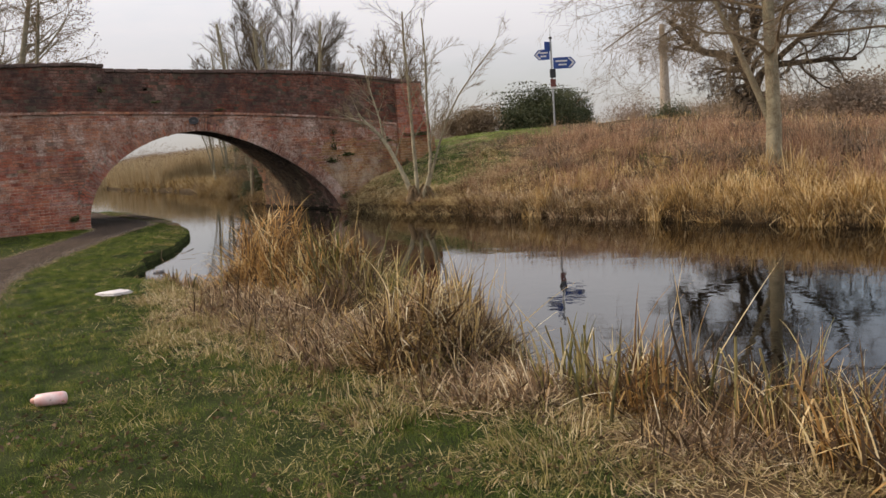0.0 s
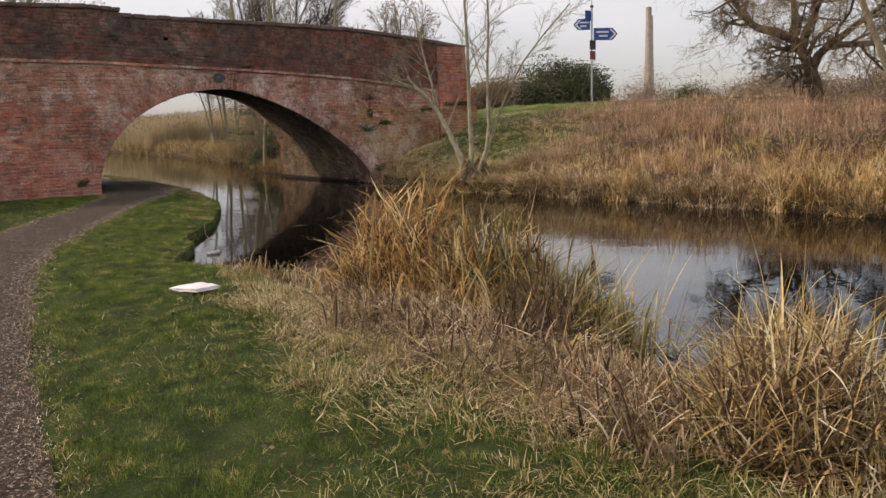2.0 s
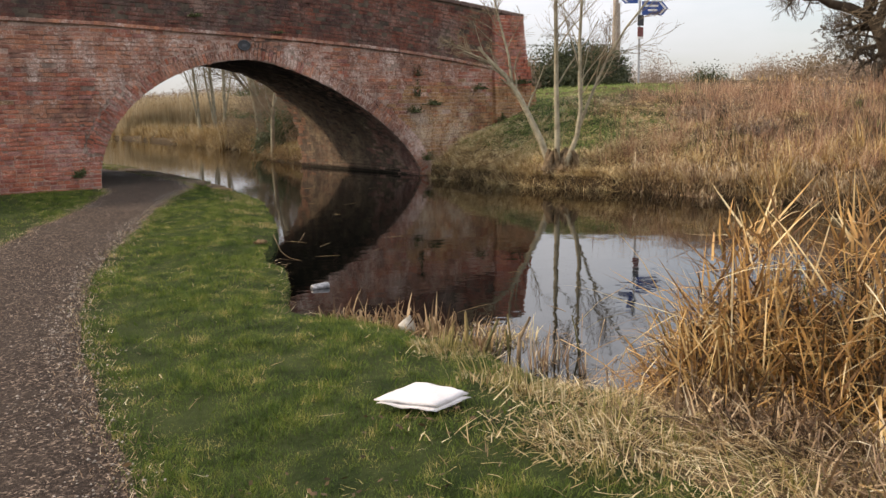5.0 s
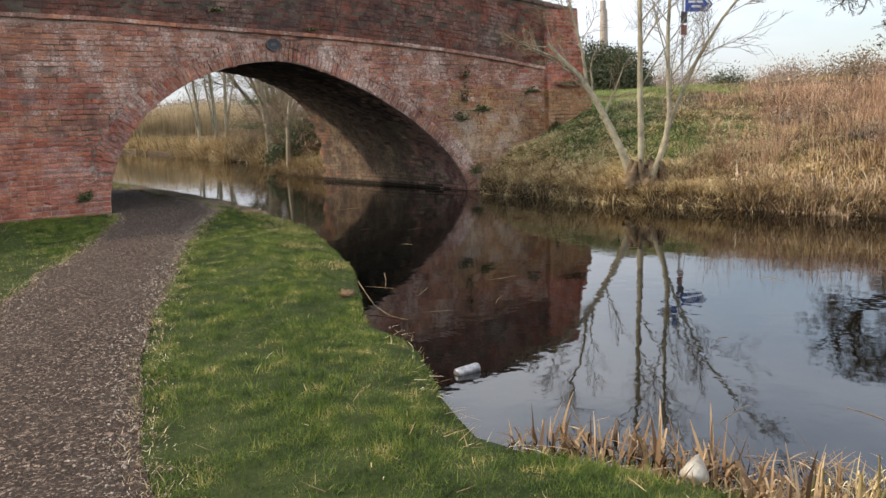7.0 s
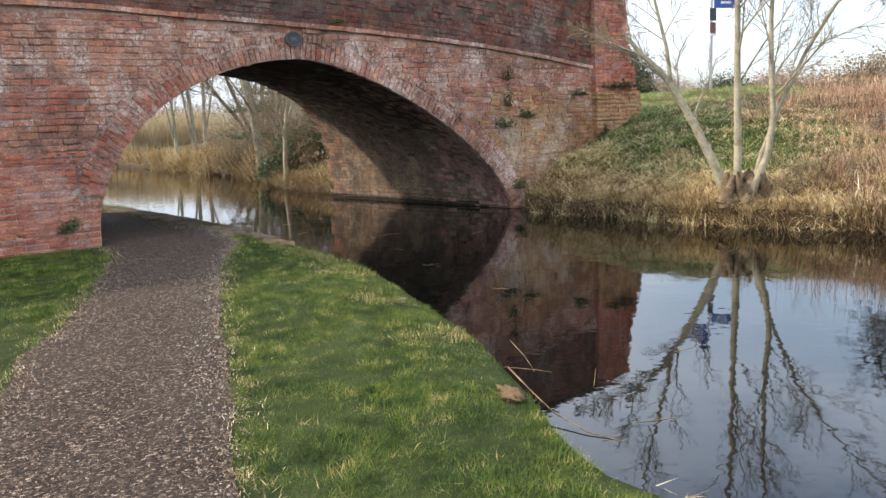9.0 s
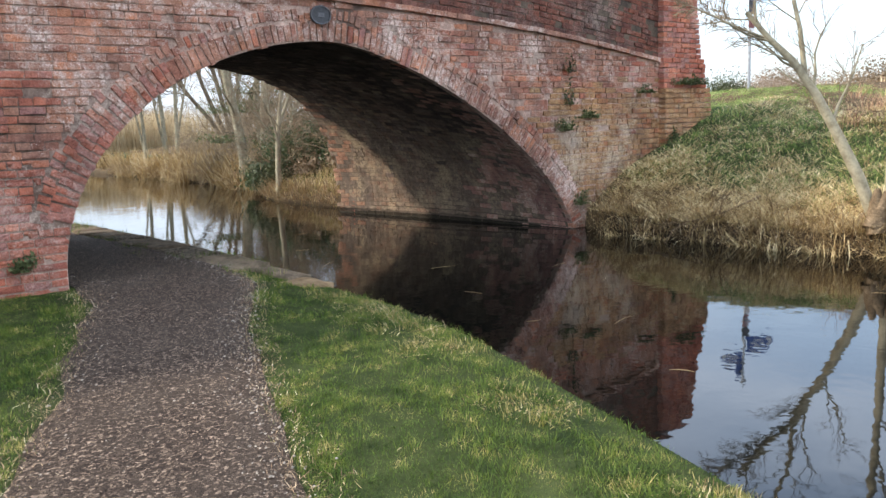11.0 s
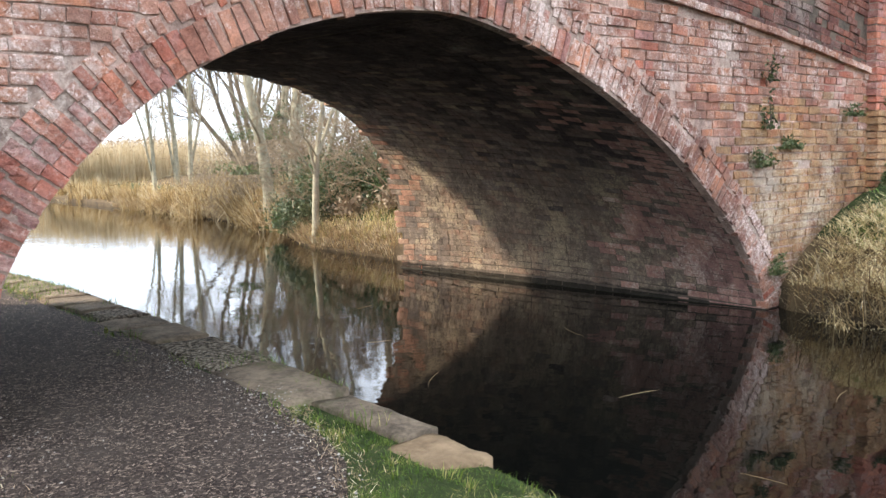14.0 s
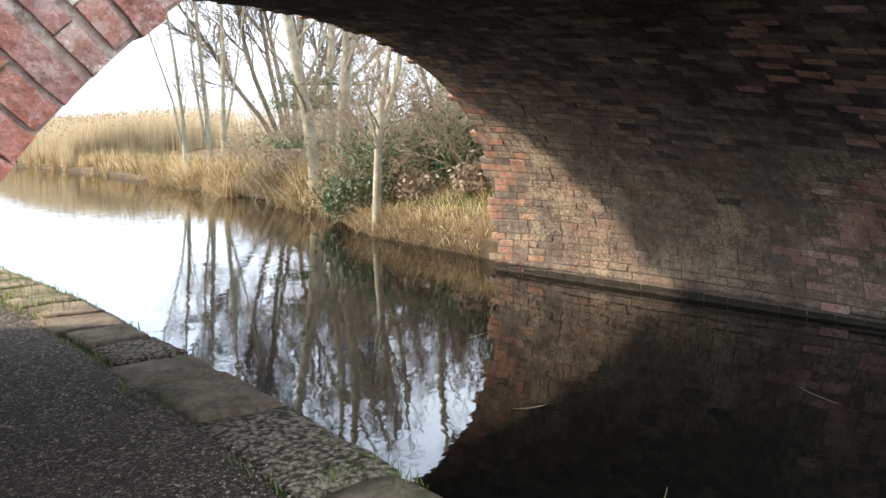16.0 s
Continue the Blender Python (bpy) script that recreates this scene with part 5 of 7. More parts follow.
bush("evergreen_bush", (29.0, 38.0, 2.0), (2.5, 2.2, 3.0), 60000, 0.06, M_HOLLY, "large dark evergreen bush on the field", 51)
bush("evergreen_bush", (31.4, 38.4, 1.9), (2.0, 1.9, 2.5), 40000, 0.06, M_HOLLY, "dark evergreen bush beside the field path", 52)
bush("evergreen_bush", (24.8, 38.5, 2.2), (2.2, 1.6, 1.7), 20000, 0.06, M_SCRUB, "low brown-green bush on the field", 53)
for i, (x, y, sx, sz, mat_, text) in enumerate([(40.0, 38.6, 1.5, 1.5, M_HOLLY, "round dark bush on the field's edge"), (34.0, 27.8, 2.0, 1.5, M_SCRUB, "brown bush on the field's edge"), (45.0, 48.0, 2.4, 2.6, M_BRUSH, "pale pinkish-brown leafless bush"),
                                               (34.0, 21.0, 2.2, 1.6, M_SCRUB, "brown bush on the field's edge"), (35.0, 17.0, 2.4, 1.5, M_SCRUB, "brown bush on the field's edge"), (37.5, 24.5, 2.2, 1.5, M_BRUSH, "leafless brush on the field's edge"),
                                               (44.0, 37.0, 2.6, 1.9, M_BRUSH, "leafless brush on the field's edge"), (50.0, 42.0, 3.0, 2.2, M_BRUSH, "leafless brush on the field's edge"), (36.0, 12.0, 2.6, 1.6, M_SCRUB, "brown bush on the field's edge"), (31.0, 14.5, 2.4, 1.7, M_SCRUB, "brown bush on the field's edge"), (30.0, 10.5, 2.4, 1.8, M_BRUSH, "leafless brush on the field's edge"), (33.0, 8.0, 2.6, 1.9, M_SCRUB, "brown bush on the field's edge"), (29.0, 18.5, 1.8, 1.3, M_BRUSH, "leafless brush on the field's edge"), (31.5, 24.0, 1.8, 1.0, M_BRUSH, "leafless brush on the field's edge")]):
    bush("field_bush", (x, y, gz(x, y) - 0.1), (sx * 1.15, sx * 1.15, sz * 1.15), 12000, 0.055, mat_, text, 260 + i, stems=44)
for i, (x, y, s, n) in enumerate([(12.0, 30.6, 0.9, 2400), (11.9, 32.0, 1.0, 3000), (11.5, 33.6, 0.8, 2000), (13.0, 33.2, 1.4, 3600), (10.55, 32.9, 0.5, 1700), (10.9, 33.7, 0.6, 1800), (13.9, 35.6, 1.5, 3000), (12.9, 37.4, 1.0, 1600), (12.8, 31.2, 1.3, 3600), (13.3, 32.4, 1.7, 4200), (12.6, 29.6, 1.1, 2800), (13.2, 30.2, 1.5, 3600), (10.75, 32.6, 0.75, 3400), (11.3, 32.9, 1.1, 5200), (11.9, 33.4, 1.3, 5600)]):
    bush("ivy_bush", (x, y, gz(x, y)), (s, s, s * 1.2), int(n * 1.5), 0.036, (M_HOLLY, M_IVY, M_IVY)[i % 3], "dark green ivy and bramble heaped on the wooded bank", 60 + i, stems=26)
for i, (x, y, z, s, n) in enumerate([(11.0, 36.2, 3.0, 0.7, 500), (12.0, 37.0, 2.6, 0.9, 900), (13.0, 38.5, 3.2, 0.9, 700), (14.2, 40.0, 2.4, 1.2, 900)]):
    bush("ivy_spray", (x, y, gz(x, y) + z * 0.72), (s * 1.6, s, s * 0.5), n, 0.04, M_BRIAR, "thin evergreen sprays hanging among the bare trunks", 470 + i, stems=14)
for i, (x, y, s, n) in enumerate([(11.9, 29.3, 0.7, 1300), (11.3, 30.2, 0.55, 900), (11.2, 31.6, 0.55, 800), (13.8, 34.6, 1.4, 2200), (12.6, 39.0, 1.2, 2400), (14.5, 41.0, 1.7, 2600), (12.2, 35.0, 0.8, 1400), (17.0, 38.0, 1.9, 2600), (16.5, 45.0, 2.2, 2600), (13.2, 43.0, 1.3, 2400), (14.6, 46.0, 1.4, 2200)]):
    bush("bramble", (x, y, gz(x, y)), (s, s, s * 0.9), n, 0.045, M_SCRUB, "brown leafless bramble scrub under the trees", 160 + i, stems=50)
for i, (x, y, sx, sz, mat_) in enumerate([(28, 8, 2.4, 1.0, M_SCRUB), (20, 130, 9, 5.0, M_SCRUB), (38, 125, 8, 4.5, M_SCRUB), (5, 140, 9, 6.0, M_SCRUB), (70, 70, 5, 2.6, M_SCRUB), (62, 78, 6, 3.0, M_SCRUB), (80, 62, 6, 2.4, M_SCRUB), (88, 52, 7, 3.0, M_SCRUB), (48, 82, 6, 3.2, M_SCRUB),
                                          (52, 36, 2.0, 1.5, M_IVY), (95, 40, 7, 3.4, M_SCRUB), (58, 30, 2.4, 1.5, M_SCRUB), (60, 24, 4, 2.2, M_SCRUB), (62, 16, 4, 2.6, M_SCRUB),
                                          (40, 88, 6, 3.4, M_SCRUB), (100, 25, 8, 3.8, M_SCRUB), (66, 8, 5, 2.8, M_SCRUB), (30, 95, 6, 3.4, M_SCRUB), (75, 45, 3.0, 2.0, M_BRUSH), (64, 60, 4.5, 2.6, M_BRUSH), (66, 52, 4, 2.3, M_BRUSH), (68, 44, 4.5, 2.6, M_BRUSH), (70, 37, 4, 2.4, M_BRUSH), (72, 31, 4.5, 2.8, M_BRUSH), (72, 66, 5, 3.2, M_BRUSH)]):
    bush("hedge_bush", (x, y, gz(x, y) - 0.1), (sx, sx, sz), 14000, 0.06 if sx > 3 else 0.04, mat_, "brown winter hedge along the far field", 80 + i, stems=40, category="hedge")

br_ = np.random.default_rng(515)
for i in range(26):
    y = br_.uniform(2, 18)
    x = float(far_edge(y)) + br_.uniform(2.2, 8.5)
    s = br_.uniform(0.35, 0.75)
    bush("bramble", (x, y, gz(x, y)), (s * 1.5, s * 1.3, s * 0.85), 420, 0.028, M_BRUSH if i % 2 else M_SCRUB, "low brown bramble in the rough grass of the far bank", 520 + i, stems=70)


# ---- grasses ----
def scatter(r, n, x0, x1, y0, y1, keep):
    """Random places in a rectangle, kept by chance."""
    x, y = r.uniform(x0, x1, n), r.uniform(y0, y1, n)
    m = r.random(n) < keep(x, y)
    return x[m], y[m]


def field(name, x, y, length, width, tilt, bend, material, label, r, levels=3, category="grass", lift=-0.006):
    n = len(x)
    base = np.stack([x, y, ground_z(x, y) + lift], 1)
    v, f = blades(base, length, width, r.uniform(0, 2 * np.pi, n), tilt, bend, levels, twist=r.normal(0, 0.5, n))
    return tagged(put(name, fast_mesh(name, v, f), material), label, category, kind="stuff")


def on_verge(x, y):
    d = near_edge(y) - x
    off = np.minimum(np.abs(x - path_left(y)), np.abs(x - path_right(y)))
    inside = (x > path_left(y)) & (x < path_right(y))
    under = (y > 22.5) & (x < 5.3)
    slabs = ((y > 21.3) & (y < 31) & (d < np.where(y < 22.25, 0.27, 0.5))) | ((y > 20.95) & (y < 21.35) & (d < 0.36))
    fringe = np.where(inside, np.clip(0.35 - off * 3.0, 0, 1) * 0.5, 1.0)
    return np.where((d > 0.0) & ~under & ~slabs, fringe, 0.0)


gr = np.random.default_rng(101)


def verge(n, x0, x1, y0, y1):
    x, y = scatter(gr, n, x0, x1, y0, y1, lambda x, y: on_verge(x, y) * (1 - 0.9 * dryness(x, y)) * (0.72 + 0.28 * wobble(x, y, 1.7)))
    n = len(x)
    tuft = 0.8 + 0.5 * np.clip(wobble(x, y, 2.6) + 0.6 * wobble(x, y, 6.1) + 0.4 * wobble(y, x, 11.0), -0.8, 1.3)
    return field("verge_grass", x, y, gr.uniform(0.018, 0.062, n) * tuft, gr.uniform(0.002, 0.0045, n), gr.uniform(0.05, 1.15, n), gr.uniform(0.1, 1.6, n), M_GRASS,
                 "short green towpath grass flecked with straw", gr, levels=1)


verge(262500, 0.5, 3.6, 2.0, 8.0)
verge(297500, 0.7, 3.4, 8.0, 14.0)
verge(420000, 1.8, 5.45, 14.0, 22.4)
verge(122500, -1.2, 3.5, 13.0, 22.4)
verge(70000, -0.6, 1.2, 2.0, 10.0)
x, y = scatter(gr, 170000, 0.3, 5.0, 0.5, 13.5, lambda x, y: on_verge(x, y) * np.clip(dryness(x, y) * 0.9 + 0.003, 0, 1))
n = len(x)
base = np.stack([x, y, ground_z(x, y) + gr.uniform(0.0, 0.05, n)], 1)
flow = 2.6 * wobble(x, y, 1.3) + gr.normal(0, 0.8, n)
v, f = blades(base, gr.uniform(0.03, 0.14, n), gr.uniform(0.003, 0.007, n), flow, gr.uniform(1.05, 1.75, n), gr.uniform(-0.3, 0.5, n), 2, twist=gr.normal(0, 0.7, n))
tagged(put("dry_litter", fast_mesh("dry_litter", v, f), M_DRYLITTER), "flattened straw-coloured dead grass", "grass", kind="stuff")
x, y = scatter(gr, 300, 0.9, 5.3, 3, 22, lambda x, y: on_verge(x, y))
n = len(x)
base = np.stack([x, y, ground_z(x, y) + 0.03], 1)
v, f = blades(base, gr.uniform(0.02, 0.08, n), gr.uniform(0.0018, 0.0035, n), gr.uniform(0, 6.3, n), gr.uniform(1.3, 1.65, n), gr.uniform(-0.3, 0.3, n), 2)
tagged(put("straw_bits", fast_mesh("straw_bits", v, f), M_DRYLITTER), "bits of straw dropped on the grass", "straw", kind="stuff")
y = gr.uniform(3, 22.2, 16000)
left = gr.random(len(y)) < 0.45
x = np.where(left, path_left(y), path_right(y)) + gr.normal(0, 0.09, len(y))
n = len(y)
field("path_edge_litter", x, y, gr.uniform(0.015, 0.05, n), gr.uniform(0.002, 0.0042, n), gr.uniform(0.5, 1.5, n), gr.uniform(0, 0.8, n), M_LITTER, "dry grass trodden into the towpath's edges", gr, levels=2, lift=0.012)
x, y = scatter(gr, 14000, 4.4, 5.42, 21.4, 31, lambda x, y: (x < near_edge(y) + 0.02) * np.clip(np.clip(wobble(x, y, 2.1) - 0.5, 0, 1) * 1.2 + (y > 27.3) * 0.9 + 0.5 * (np.abs(x - near_edge(y) + 0.5) < 0.05) * (wobble(x, y, 3.0) > 0.1) + np.exp(-((y - 23.2) / 0.22) ** 2 - ((x - 5.18) / 0.1) ** 2), 0, 1))
n = len(x)
base = np.stack([x, y, np.full(n, PATH_Z - 0.015)], 1)
v, f = blades(base, gr.uniform(0.04, 0.11, n), gr.uniform(0.004, 0.007, n), gr.uniform(0, 6.3, n), gr.uniform(0, 0.7, n), gr.uniform(0.2, 1.3, n), 2)
tagged(put("kerb_grass", fast_mesh("kerb_grass", v, f), M_GRASS), "tufts of grass between the kerb slabs", "grass", kind="stuff")


def tufts(name, x, y, per, rad, height, material, label, width=(0.007, 0.015), lean=0.45, bend=1.5, levels=3, flat=0.0, lift=-0.02):
    """Tussocks: blades that spread out of each place; flat: the least they lean."""
    k = len(x)
    h = np.repeat(height, per)
    a = gr.uniform(0, 2 * np.pi, k * per)
    q = np.repeat(rad, per) * np.sqrt(gr.random(k * per))
    px, py_ = np.repeat(x, per) + np.cos(a) * q, np.repeat(y, per) + np.sin(a) * q
    base = np.stack([px, py_, ground_z(px, py_) + lift], 1)
    n = k * per
    v, f = blades(base, h * gr.uniform(0.45, 1.15, n), gr.uniform(*width, n), a + gr.normal(0, 0.5, n), flat + gr.uniform(0.0, lean, n) * (0.4 + q / np.repeat(rad, per)), gr.uniform(0.1, bend, n), levels,
                  twist=gr.normal(0, 0.6, n))
    return tagged(put(name, fast_mesh(name, v, f), material), label, "grass", kind="stuff")


x, y = scatter(gr, 5200, 0.7, 5.4, 2.5, 22.2, lambda x, y: on_verge(x, y) * (1 - dryness(x, y)) * smooth01(-0.2, 0.6, wobble(x, y, 1.4) + 0.5 * wobble(x, y, 4.3)) * (np.abs(x - path_right(y)) > 0.15))
tufts("grass_tufts", x, y, 16, gr.uniform(0.03, 0.09, len(x)), gr.uniform(0.04, 0.095, len(x)), M_GRASS, "longer darker tufts standing in the towpath verge", width=(0.004, 0.008), lean=0.9, bend=1.6)


# far bank: tussocks, rust-brown above and pale by the water
def far_places(n, d0, d1, y0, y1, keep=lambda d, y: np.ones_like(d)):
    y = gr.uniform(y0, y1, n)
    d = d0 + (d1 - d0) * gr.random(n) ** 1.3
    x = far_edge(y) + d
    m = (gr.random(n) < keep(d, y)) & ~((y > 22.1) & (y < BACK + 0.1) & (x < 13.5))
    return x[m], y[m], d[m]


by_bridge = lambda y: smooth01(16.8, 19.2, y)


def green_bank(d, y):
    """Where the far bank is mown green: by the bridge, narrowing away from it."""
    return smooth01(16.8, 19.0, y) * (1 - smooth01(2.6, 4.6, d + 0.6 * wobble(d, y, 0.8)) * (1 - smooth01(19.6, 22.0, y)))


x, y, d = far_places(800, 0.05, 2.2, -4, 16.4, lambda d, y: np.clip(1 - by_bridge(y) * smooth01(0.3, 0.9, d), 0, 1))
tufts("pale_tussocks", x, y, 26, gr.uniform(0.08, 0.22, len(x)), gr.uniform(0.16, 0.42, len(x)) * (1 + 0.4 * wobble(x, y, 1.3)) * (1 - 0.62 * by_bridge(y)), M_STRAW, "pale tussocks of dead grass along the far bank", lean=1.1, bend=2.0, width=(0.006, 0.012))
x, y, d = far_places(260, 0.05, 1.4, 16.4, 22, lambda d, y: np.clip(1 - by_bridge(y) * smooth01(0.3, 0.9, d), 0, 1))
tufts("dull_tussocks", x, y, 26, gr.uniform(0.08, 0.22, len(x)), gr.uniform(0.16, 0.42, len(x)) * (1 + 0.4 * wobble(x, y, 1.3)) * (1 - 0.62 * by_bridge(y)), M_DRYLITTER, "bent brown tussocks of dead grass at the bank's foot", flat=0.5, lean=0.8, bend=2.0, width=(0.006, 0.012))
x, y, d = far_places(1900, 0.8, 11, -4, 21, lambda d, y: (1 - green_bank(d, y)) * smooth01(-0.6, 0.1, wobble(d, y, 0.55)))
tufts("rust_tussocks", x, y, 42, gr.uniform(0.08, 0.3, len(x)), gr.uniform(0.2, 0.72, len(x)) * (1 + 0.55 * wobble(x, y, 0.8)) * (1 - 0.6 * green_bank(d, y)), M_RUST, "rust-brown rank winter grass on the far bank", width=(0.004, 0.008), lean=0.7, bend=1.3)
x, y, d = far_places(900, 1.0, 14, -4, 34, lambda d, y: 1 - 0.93 * green_bank(d, y))
tufts("straw_tussocks", x, y, 34, gr.uniform(0.08, 0.26, len(x)), gr.uniform(0.14, 0.42, len(x)) * (1 - 0.5 * by_bridge(y)), M_STRAW, "straw-coloured rough grass across the far bank", lean=0.9, bend=1.9, width=(0.005, 0.010))
x, y, d = far_places(4600, 0.5, 8, 16.6, 30, lambda d, y: green_bank(d, y + 0.5 * wobble(d, y)) * smooth01(0.4, 1.3, d + 0.4 * wobble(d, y, 0.9)))
tufts("embankment_grass", x, y, 28, gr.uniform(0.1, 0.3, len(x)), gr.uniform(0.06, 0.15, len(x)), M_LUSH, "fresh green grass on the embankment by the bridge", bend=1.5, lean=0.8, flat=0.3, width=(0.004, 0.009), levels=2)
x, y, d = far_places(4600, 0.05, 5, 16.0, 22.1, lambda d, y: 1 - 0.84 * smooth01(0.7, 1.9, d + 0.6 * wobble(d, y)))
tufts("bent_grass", x, y, 24, gr.uniform(0.1, 0.3, len(x)), gr.uniform(0.08, 0.2, len(x)), M_HAY, "bleached cut grass strewn over the embankment", lean=0.45, bend=0.45, flat=0.85, lift=0.03, width=(0.004, 0.009))
# Low dark blades paint the shaded gaps between tussocks.
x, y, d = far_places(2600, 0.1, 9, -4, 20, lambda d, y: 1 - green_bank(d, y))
tufts("dark_undergrowth", x, y, 16, gr.uniform(0.12, 0.35, len(x)), gr.uniform(0.1, 0.28, len(x)), M_DARKREED, "dark stems low among the tussocks, coloured as shaded gaps", levels=2, lean=0.9, bend=1.4, width=(0.008, 0.018))
x, y, d = far_places(700, 0.1, 1.6, 28.6, 48)
tufts("waterside_grass", x, y, 18, gr.uniform(0.1, 0.3, len(x)), gr.uniform(0.12, 0.3, len(x)), M_OLIVEREED, "olive and straw grass on the bank beyond the bridge", lean=0.8)
x, y, d = far_places(900, 1.5, 14, -2, 20, lambda d, y: (wobble(d, y, 0.55) < -0.35) * 1.0)
tufts("green_patches", x, y, 22, gr.uniform(0.15, 0.4, len(x)), gr.uniform(0.08, 0.2, len(x)), M_GRASS, "green patches in the rough grass")
x, y, d = far_places(700, 1.2, 10, 0, 19, lambda d, y: smooth01(-0.3, 0.3, wobble(d, y, 0.7)))
n = len(x) * 12
px, py_ = np.repeat(x, 12) + gr.normal(0, 0.25, n), np.repeat(y, 12) + gr.normal(0, 0.25, n)
field("dead_stems", px, py_, gr.uniform(0.35, 0.95, n), gr.uniform(0.004, 0.008, n), np.abs(gr.normal(0, 0.22, n)), gr.uniform(0, 0.9, n), M_RUST, "thin dead weed stems standing in the rough grass", gr, levels=2)

# far field sward
x, y = scatter(gr, 45000, 22, 90, -10, 95, lambda x, y: np.ones_like(x))
n = len(x)
field("field_grass", x, y, gr.uniform(0.10, 0.28, n), gr.uniform(0.02, 0.045, n), gr.uniform(0.0, 0.5, n), gr.uniform(0.1, 1.0, n), M_STRAW, "brown rank grass over the far field", gr, levels=1)

# overhanging fringe at the far waterline
yy = np.concatenate([gr.uniform(-4, 22.2, 4200), gr.uniform(28.6, 50, 4200)])
xx = far_edge(yy) + gr.uniform(-0.02, 0.3, len(yy))
n = len(yy)
base = np.stack([xx, yy, np.maximum(ground_z(xx, yy), 0.02)], 1)
v, f = blades(base, gr.uniform(0.25, 0.6, n), gr.uniform(0.006, 0.012, n), np.pi + gr.normal(0, 0.8, n), gr.uniform(0.2, 0.9, n), gr.uniform(0.6, 2.2, n), 4)
tagged(put("bank_fringe", fast_mesh("bank_fringe", v, f), M_DULLSTRAW), "dead grass hanging over the water's edge", "grass", kind="stuff")


def clump(name, spots, label, r, length=(0.5, 1.0), width=(0.008, 0.016), material=None, fold=0.35, spread=1.0, lean=0.35, category="reeds"):
    """Reed or sedge leaves out of the given spots (x, y, radius, count), many of them folded over."""
    chunks = []
    for cx, cy, rad, n in spots:
        a, q = r.uniform(0, 2 * np.pi, n), rad * np.sqrt(r.random(n))
        px, py_ = cx + np.cos(a) * q, cy + np.sin(a) * q
        base = np.stack([px, py_, np.maximum(ground_z(px, py_), WATER - 0.05)], 1)
        az = np.where(r.random(n) < 0.6, a + r.normal(0, 0.6, n), r.uniform(0, 2 * np.pi, n))
        folded = r.random(n) < fold
        kinks = (r.integers(2, 5, n), np.where(folded, r.uniform(0.9, 2.2, n), 0.0))
        chunks.append(blades(base, r.uniform(*length, n) * r.choice([0.6, 0.85, 1.0], n), r.uniform(*width, n), az, np.abs(r.normal(0, lean, n)), r.uniform(0, 0.9, n) * spread, 6,
                             twist=r.normal(0, 0.9, n), kink=kinks))
    return tagged(put(name, fast_mesh(name, *join_arrays(chunks)), material or M_REED), label, category, kind="stuff")


cr = np.random.default_rng(202)


def tangle(name, spots, label, r, length=(0.25, 0.7), width=(0.006, 0.014), material=None, flat=0.5, rise=1.5):
    """Stalks and leaves lying through one another. spots: x, y, radius, height, count."""
    chunks = []
    for cx, cy, rad, high, n in spots:
        a, q = r.uniform(0, 2 * np.pi, n), rad * np.sqrt(r.random(n))
        px, py_ = cx + np.cos(a) * q, cy + np.sin(a) * q
        z = np.maximum(ground_z(px, py_), WATER) + high * r.random(n) ** rise * np.clip(1.1 - (q / rad) ** 2, 0.1, 1)
        tilt = np.where(r.random(n) < flat, r.uniform(1.1, 1.9, n), r.uniform(0.1, 1.2, n))
        l = r.uniform(*length, n)
        tilt = np.where(z < l * 0.3, np.minimum(tilt, 1.5), tilt)
        chunks.append(blades(np.stack([px, py_, z], 1), l, r.uniform(*width, n), r.uniform(0, 2 * np.pi, n), tilt, r.uniform(-0.4, 0.9, n), 4, twist=r.normal(0, 0.9, n)))
    return tagged(put(name, fast_mesh(name, *join_arrays(chunks)), material or M_REED), label, "reeds", kind="stuff")


def sheaves(name, spots, label, r, length, width, material, per=11, lean=0.4, az=None, fold=0.4, bend=1.2, stray=0.45):
    """Leaves in tufts that share a heading: spots are x, y, radius and number of tufts."""
    chunks = []
    for cx, cy, rad, k in spots:
        a, q = r.uniform(0, 2 * np.pi, k), rad * np.sqrt(r.random(k))
        head = np.where(r.random(k) < 0.55, a, r.uniform(0, 2 * np.pi, k)) if az is None else az + r.normal(0, stray, k)
        tilt = np.abs(r.normal(0, lean, k)) * (0.5 + q / rad) if az is None else lean + r.normal(0, 0.2, k)
        tall = r.uniform(*length, k)
        bow = r.uniform(0.1, bend, k)
        n = k * per
        rep = lambda u: np.repeat(u, per)
        px = rep(cx + np.cos(a) * q) + r.normal(0, 0.045, n)
        py_ = rep(cy + np.sin(a) * q) + r.normal(0, 0.045, n)
        base = np.stack([px, py_, np.maximum(ground_z(px, py_), WATER - 0.05)], 1)
        broken = r.random(n) < fold
        kinks = (r.integers(2, 6, n), np.where(broken, r.uniform(0.7, 2.3, n), 0.0))
        chunks.append(blades(base, rep(tall) * r.uniform(0.5, 1.1, n), r.uniform(*width, n), rep(head) + r.normal(0, 0.35, n), np.clip(rep(tilt) + r.normal(0, 0.14, n), 0, 1.5), rep(bow) * r.uniform(0.5, 1.4, n), 7,
                             twist=r.normal(0, 0.8, n), kink=kinks))
    return tagged(put(name, fast_mesh(name, *join_arrays(chunks)), material), label, "reeds", kind="stuff")


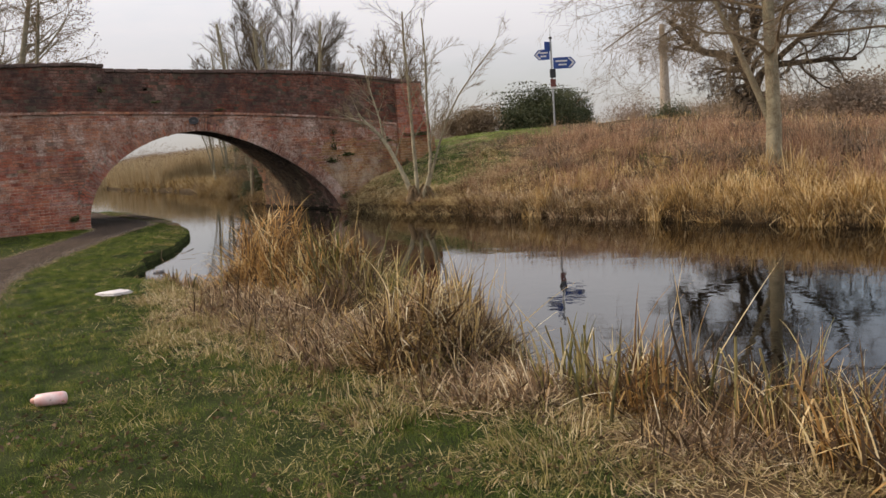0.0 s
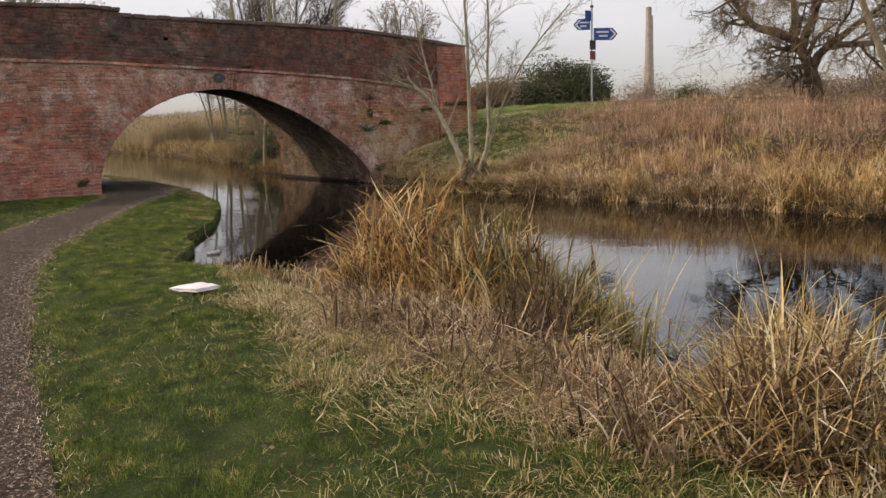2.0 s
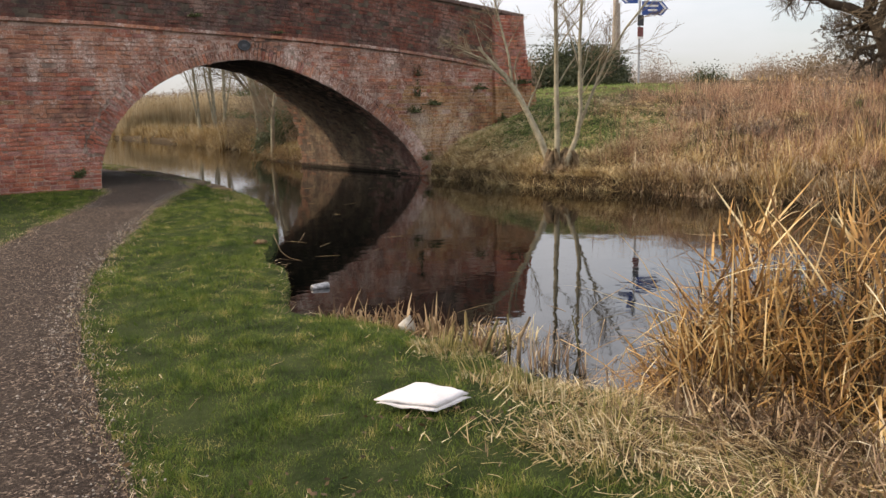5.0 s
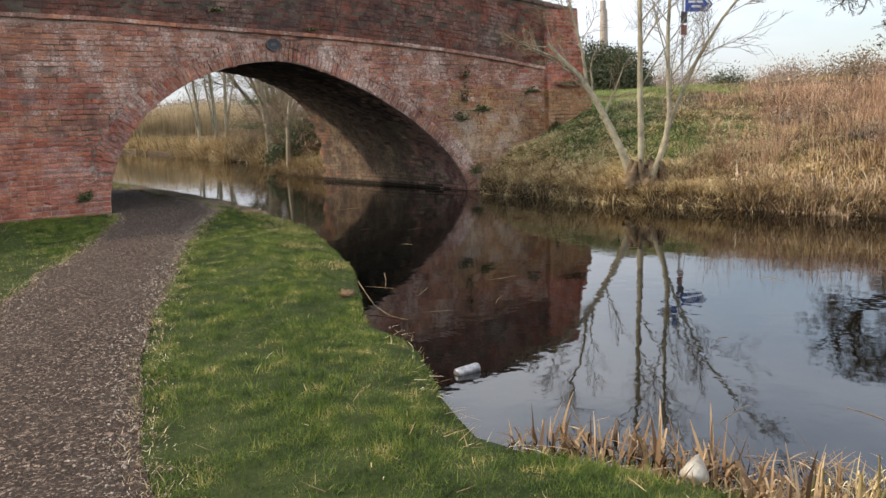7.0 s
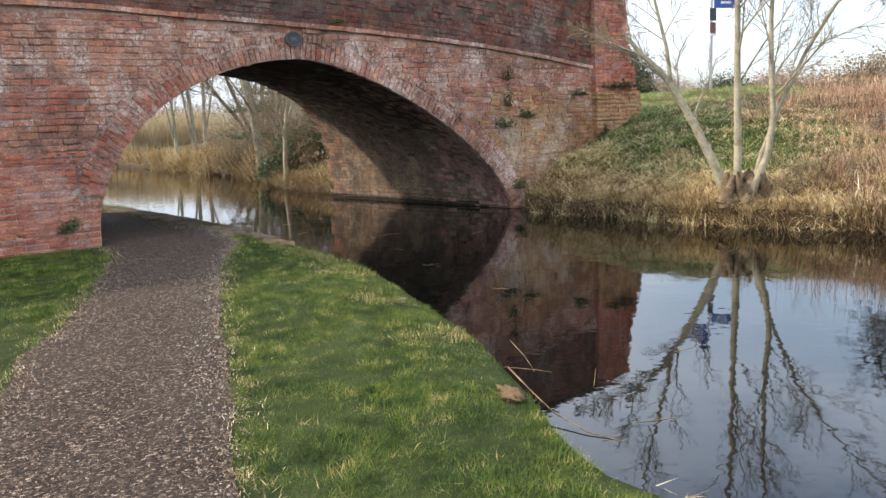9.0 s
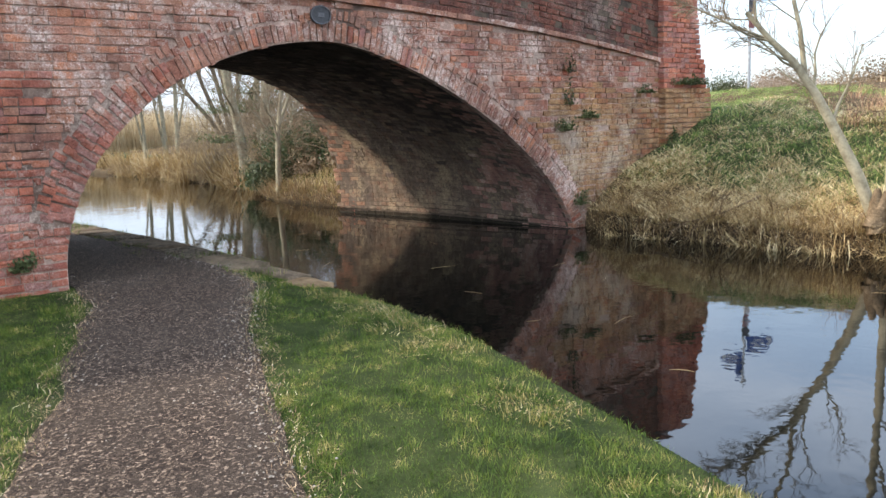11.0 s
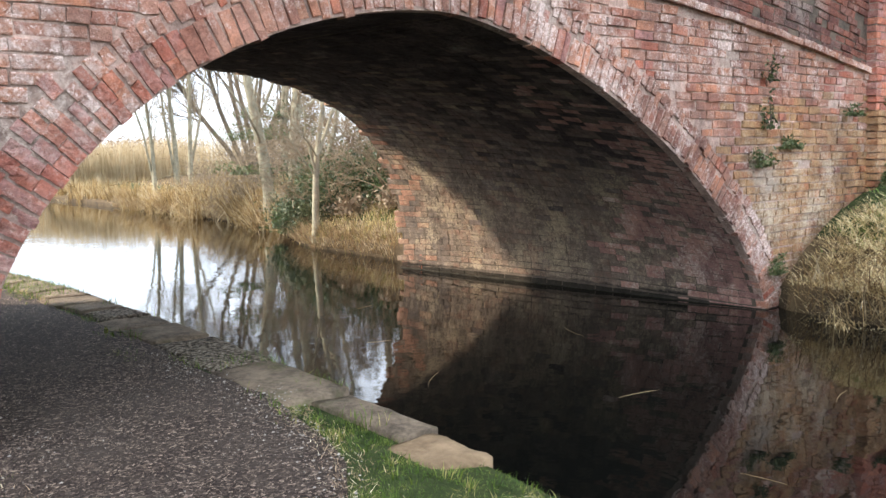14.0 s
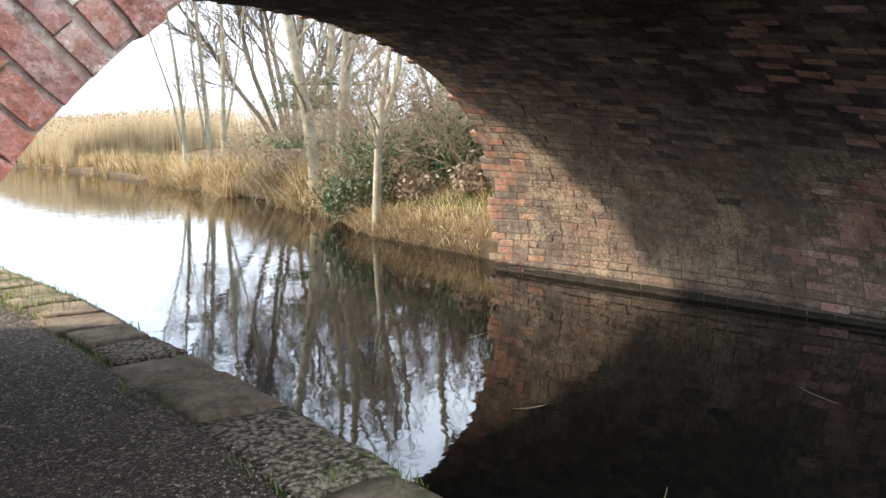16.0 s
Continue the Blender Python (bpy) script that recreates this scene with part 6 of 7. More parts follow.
main = [(3.72, 8.8, 0.34), (3.9, 8.35, 0.34), (4.05, 7.9, 0.34), (4.35, 7.7, 0.3)]
mid = [(3.9, 4.7, 0.42), (3.55, 4.5, 0.36), (4.1, 5.1, 0.3)]
first = [(4.2, 2.9, 0.36), (4.5, 2.3, 0.42), (4.4, 1.5, 0.45)]
lots = lambda spots, n: [(*q, int(n * q[2])) for q in spots]
heap = lambda spots, h, n: [(q[0], q[1], q[2] * 1.15, h, int(n * q[2])) for q in spots]
sheaves("reed_clump", [(3.7, 8.85, 0.3, 22), (3.85, 8.5, 0.3, 18), (3.6, 9.1, 0.22, 6)], "tall amber clump of dead reeds at the water's edge", cr, (0.5, 1.12), (0.010, 0.021), M_AMBER, per=13, lean=0.42, fold=0.97, bend=0.9)
sheaves("pale_reeds", [(3.72, 8.85, 0.34, 14), (3.88, 8.4, 0.34, 14), (4.1, 7.9, 0.3, 8)], "pale dry reed leaves bent through the clump", cr, (0.6, 1.2), (0.007, 0.016), M_REED, per=12, lean=0.35, fold=0.9, bend=1.2)
sheaves("reed_clump", lots(main[2:], 28), "amber reed clump sinking towards the water", cr, (0.45, 0.95), (0.008, 0.017), M_AMBER, per=12, lean=0.35, fold=0.85, bend=1.2)
sheaves("reed_clump", lots(mid, 34), "straw-coloured reed clump by the water", cr, (0.25, 0.65), (0.007, 0.015), M_REED, per=12, lean=0.75, fold=0.95, bend=2.6)
sheaves("reed_clump", lots(first, 40), "amber reeds standing by the water", cr, (0.25, 0.7), (0.008, 0.018), M_AMBER, per=12, lean=0.25, fold=0.6, bend=1.1)
sheaves("bowed_reeds", lots(main, 80), "bowed and tangled amber reed leaves", cr, (0.35, 0.95), (0.007, 0.015), M_AMBER, per=9, lean=0.75, fold=0.9, bend=2.6)
sheaves("bowed_reeds", lots(main, 34), "bowed dead reed leaves", cr, (0.35, 0.9), (0.006, 0.014), M_REED, per=9, lean=0.8, fold=0.9, bend=2.4)
sheaves("bowed_reeds", lots(mid, 80) + lots(first, 26), "bowed and tangled dead reed leaves", cr, (0.25, 0.65), (0.006, 0.013), M_REED, per=10, lean=0.9, fold=0.9, bend=2.6)
sheaves("olive_reeds", lots(main[1:], 30) + lots(first, 20), "olive-brown reed leaves arching out of the clump", cr, (0.35, 0.85), (0.008, 0.018), M_OLIVEREED, per=9, lean=0.5, fold=0.75, bend=1.6)
sheaves("olive_reeds", lots(mid, 24), "short olive reed leaves in the broken clump", cr, (0.25, 0.6), (0.007, 0.015), M_OLIVEREED, per=9, lean=0.7, fold=0.9, bend=2.6)
sheaves("leaning_reeds", [(4.25, 7.3, 0.34, 22), (4.35, 7.0, 0.3, 16), (4.15, 6.75, 0.28, 14)], "long reed leaves fallen outwards over the water", cr, (0.5, 1.0), (0.008, 0.018), M_OLIVEREED, az=-0.9, lean=0.95, fold=0.5, bend=1.0, stray=0.85)
sheaves("olive_reeds", [(4.2, 7.75, 0.26, 30), (4.38, 7.45, 0.24, 26), (4.05, 8.1, 0.25, 18)], "olive-brown reed leaves fanning out over the water", cr, (0.6, 1.08), (0.008, 0.018), M_OLIVEREED, per=11, az=-0.6, lean=0.42, fold=0.7, bend=1.0, stray=0.9)
sheaves("straw_reeds", [(4.1, 7.2, 0.4, 30), (4.25, 6.9, 0.35, 24), (3.9, 6.6, 0.35, 26)], "straw-coloured reed leaves falling towards the water", cr, (0.3, 0.8), (0.006, 0.014), M_REED, az=-1.2, lean=0.95, fold=0.75, bend=1.2, stray=1.0)
sheaves("broken_reeds", [(3.5, 7.6, 0.35, 60), (3.4, 8.4, 0.28, 44), (3.65, 6.9, 0.4, 60), (3.25, 4.9, 0.35, 34), (3.6, 5.6, 0.4, 34), (3.6, 3.6, 0.4, 28)], "broken reed leaves sloping down towards the grass", cr, (0.15, 0.45), (0.005, 0.013), M_LITTER, per=11, az=3.6, lean=0.6, fold=0.85, bend=1.2, stray=1.0)
tangle("tangled_reeds", heap(main[:2], 1.0, 3400) + heap(main[2:], 0.65, 2800), "tangle of broken amber reeds", cr, (0.14, 0.5), (0.007, 0.018), M_AMBER, rise=0.95)
tangle("tangled_reeds", heap(mid, 0.55, 3600) + heap(first, 0.3, 800) + heap(main, 0.8, 1400), "tangle of broken dead reeds", cr, (0.1, 0.4), (0.005, 0.012), M_REED)
tangle("tangled_reeds", heap(mid, 0.45, 1600) + heap(main[2:], 0.5, 1500), "grey-brown broken reeds in the clumps", cr, (0.1, 0.35), (0.005, 0.012), M_LITTER)
# Dark stems colour in the shade deep inside the clumps.
tangle("rotting_reeds", heap(main, 0.65, 2600) + heap(mid, 0.4, 2200) + heap(first, 0.3, 1300), "dark stems deep in the reeds, coloured as shade", cr, (0.12, 0.4), (0.010, 0.022), M_DARKREED)
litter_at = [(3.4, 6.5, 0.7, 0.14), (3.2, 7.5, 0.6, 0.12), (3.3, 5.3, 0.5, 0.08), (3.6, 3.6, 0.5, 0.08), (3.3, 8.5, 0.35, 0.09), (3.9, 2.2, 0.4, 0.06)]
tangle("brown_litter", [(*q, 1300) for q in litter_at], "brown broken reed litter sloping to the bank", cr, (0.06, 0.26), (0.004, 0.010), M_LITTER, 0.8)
# Dark pieces paint the shade between the paler litter.
tangle("dark_litter", [(*q[:3], q[3] * 0.8, 800) for q in litter_at], "dark litter coloured as shade under the broken reeds", cr, (0.1, 0.3), (0.008, 0.018), M_DARKREED, 0.85)
tangle("straw_litter", [(*q, 100) for q in litter_at], "pale broken reed litter sloping to the bank", cr, (0.08, 0.35), (0.006, 0.014), M_STRAW, 0.85)
tangle("cut_straw", [(4.62, 19.4, 0.26, 0.02, 70), (4.9, 19.6, 0.2, 0.02, 50), (5.0, 20.1, 0.12, 0.02, 16), (4.7, 18.8, 0.35, 0.02, 16), (4.2, 17.4, 0.4, 0.02, 14), (3.7, 15.6, 0.4, 0.02, 12)], "bits of cut straw lying on the grass verge", cr, (0.03, 0.13), (0.002, 0.005), M_LITTER, 0.95)
edge_at = [(2.9, 6.2, 0.8), (2.8, 7.6, 0.65), (2.8, 5.0, 0.6), (2.75, 8.7, 0.45), (3.0, 3.8, 0.5), (2.4, 6.8, 0.5), (3.3, 2.6, 0.5), (2.85, 9.5, 0.3), (2.85, 10.2, 0.2)]
verge_at = [(4.75, 19.0, 0.35), (4.85, 19.6, 0.3), (5.0, 20.2, 0.3), (4.5, 18.4, 0.3), (4.15, 17.2, 0.3), (3.8, 16.0, 0.3)]
sheaves("yellow_tufts", [(*q, int(80 * q[2])) for q in verge_at], "short yellowed grass on the verge by the water", cr, (0.02, 0.055), (0.002, 0.0045), M_DRYLITTER, per=14, lean=1.2, fold=0.2, bend=1.6)
sheaves("olive_tufts", [(*q, int(90 * q[2])) for q in verge_at], "short olive grass on the verge by the water", cr, (0.03, 0.08), (0.003, 0.006), M_OLIVEREED, per=16, lean=1.2, fold=0.2, bend=1.6)
sheaves("yellow_tufts", [(*q, int(110 * q[2])) for q in edge_at], "low yellowed grass tufts at the edge of the reeds", cr, (0.05, 0.14), (0.003, 0.006), M_DRYLITTER, per=18, lean=1.0, fold=0.2, bend=1.6)
sheaves("olive_tufts", [(*q, int(80 * q[2])) for q in edge_at], "low olive grass tufts at the edge of the reeds", cr, (0.06, 0.17), (0.004, 0.008), M_OLIVEREED, per=18, lean=1.0, fold=0.2, bend=1.6)
clump("fallen_reeds", [(4.5, 6.6, 0.5, 50), (4.5, 5.2, 0.4, 40), (4.7, 3.6, 0.4, 40), (4.2, 9.2, 0.3, 10)], "reed stalks fallen across the water", cr, (0.5, 1.2), (0.008, 0.016), M_REED, 0.2, 0.5, 1.2)
sheaves("olive_reeds", [(4.3, 7.0, 0.3, 26), (4.45, 6.6, 0.25, 16), (4.1, 7.4, 0.3, 20)], "olive reed leaves standing out of the tangle", cr, (0.45, 0.95), (0.008, 0.018), M_OLIVEREED, per=10, lean=0.4, fold=0.7, bend=1.2)
# Dark stems stand in for shade within the sunken tangle.
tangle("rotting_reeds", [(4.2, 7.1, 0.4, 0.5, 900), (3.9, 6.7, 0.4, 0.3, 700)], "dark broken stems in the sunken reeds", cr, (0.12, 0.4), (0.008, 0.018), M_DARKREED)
sheaves("green_reeds", [(4.28, 7.75, 0.12, 9), (4.05, 8.2, 0.35, 5)], "upright green reed leaves among the dead ones", cr, (0.75, 1.1), (0.014, 0.028), M_GREENREED, per=9, lean=0.1, fold=0.2, bend=0.5)
sheaves("green_reeds", [(3.85, 3.4, 0.2, 7), (4.1, 3.0, 0.3, 8), (4.15, 4.9, 0.3, 5), (4.6, 2.0, 0.4, 8)], "short olive-green reed leaves by the water", cr, (0.3, 0.55), (0.012, 0.026), M_OLIVEREED, per=7, lean=0.1, fold=0.3, bend=0.6)
M_STUBBLE = leafy("brown_stubble", [(0.0, (0.081, 0.0455, 0.0242)), (0.35, (0.189, 0.112, 0.0567)), (0.7, (0.306, 0.199, 0.102)), (1.0, (0.468, 0.331, 0.189))], 0.2, patch=2.0, sway=0.8, each=0.9)
clump("reed_stubble", [(3.2, 11.0, 0.28, 230), (3.05, 11.4, 0.22, 190), (3.22, 10.6, 0.22, 150), (2.9, 11.7, 0.14, 60)], "cut reed stubble standing in shallow water", cr, (0.1, 0.32), (0.010, 0.024), M_STUBBLE, 0.65, 0.7, 0.5)
clump("reed_stubble", [(3.1, 10.6, 0.2, 70), (3.15, 10.2, 0.15, 40), (3.1, 11.0, 0.25, 60)], "short brown stubble at the grass edge", cr, (0.06, 0.2), (0.006, 0.012), M_STUBBLE, 0.6, 0.6, 0.6)
clump("reed_stubble", [(3.36, 9.97, 0.06, 22), (3.52, 9.75, 0.05, 10), (3.4, 9.4, 0.08, 16), (3.5, 9.25, 0.15, 18)], "a few pale reed stalks standing in the water", cr, (0.12, 0.32), (0.008, 0.016), M_LITTER, 0.2, 0.5, 0.2)
sheaves("straw_tussock", [(3.5, 10.62, 0.17, 22), (3.62, 10.45, 0.13, 14), (3.3, 10.5, 0.12, 8)], "bent straw-coloured tussock in the shallows", cr, (0.12, 0.3), (0.005, 0.010), M_HAY, per=11, lean=0.8, fold=0.6, bend=2.2)
sheaves("reed_stubble", [(3.48, 10.03, 0.035, 7)], "small sheaf of pale reed stalks standing in the water", cr, (0.16, 0.32), (0.008, 0.014), M_LITTER, per=5, lean=0.12, fold=0.2, bend=0.4)
tangle("stubble_litter", [(3.4, 10.7, 0.35, 0.06, 200), (3.8, 10.3, 0.3, 0.02, 24), (3.6, 9.8, 0.3, 0.02, 18)], "broken stalks floating among the stubble", cr, (0.06, 0.22), (0.003, 0.007), M_STUBBLE, 0.9)

fx, fy = scatter(cr, 60000, 0.8, 4.3, 0.6, 9.0, lambda x, y: on_verge(x, y) * (0.2 + 0.8 * smooth01(6.5, 4.0, y)) * smooth01(0.9, 2.4, x + 0.5 * wobble(x, y, 1.2)) * smooth01(-0.6, 0.3, wobble(x, y, 2.4)))
n = len(fx)
v, f = blades(np.stack([fx, fy, ground_z(fx, fy) + cr.uniform(0.0, 0.04, n)], 1), cr.uniform(0.02, 0.085, n), cr.uniform(0.0025, 0.0055, n), cr.uniform(0, 6.3, n), cr.uniform(0.6, 1.6, n), cr.uniform(-0.2, 0.9, n), 2, twist=cr.normal(0, 0.7, n))
tagged(put("withered_turf", fast_mesh("withered_turf", v, f), M_OLIVEREED), "withered olive-brown grass thinly covering the turf", "grass", kind="stuff")
fx, fy = scatter(cr, 22000, 0.5, 4.2, 0.6, 9.5, lambda x, y: on_verge(x, y) * (0.15 + 0.5 * smooth01(6.5, 3.0, y)) * smooth01(-0.3, 0.5, wobble(x, y, 2.0)))
v, f = leaf_quads(cr, np.stack([fx, fy, ground_z(fx, fy) + cr.uniform(0.015, 0.05, len(fx))], 1), 0.016, flat=0.75)
tagged(put("fallen_leaves", fast_mesh("fallen_leaves", v, f), M_DARKREED), "small brown fallen leaves scattered over the turf", "leaves", kind="stuff")

# thick cut stalks of reedmace
stalk_rng = np.random.default_rng(404)
M_STALK = leafy("reedmace_stalk", [(0.0, (0.05, 0.042, 0.018)), (0.4, (0.13, 0.12, 0.045)), (0.8, (0.28, 0.20, 0.08)), (1.0, (0.42, 0.32, 0.16))], 0.05)
px = np.concatenate([stalk_rng.normal(3.9, 0.2, 10), stalk_rng.normal(4.3, 0.3, 18), stalk_rng.normal(4.2, 0.4, 12), stalk_rng.normal(3.3, 0.2, 14)])
py_ = np.concatenate([stalk_rng.normal(3.4, 0.25, 10), stalk_rng.normal(2.7, 0.5, 18), stalk_rng.normal(7.5, 0.9, 12), stalk_rng.normal(10.6, 0.3, 14)])
hh = np.concatenate([stalk_rng.uniform(0.25, 0.5, 10), stalk_rng.uniform(0.25, 0.55, 18), stalk_rng.uniform(0.6, 1.0, 12), stalk_rng.uniform(0.12, 0.3, 14)])
n = len(px)
lean_ = stalk_rng.normal(0, 0.12, (n, 2))
t_ = np.linspace(0, 1, 4)
z0_ = np.maximum(ground_z(px, py_), WATER - 0.05)
paths = np.stack([px[:, None] + lean_[:, :1] * hh[:, None] * t_ ** 1.5, py_[:, None] + lean_[:, 1:] * hh[:, None] * t_ ** 1.5, z0_[:, None] + hh[:, None] * t_], 2)
v, f = tubes(paths, np.outer(stalk_rng.uniform(0.005, 0.011, n), [1.15, 1.0, 0.85, 0.6]), 6)
tagged(put("reedmace_stalks", fast_mesh("reedmace_stalks", v, f), M_STALK), "thick cut reedmace stalks by the water", "reeds", kind="stuff")

# far bank sedges and reeds by the water
spots = [(float(far_edge(q)) + cr.uniform(0.1, 0.9), q, cr.uniform(0.16, 0.36), int(cr.uniform(10, 26))) for q in np.concatenate([np.arange(-4, 11.6, 0.55), np.arange(2, 11, 0.7)])]
sheaves("waterside_sedge", spots, "golden sedge clumps along the far waterline", cr, (0.3, 0.68), (0.010, 0.019), M_GOLD, per=15, lean=0.4, fold=0.45, bend=2.0)
spots = [(float(far_edge(q)) + cr.uniform(0.05, 0.8), q, cr.uniform(0.2, 0.4), int(cr.uniform(12, 22))) for q in np.arange(11.2, 16.6, 0.28)]
sheaves("collapsed_sedge", spots, "grey-brown collapsed sedge along the far waterline", cr, (0.25, 0.55), (0.008, 0.016), M_LITTER, per=14, lean=0.9, fold=0.75, bend=2.4)
sheaves("bent_sedge", [(11.62, 14.2, 0.32, 30), (11.95, 11.0, 0.3, 20), (12.4, 8.0, 0.35, 30)], "pale bent sedge clump hanging over the far waterline", cr, (0.4, 0.8), (0.010, 0.02), M_GOLD, per=12, lean=0.7, fold=0.6, bend=2.2)
spots = [(float(far_edge(q)) + cr.uniform(0.0, 0.2), q, cr.uniform(0.12, 0.25), int(cr.uniform(9, 22))) for q in (16.9, 17.5, 18.0, 18.7, 19.35, 19.55, 20.3, 20.9, 21.5)]
sheaves("hanging_straw", spots, "bleached grass hanging over the bank's edge into the water", cr, (0.25, 0.6), (0.006, 0.012), M_HAY, per=12, az=math.pi, lean=0.9, fold=0.3, bend=2.4, stray=0.6)
spots = [(float(far_edge(q)) + cr.uniform(0.9, 3.2), q, 0.5, 8) for q in np.arange(-4, 15, 0.5)]
sheaves("bank_sedge", spots, "golden tussocks up the far bank", cr, (0.3, 0.65), (0.010, 0.018), M_GOLD, per=13, lean=0.4, fold=0.2, bend=2.2)
spots = [(float(far_edge(q)) + cr.uniform(0.2, 1.2), q, 0.5, 17) for q in np.concatenate([np.arange(34.5, 47, 0.6), np.arange(47, 76, 0.9)])]
sheaves("waterside_sedge", spots, "yellow-brown sedge below the trees beyond the bridge", cr, (0.5, 1.1), (0.014, 0.024), M_SEDGE, lean=0.3, fold=0.2, bend=1.8)
spots = [(float(far_edge(q)) + cr.uniform(0.05, 0.9), q, 0.45, 20) for q in np.arange(35.2, 45, 0.42)]
sheaves("hanging_sedge", spots, "large golden sedge tussocks hanging over the water", cr, (0.7, 1.35), (0.014, 0.026), M_SEDGE, per=12, lean=0.5, fold=0.3, bend=2.6)
n = 6000
x = 10.2 + cr.uniform(0.05, 4.0, n)
y = cr.uniform(28.6, 36, n)
x = far_edge(y) + cr.uniform(0.05, 3.5, n)
field("wood_floor_grass", x, y, cr.uniform(0.1, 0.3, n), cr.uniform(0.006, 0.012, n), cr.uniform(0.1, 0.8, n), cr.uniform(0.2, 1.4, n), M_DULLSTRAW, "yellowed grass under the waterside trees", cr)

# tall reed bed beyond the bridge
n = 26000
y = cr.uniform(62, 100, n)
x = far_edge(y) + np.abs(cr.normal(0, 5.0, n)) + 0.2
x = np.where(y > 84, cr.uniform(-12, 20, n), x)
base = np.stack([x, y, np.maximum(ground_z(x, y), WATER)], 1)
swell = np.array([noise.noise((a * 0.22, b * 0.22, 2.0)) for a, b in zip(x, y)])
L = cr.uniform(1.5, 2.4, n) * (1 + 0.18 * swell)
az = cr.uniform(0, 2 * np.pi, n)
v, f = blades(base, L, cr.uniform(0.03, 0.06, n), az, np.abs(cr.normal(0, 0.12, n)), cr.uniform(0, 0.5, n), 3)
bed = tagged(new("reed_bed"), "tall bed of pale golden reeds beyond the bridge", "reeds", kind="stuff")
put("stalks", fast_mesh("stalks", v, f), M_REEDBED, bed)
tip = v.reshape(n, 4, 2, 3)[:, 3].mean(1)[cr.random(n) < 0.3]
v, f = leaf_quads(cr, tip, 0.06)
put("plumes", fast_mesh("plumes", v, f), M_PLUME, bed)

# plants rooted in the brickwork
for i, (x, z, s, tall, n) in enumerate([(5.25, 3.28, 0.14, 0.1, 160), (2.95, 0.36, 0.14, 0.2, 260), (10.55, 1.55, 0.22, 0.14, 260), (10.05, 1.38, 0.2, 0.16, 220), (10.18, 1.75, 0.12, 0.4, 110), (10.16, 2.2, 0.11, 0.4, 90),
                                    (11.88, 1.9, 0.2, 0.16, 240), (12.9, 2.02, 0.40, 0.17, 520), (12.42, 1.1, 0.14, 0.26, 260), (10.35, 0.3, 0.22, 0.2, 240), (6.9, 3.02, 0.2, 0.06, 160), (3.9, 3.6, 0.08, 0.12, 110)]):
    bush("wall_plant", (x, FRONT - 0.05 - (0.12 if x > 12.3 else 0), z), (s * 1.3, 0.06, tall), n, 0.024, M_BRIAR, "small dull green plant rooted in the brickwork", 120 + i, stems=10, category="plant")


# ---- signpost, tower and litter ----
def prism(outline, depth, axis_y=True):
    """A flat panel: an outline in x and z, with thickness along y."""
    bm = bmesh.new()
    a = [bm.verts.new((px, -depth / 2, pz)) for px, pz in outline]
    b = [bm.verts.new((px, depth / 2, pz)) for px, pz in outline]
    n = len(outline)
    bm.faces.new(a)
    bm.faces.new(b[::-1])
    for i in range(n):
        j = (i + 1) % n
        bm.faces.new((a[j], a[i], b[i], b[j]))
    bmesh.ops.recalc_face_normals(bm, faces=bm.faces)
    return bm


def box(w, d, h, at=(0, 0, 0)):
    bm = bmesh.new()
    bmesh.ops.create_cube(bm, size=1)
    bmesh.ops.scale(bm, vec=(w, d, h), verts=bm.verts)
    bmesh.ops.bevel(bm, geom=bm.edges[:], offset=min(w, d, h) * 0.15, segments=1, affect="EDGES")
    bmesh.ops.translate(bm, vec=at, verts=bm.verts)
    return bm


M_BLUE = plain("blue_sign", (0.012, 0.05, 0.22), (0.02, 0.075, 0.30), 12, 0.4, 0.0)
M_STEEL = plain("galvanised_steel", (0.25, 0.26, 0.27), (0.42, 0.43, 0.44), 20, 0.45, 0.0, metal=0.6)
M_REDSIGN = plain("red_brown_sign", (0.12, 0.03, 0.025), (0.2, 0.06, 0.05), 12, 0.5, 0.0)
SX, SY = 21.1, 26.1
sz = gz(SX, SY)
post = tagged(new("signpost"), "steel cycle-route signpost with blue finger signs", "signpost")
post.matrix_basis = pose(SX, SY, sz)
pole = np.array([[[0, 0, -0.2], [0, 0, 1], [0, 0, 2.5], [0, 0, 5.6 - sz]]])
put("pole", fast_mesh("pole", *tubes(pole, np.full((1, 4), 0.038), 12)), M_STEEL, post, smooth=True)
put("spike", fast_mesh("spike", *tubes(np.array([[[0, 0, 5.55 - sz], [0, 0, 5.75 - sz], [0, 0, 6.0 - sz]]]), np.array([[0.02, 0.015, 0.006]]), 8)), M_STEEL, post)
part("cap", box(0.1, 0.1, 0.09, (0, 0, 5.6 - sz)), M_IRON, post)


def finger(length, height, place, yaw, parent):
    f = part("finger_sign", prism([(0, -height / 2), (length - height * 0.45, -height / 2), (length, 0), (length - height * 0.45, height / 2), (0, height / 2)], 0.02), M_BLUE, parent)
    f.matrix_local = pose(*place, 0, 0, yaw)
    s = height
    part("chevron", prism([(length - s * 0.75, -s * 0.42), (length - s * 0.55, -s * 0.42), (length - s * 0.12, 0), (length - s * 0.55, s * 0.42), (length - s * 0.75, s * 0.42), (length - s * 0.33, 0)], 0.026), M_WHITE, f)
    for k, (a, b) in enumerate(((0.1, 0.62), (0.22, 0.58))):
        part("lettering_bar", prism([(a * length, 0), (b * length, 0), (b * length, s * 0.14), (a * length, s * 0.14)], 0.026), M_WHITE, f).matrix_local = pose(0, 0, s * (0.1 - 0.32 * k))
    return f


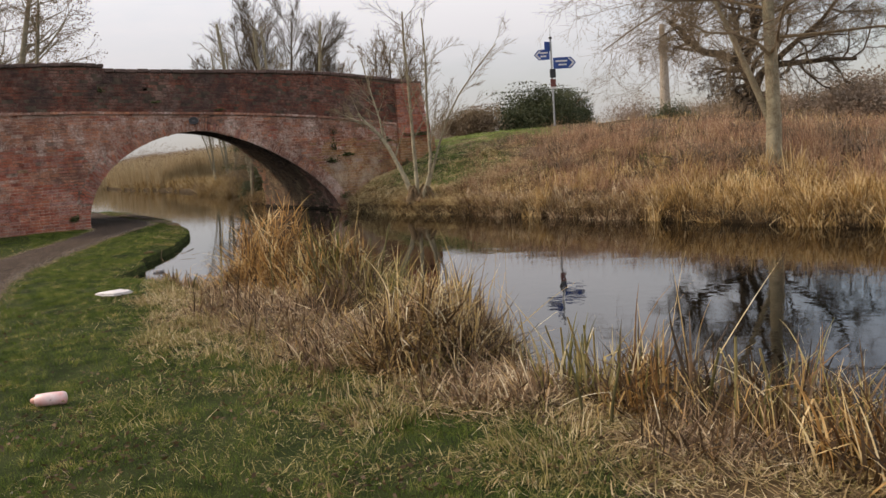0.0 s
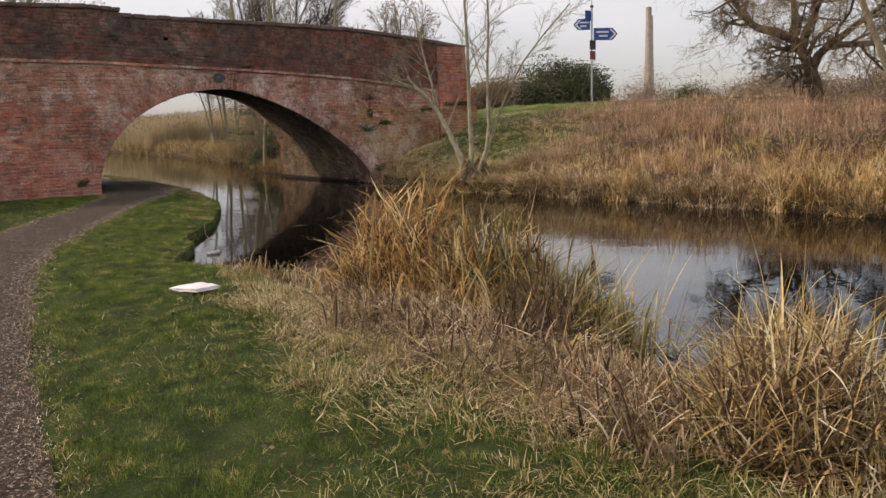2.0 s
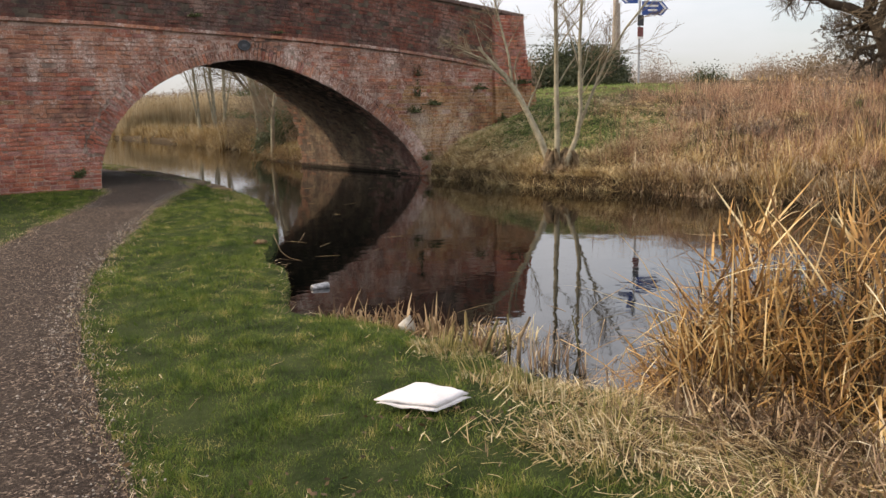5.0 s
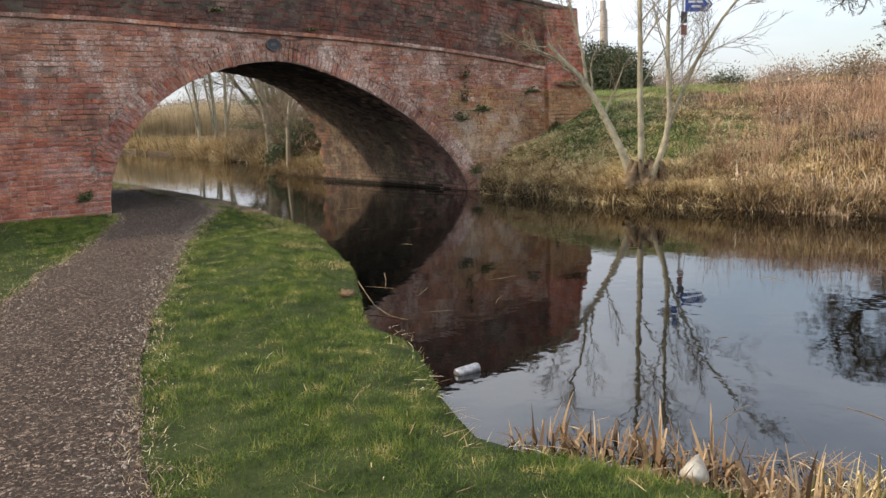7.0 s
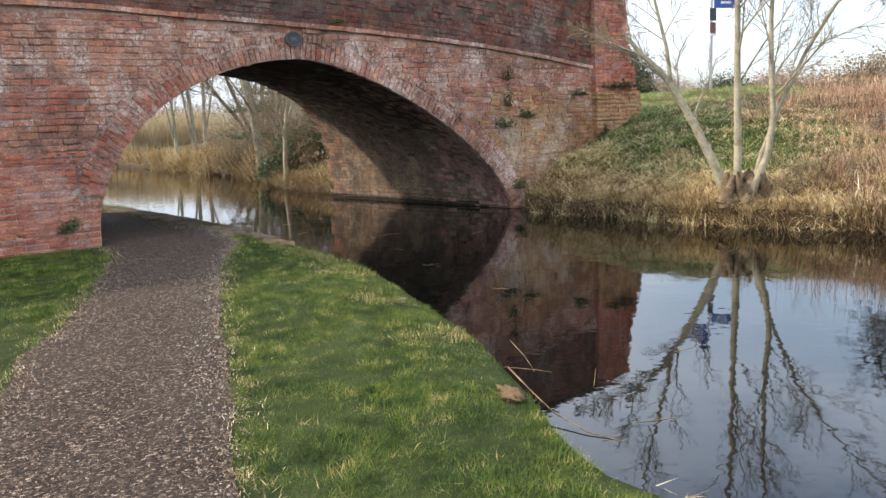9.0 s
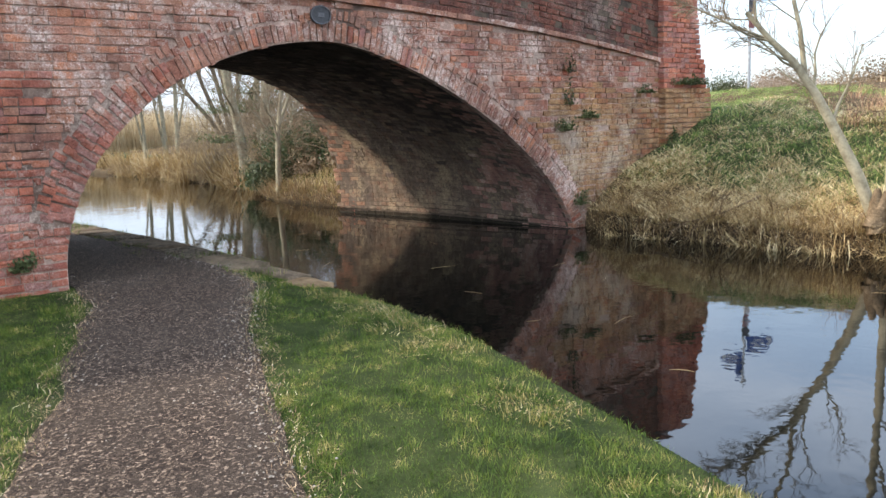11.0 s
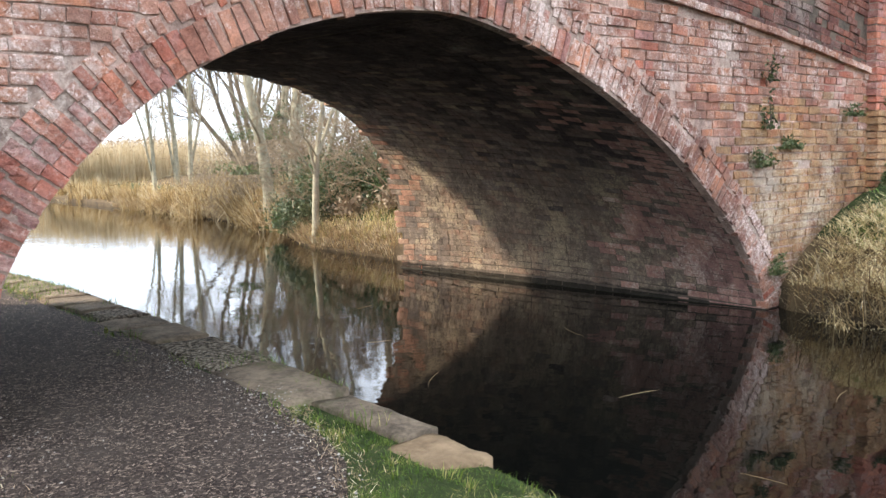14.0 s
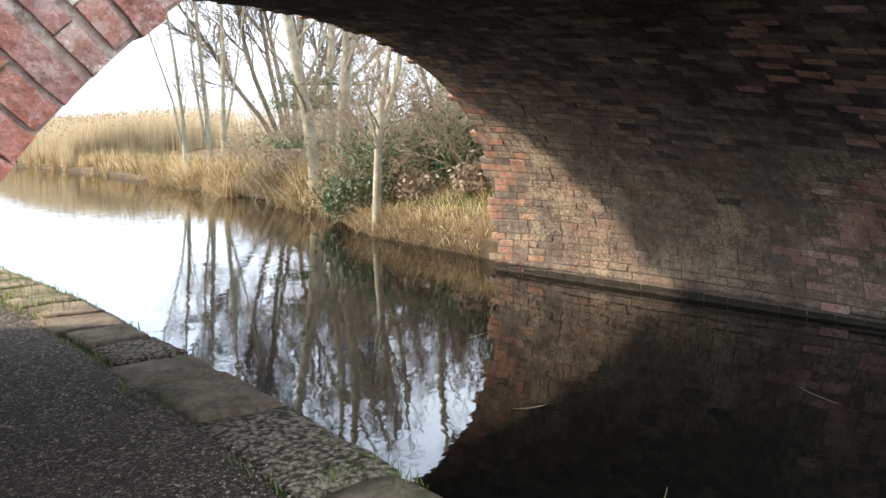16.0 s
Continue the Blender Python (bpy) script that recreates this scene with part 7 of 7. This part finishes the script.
finger(0.92, 0.44, (0.05, -0.05, 4.61 - sz), -22, post)
finger(0.62, 0.40, (-0.05, 0.03, 4.97 - sz), 146, post)
part("route_panel", box(0.3, 0.02, 0.36, (-0.12, 0.05, 5.28 - sz)), M_BLUE, post)
part("notice", box(0.28, 0.02, 0.34, (0, -0.05, 4.22 - sz)), M_IRON, post)
red = part("notice", box(0.26, 0.02, 0.36, (0, -0.05, 3.82 - sz)), M_REDSIGN, post, "red-brown notice with a white band")
part("band", box(0.27, 0.028, 0.07, (0, -0.05, 3.66 - sz)), M_WHITE, red)

tower = tagged(new("tall_chimney"), "tall pale tapered chimney far across the fields", "chimney")
tower.matrix_basis = pose(519.0, 526.0, 0)
M_TOWER = plain("pale_masonry", (0.26, 0.22, 0.175), (0.40, 0.345, 0.28), 0.3, 0.9, 0.2, fine=3.0)
put("shaft", fast_mesh("shaft", *tubes(np.array([[[0, 0, -2], [0, 0, 28], [0, 0, 59], [0, 0, 87]]]), np.array([[5.3, 4.35, 3.55, 2.95]]), 14)), M_TOWER, tower)
part("cap", box(4.0, 4.0, 9, (-0.9, 0, 90)), M_TOWER, tower)

# white padded packet, folded over, on the grass
M_CARD = plain("white_padded_plastic", (0.54, 0.50, 0.49), (0.74, 0.70, 0.69), 6, 0.6, 0.3, 0.01)
packet = tagged(new("folded_packet"), "white padded plastic packet folded over on the grass", "litter")
packet.matrix_basis = pose(2.26, 9.42, gz(2.26, 9.42) + 0.035)


def padded(corners, low, puff, thick, seed):
    """A padded sheet between four corners, with a crumpled swell and a rounded rim."""
    bm = bmesh.new()
    n = 12
    grid = {}
    for side in (0, 1):
        for i in range(n + 1):
            for j in range(n + 1):
                rim = i in (0, n) or j in (0, n)
                if side and rim:
                    grid[1, i, j] = grid[0, i, j]
                    continue
                a, b = i / n, j / n
                p = [corners[0][k] * (1 - a) * (1 - b) + corners[1][k] * a * (1 - b) + corners[2][k] * a * b + corners[3][k] * (1 - a) * b for k in (0, 1)]
                swell = (16 * a * (1 - a) * b * (1 - b)) ** 0.45
                ruck = noise.noise(Vector((p[0] * 13, p[1] * 13, seed))) * 0.008 + noise.noise(Vector((p[0] * 34, p[1] * 34, seed))) * 0.003
                z = low + (puff * swell + thick + ruck if not side else -0.3 * thick * swell) if not rim else low + thick * 0.35 + ruck
                grid[side, i, j] = bm.verts.new((p[0], p[1], z))
    for side in (0, 1):
        for i in range(n):
            for j in range(n):
                q = [grid[side, i, j], grid[side, i + 1, j], grid[side, i + 1, j + 1], grid[side, i, j + 1]]
                bm.faces.new(q if not side else q[::-1])
    return bm


part("lower_fold", padded([(-0.235, 0.06), (-0.075, -0.18), (0.15, -0.125), (0.03, 0.14)], 0.0, 0.004, 0.012, 1.0), M_CARD, packet, "thin lower fold, dirty at the rim", smooth=True)
part("upper_fold", padded([(-0.24, 0.075), (-0.065, -0.165), (0.155, -0.105), (0.03, 0.165)], 0.014, 0.014, 0.012, 4.0), M_CARD, packet, smooth=True)

# drinks bottle with a white and pink label
M_LABEL = plain("white_pink_label", (0.70, 0.30, 0.28), (0.78, 0.75, 0.74), 9, 0.4, 0.0, fine=3)
M_ORANGE = plain("orange_drink", (0.40, 0.15, 0.11), (0.55, 0.28, 0.22), 20, 0.35, 0.0)
bottle = tagged(new("drinks_bottle"), "small bottle with a white and pink wrapper on the grass", "litter")
bottle.matrix_basis = pose(1.31, 5.2, gz(1.31, 5.2) + 0.045, 0, 90, -20)


def turned(name, prof, material, parent, seg=18):
    z_ = np.array([p[0] for p in prof])
    r0 = np.array([p[1] for p in prof])
    path = np.stack([np.zeros_like(z_), np.zeros_like(z_), z_], 1)[None]
    return put(name, fast_mesh(name, *tubes(path, r0[None], seg)), material, parent, smooth=True)


turned("wrapper", [(-0.085, 0.026), (-0.078, 0.037), (0, 0.042), (0.075, 0.041), (0.092, 0.036), (0.098, 0.024), (0.1, 0.001)], M_LABEL, bottle)
turned("neck", [(-0.112, 0.001), (-0.111, 0.015), (-0.1, 0.018), (-0.083, 0.027)], M_ORANGE, bottle)

M_CAN = plain("can_metal", (0.12, 0.12, 0.125), (0.42, 0.40, 0.39), 30, 0.35, 0.0, metal=0.6)
can = tagged(new("drinks_can"), "silver drinks can floating by the bank", "litter")
can.matrix_basis = pose(3.27, 12.8, WATER + 0.010, 0, 86, -2)
turned("body", [(-0.083, 0.001), (-0.082, 0.025), (-0.074, 0.033), (0.07, 0.033), (0.08, 0.027), (0.081, 0.001)], M_CAN, can)
put("tab", fast_mesh("tab", *tubes(np.array([[[0.0, 0.0, 0.081], [0.006, 0, 0.084], [0.016, 0, 0.083]]]), np.full((1, 3), 0.006), 6)), M_IRON, can)

M_BAG = plain("dirty_white_plastic", (0.20, 0.17, 0.12), (0.46, 0.42, 0.35), 8, 0.5, 0.3, 0.01)
bm = bmesh.new()
bmesh.ops.create_icosphere(bm, subdivisions=3, radius=1)
for v in bm.verts:
    k = 1 + 0.16 * noise.noise(v.co * 2.2) + 0.05 * noise.noise(v.co * 7)
    top = max(0, v.co.z)
    v.co = Vector((v.co.x * 0.07 * k * (1 - 0.6 * top), v.co.y * 0.06 * k * (1 - 0.6 * top), v.co.z * (0.13 if v.co.z > 0 else 0.07) * k))
bag = tagged(part("plastic_bag", bm, M_BAG, smooth=True), "dirty white plastic bag caught in reed stubble", "litter")
bag.matrix_basis = pose(3.05, 10.95, 0.05, 0, 25, 20) @ Matrix.Diagonal((1.0, 0.9, 0.6, 1))

# pale scrap on the far bank
bm = bmesh.new()
bmesh.ops.create_icosphere(bm, subdivisions=3, radius=1)
for v in bm.verts:
    k = 1 + 0.35 * noise.noise(v.co * 2.1) + 0.12 * noise.noise(v.co * 6)
    v.co = Vector((v.co.x * 0.12 * k, v.co.y * 0.09 * k, v.co.z * 0.06 * k))
scrap = tagged(part("crumpled_scrap", bm, M_PALESTONE, smooth=True), "pale crumpled plastic caught in the rough grass", "litter")
scrap.matrix_basis = pose(13.0, 17.9, gz(13.0, 17.9) + 0.0, 8, 5, 30)

# bare sticks at the water's edge
for bends, rad, text in (([(3.74, 15.05, 0.11), (3.68, 14.8, 0.05), (3.62, 14.55, 0.0), (3.61, 14.3, -0.03), (3.68, 14.08, -0.045)], 0.0055, "pale bent stick reaching from the grass into the water"),
                         ([(4.46, 15.86, -0.035), (4.27, 15.5, -0.03), (4.10, 15.22, -0.035)], 0.005, "pale stick floating by the bank"),
                         ([(3.62, 9.2, -0.1), (3.66, 9.16, 0.15), (3.7, 9.1, 0.36), (3.78, 9.08, 0.5)], 0.008, "dark bare stick standing in the shallows"),
                         ([(3.35, 10.15, -0.1), (3.4, 10.2, 0.08), (3.5, 10.22, 0.2)], 0.016, "broken pale reed stump leaning in the water")):
    path = np.array([bends], float)
    tagged(put("stick", fast_mesh("stick", *tubes(path, np.linspace(rad, rad * 0.45, len(bends))[None], 7)), M_STOOL, smooth=True), text, "stick")

# dead branch fallen over the far bank's edge
limbs = [([(10.75, 19.75, 0.52), (10.45, 20.05, 0.33), (10.22, 20.35, 0.22), (10.12, 20.7, 0.17), (10.1, 21.05, 0.12)], 0.013), ([(10.32, 20.2, 0.27), (10.1, 20.25, 0.16), (9.98, 20.3, 0.02), (9.95, 20.34, -0.06)], 0.008),
         ([(10.2, 20.4, 0.21), (10.0, 20.5, 0.12), (9.9, 20.52, -0.01), (9.88, 20.56, -0.06)], 0.008), ([(10.14, 20.62, 0.18), (9.96, 20.74, 0.1), (9.86, 20.86, 0.0), (9.84, 20.9, -0.06)], 0.007),
         ([(10.4, 20.1, 0.31), (10.3, 20.0, 0.48), (10.28, 19.85, 0.62), (10.24, 19.8, 0.7)], 0.007), ([(10.12, 20.72, 0.17), (10.16, 20.9, 0.3), (10.14, 21.05, 0.38), (10.12, 21.1, 0.41)], 0.006)]
chunks = [tubes(np.array([bends], float), np.linspace(rad, rad * 0.4, len(bends))[None], 6) for bends, rad in limbs]
tagged(put("fallen_branch", fast_mesh("fallen_branch", *join_arrays(chunks)), M_STOOL, smooth=True), "bare dead branch lying over the bank's edge", "branch")

# floating reed stems
fr = random.Random(77)
for i, (x, y) in enumerate([(4.1, 15.3), (4.3, 14.9), (4.6, 14.2), (5.2, 14.9), (6.0, 15.5), (7.2, 16.2), (5.6, 17.3), (6.4, 18.4), (7.6, 19.6), (4.0, 14.2), (8.6, 17.4), (6.9, 13.2), (5.0, 12.3),
                            (7.9, 20.5), (6.3, 20.1), (5.9, 18.9), (7.0, 21.4), (3.9, 11.4), (4.4, 11.0), (6.6, 23.9), (7.4, 25.4), (6.2, 22.6), (8.1, 23.0)]):
    l = fr.uniform(0.05, 0.2)
    a = fr.uniform(0, 6.28)
    bendy = fr.uniform(-0.02, 0.02)
    p = np.array([[[-l, 0, 0.0], [-l * 0.3, bendy, 0.001], [l * 0.4, bendy * 0.6, 0.001], [l, -bendy * 0.4, 0.0]]])
    o = put("floating_reed", fast_mesh("floating_reed", *tubes(p, np.array([[0.0012, 0.002, 0.002, 0.001]]), 5)), M_DULLSTRAW)
    tagged(o, "pale dead reed stem floating on the canal", "reed stem", "floating reed stems")
    o.matrix_basis = pose(x, y, WATER, 0, 0, math.degrees(a))

# loose chippings on the towpath
n = 9000
y = cr.uniform(-0.5, 24, n)
x = path_left(y) + (path_right(y) - path_left(y)) * np.where(cr.random(n) < 0.3, cr.normal(0.93, 0.07, n), cr.uniform(0.02, 1.03, n))
s = cr.uniform(0.002, 0.0075, n) * cr.choice([0.7, 1.0, 1.4], n)
c = np.stack([x, y, np.full(n, PATH_Z + 0.018)], 1)
oct_ = np.array([[1, 0, 0], [0, 1, 0], [-1, 0, 0], [0, -1, 0], [0, 0, 0.7], [0, 0, -0.7]])
v = (c[:, None] + oct_[None] * s[:, None, None] * cr.uniform(0.6, 1.3, (n, 6, 1))).reshape(-1, 3)
tri = np.array([[0, 1, 4], [1, 2, 4], [2, 3, 4], [3, 0, 4], [1, 0, 5], [2, 1, 5], [3, 2, 5], [0, 3, 5]])
f = (np.arange(n)[:, None, None] * 6 + tri[None]).reshape(-1, 3)
tagged(put("path_chippings", fast_mesh("path_chippings", v, f), M_STONES), "pale stone chippings strewn on the towpath", "gravel", kind="stuff")

# bare earth scrape by the water
bm = bmesh.new()
bmesh.ops.create_icosphere(bm, subdivisions=3, radius=1)
for v in bm.verts:
    k = 1 + 0.9 * noise.noise(v.co * 3.5)
    v.co = Vector((v.co.x * 0.06 * k, v.co.y * 0.13 * k, v.co.z * 0.014 * k))
M_EARTH = plain("bare_earth", (0.10, 0.065, 0.035), (0.20, 0.13, 0.07), 10, 0.95, 0.8, 0.02)
earth = tagged(part("bare_earth", bm, M_EARTH, smooth=True), "patch of bare sandy earth on the grass edge", "earth")
earth.matrix_basis = pose(3.45, 14.7, gz(3.45, 14.7) + 0.012, 0, 0, -28)

# the bricks nearest the walk, each one its own piece
templates = []
for i in range(14):
    r1 = random.Random(300 + i)
    bm = bmesh.new()
    bmesh.ops.create_grid(bm, x_segments=4, y_segments=3, size=1)
    rim = [e for e in bm.edges if e.is_boundary]
    shift = Vector((i * 7.3, 0, i * 3.1))
    chip = (r1.choice((-1, 1)), r1.choice((-1, 1)), r1.uniform(0.0, 1.0))
    for v in bm.verts:
        a, b = v.co.x, v.co.y
        rimmed = max(abs(a), abs(b)) > 0.9
        spall = max(0.0, noise.noise(Vector((a * 1.6, i * 5.1, b * 1.3)) + shift)) * 0.007
        lost = 0.014 * chip[2] * (i % 3 == 0) if a * chip[0] > 0.4 and b * chip[1] > 0.3 else 0.0
        v.co = Vector((a * 0.113, -0.003 + spall + lost + (0.0015 if rimmed else 0.0) + (0.002 if abs(a * b) > 0.8 else 0.0) + r1.uniform(-0.001, 0.001), b * 0.0345))
        v.co.x += r1.uniform(-0.004, 0.004) - (0.012 * chip[2] * chip[0] if lost and rimmed else 0.0)
        v.co.z += r1.uniform(-0.0025, 0.0025)
    side = bmesh.ops.extrude_edge_only(bm, edges=rim)["geom"]
    for v in side:
        if isinstance(v, bmesh.types.BMVert):
            v.co.y = 0.085
    bmesh.ops.recalc_face_normals(bm, faces=bm.faces)
    for f_ in bm.faces:
        f_.smooth = False
    me_ = bpy.data.meshes.new("brick")
    bm.to_mesh(me_)
    bm.free()
    me_.materials.append(M_BRICK)
    templates.append(me_)
face_templates = []
for me_ in templates:
    twin = me_.copy()
    twin.materials.clear()
    twin.materials.append(M_FACE)
    face_templates.append(twin)
single.sort(key=lambda s_: -s_[0][0])
room = 300 - len(ring_single)
single_rest = single[room:]
for i, (c, u, v, n_, l, h) in enumerate(ring_single + single[:room]):
    o = new("brick", (face_templates if i < len(ring_single) and i % 3 == 0 else templates)[brick_rng.integers(0, 14)])
    o.parent = bridge
    m = Matrix(((u[0], -n_[0], v[0]), (u[1], -n_[1], v[1]), (u[2], -n_[2], v[2]))).to_4x4()
    m = m @ Matrix.Diagonal((l / 0.225, 1, h / 0.069, 1))
    o.matrix_local = Matrix.Translation(Vector(c)) @ m
if single_rest:
    c, u, v, n_, l, h = [np.array(a) for a in zip(*single_rest)]
    tagged(put("pier_face_bricks", fast_mesh("pier_face_bricks", *boxes(c, u, v, n_, l, h, np.full(len(c), 0.1), brick_rng, brick_rng.normal(0, 0.004, len(c)))), M_BRICK, bridge, "", False), kind="stuff")
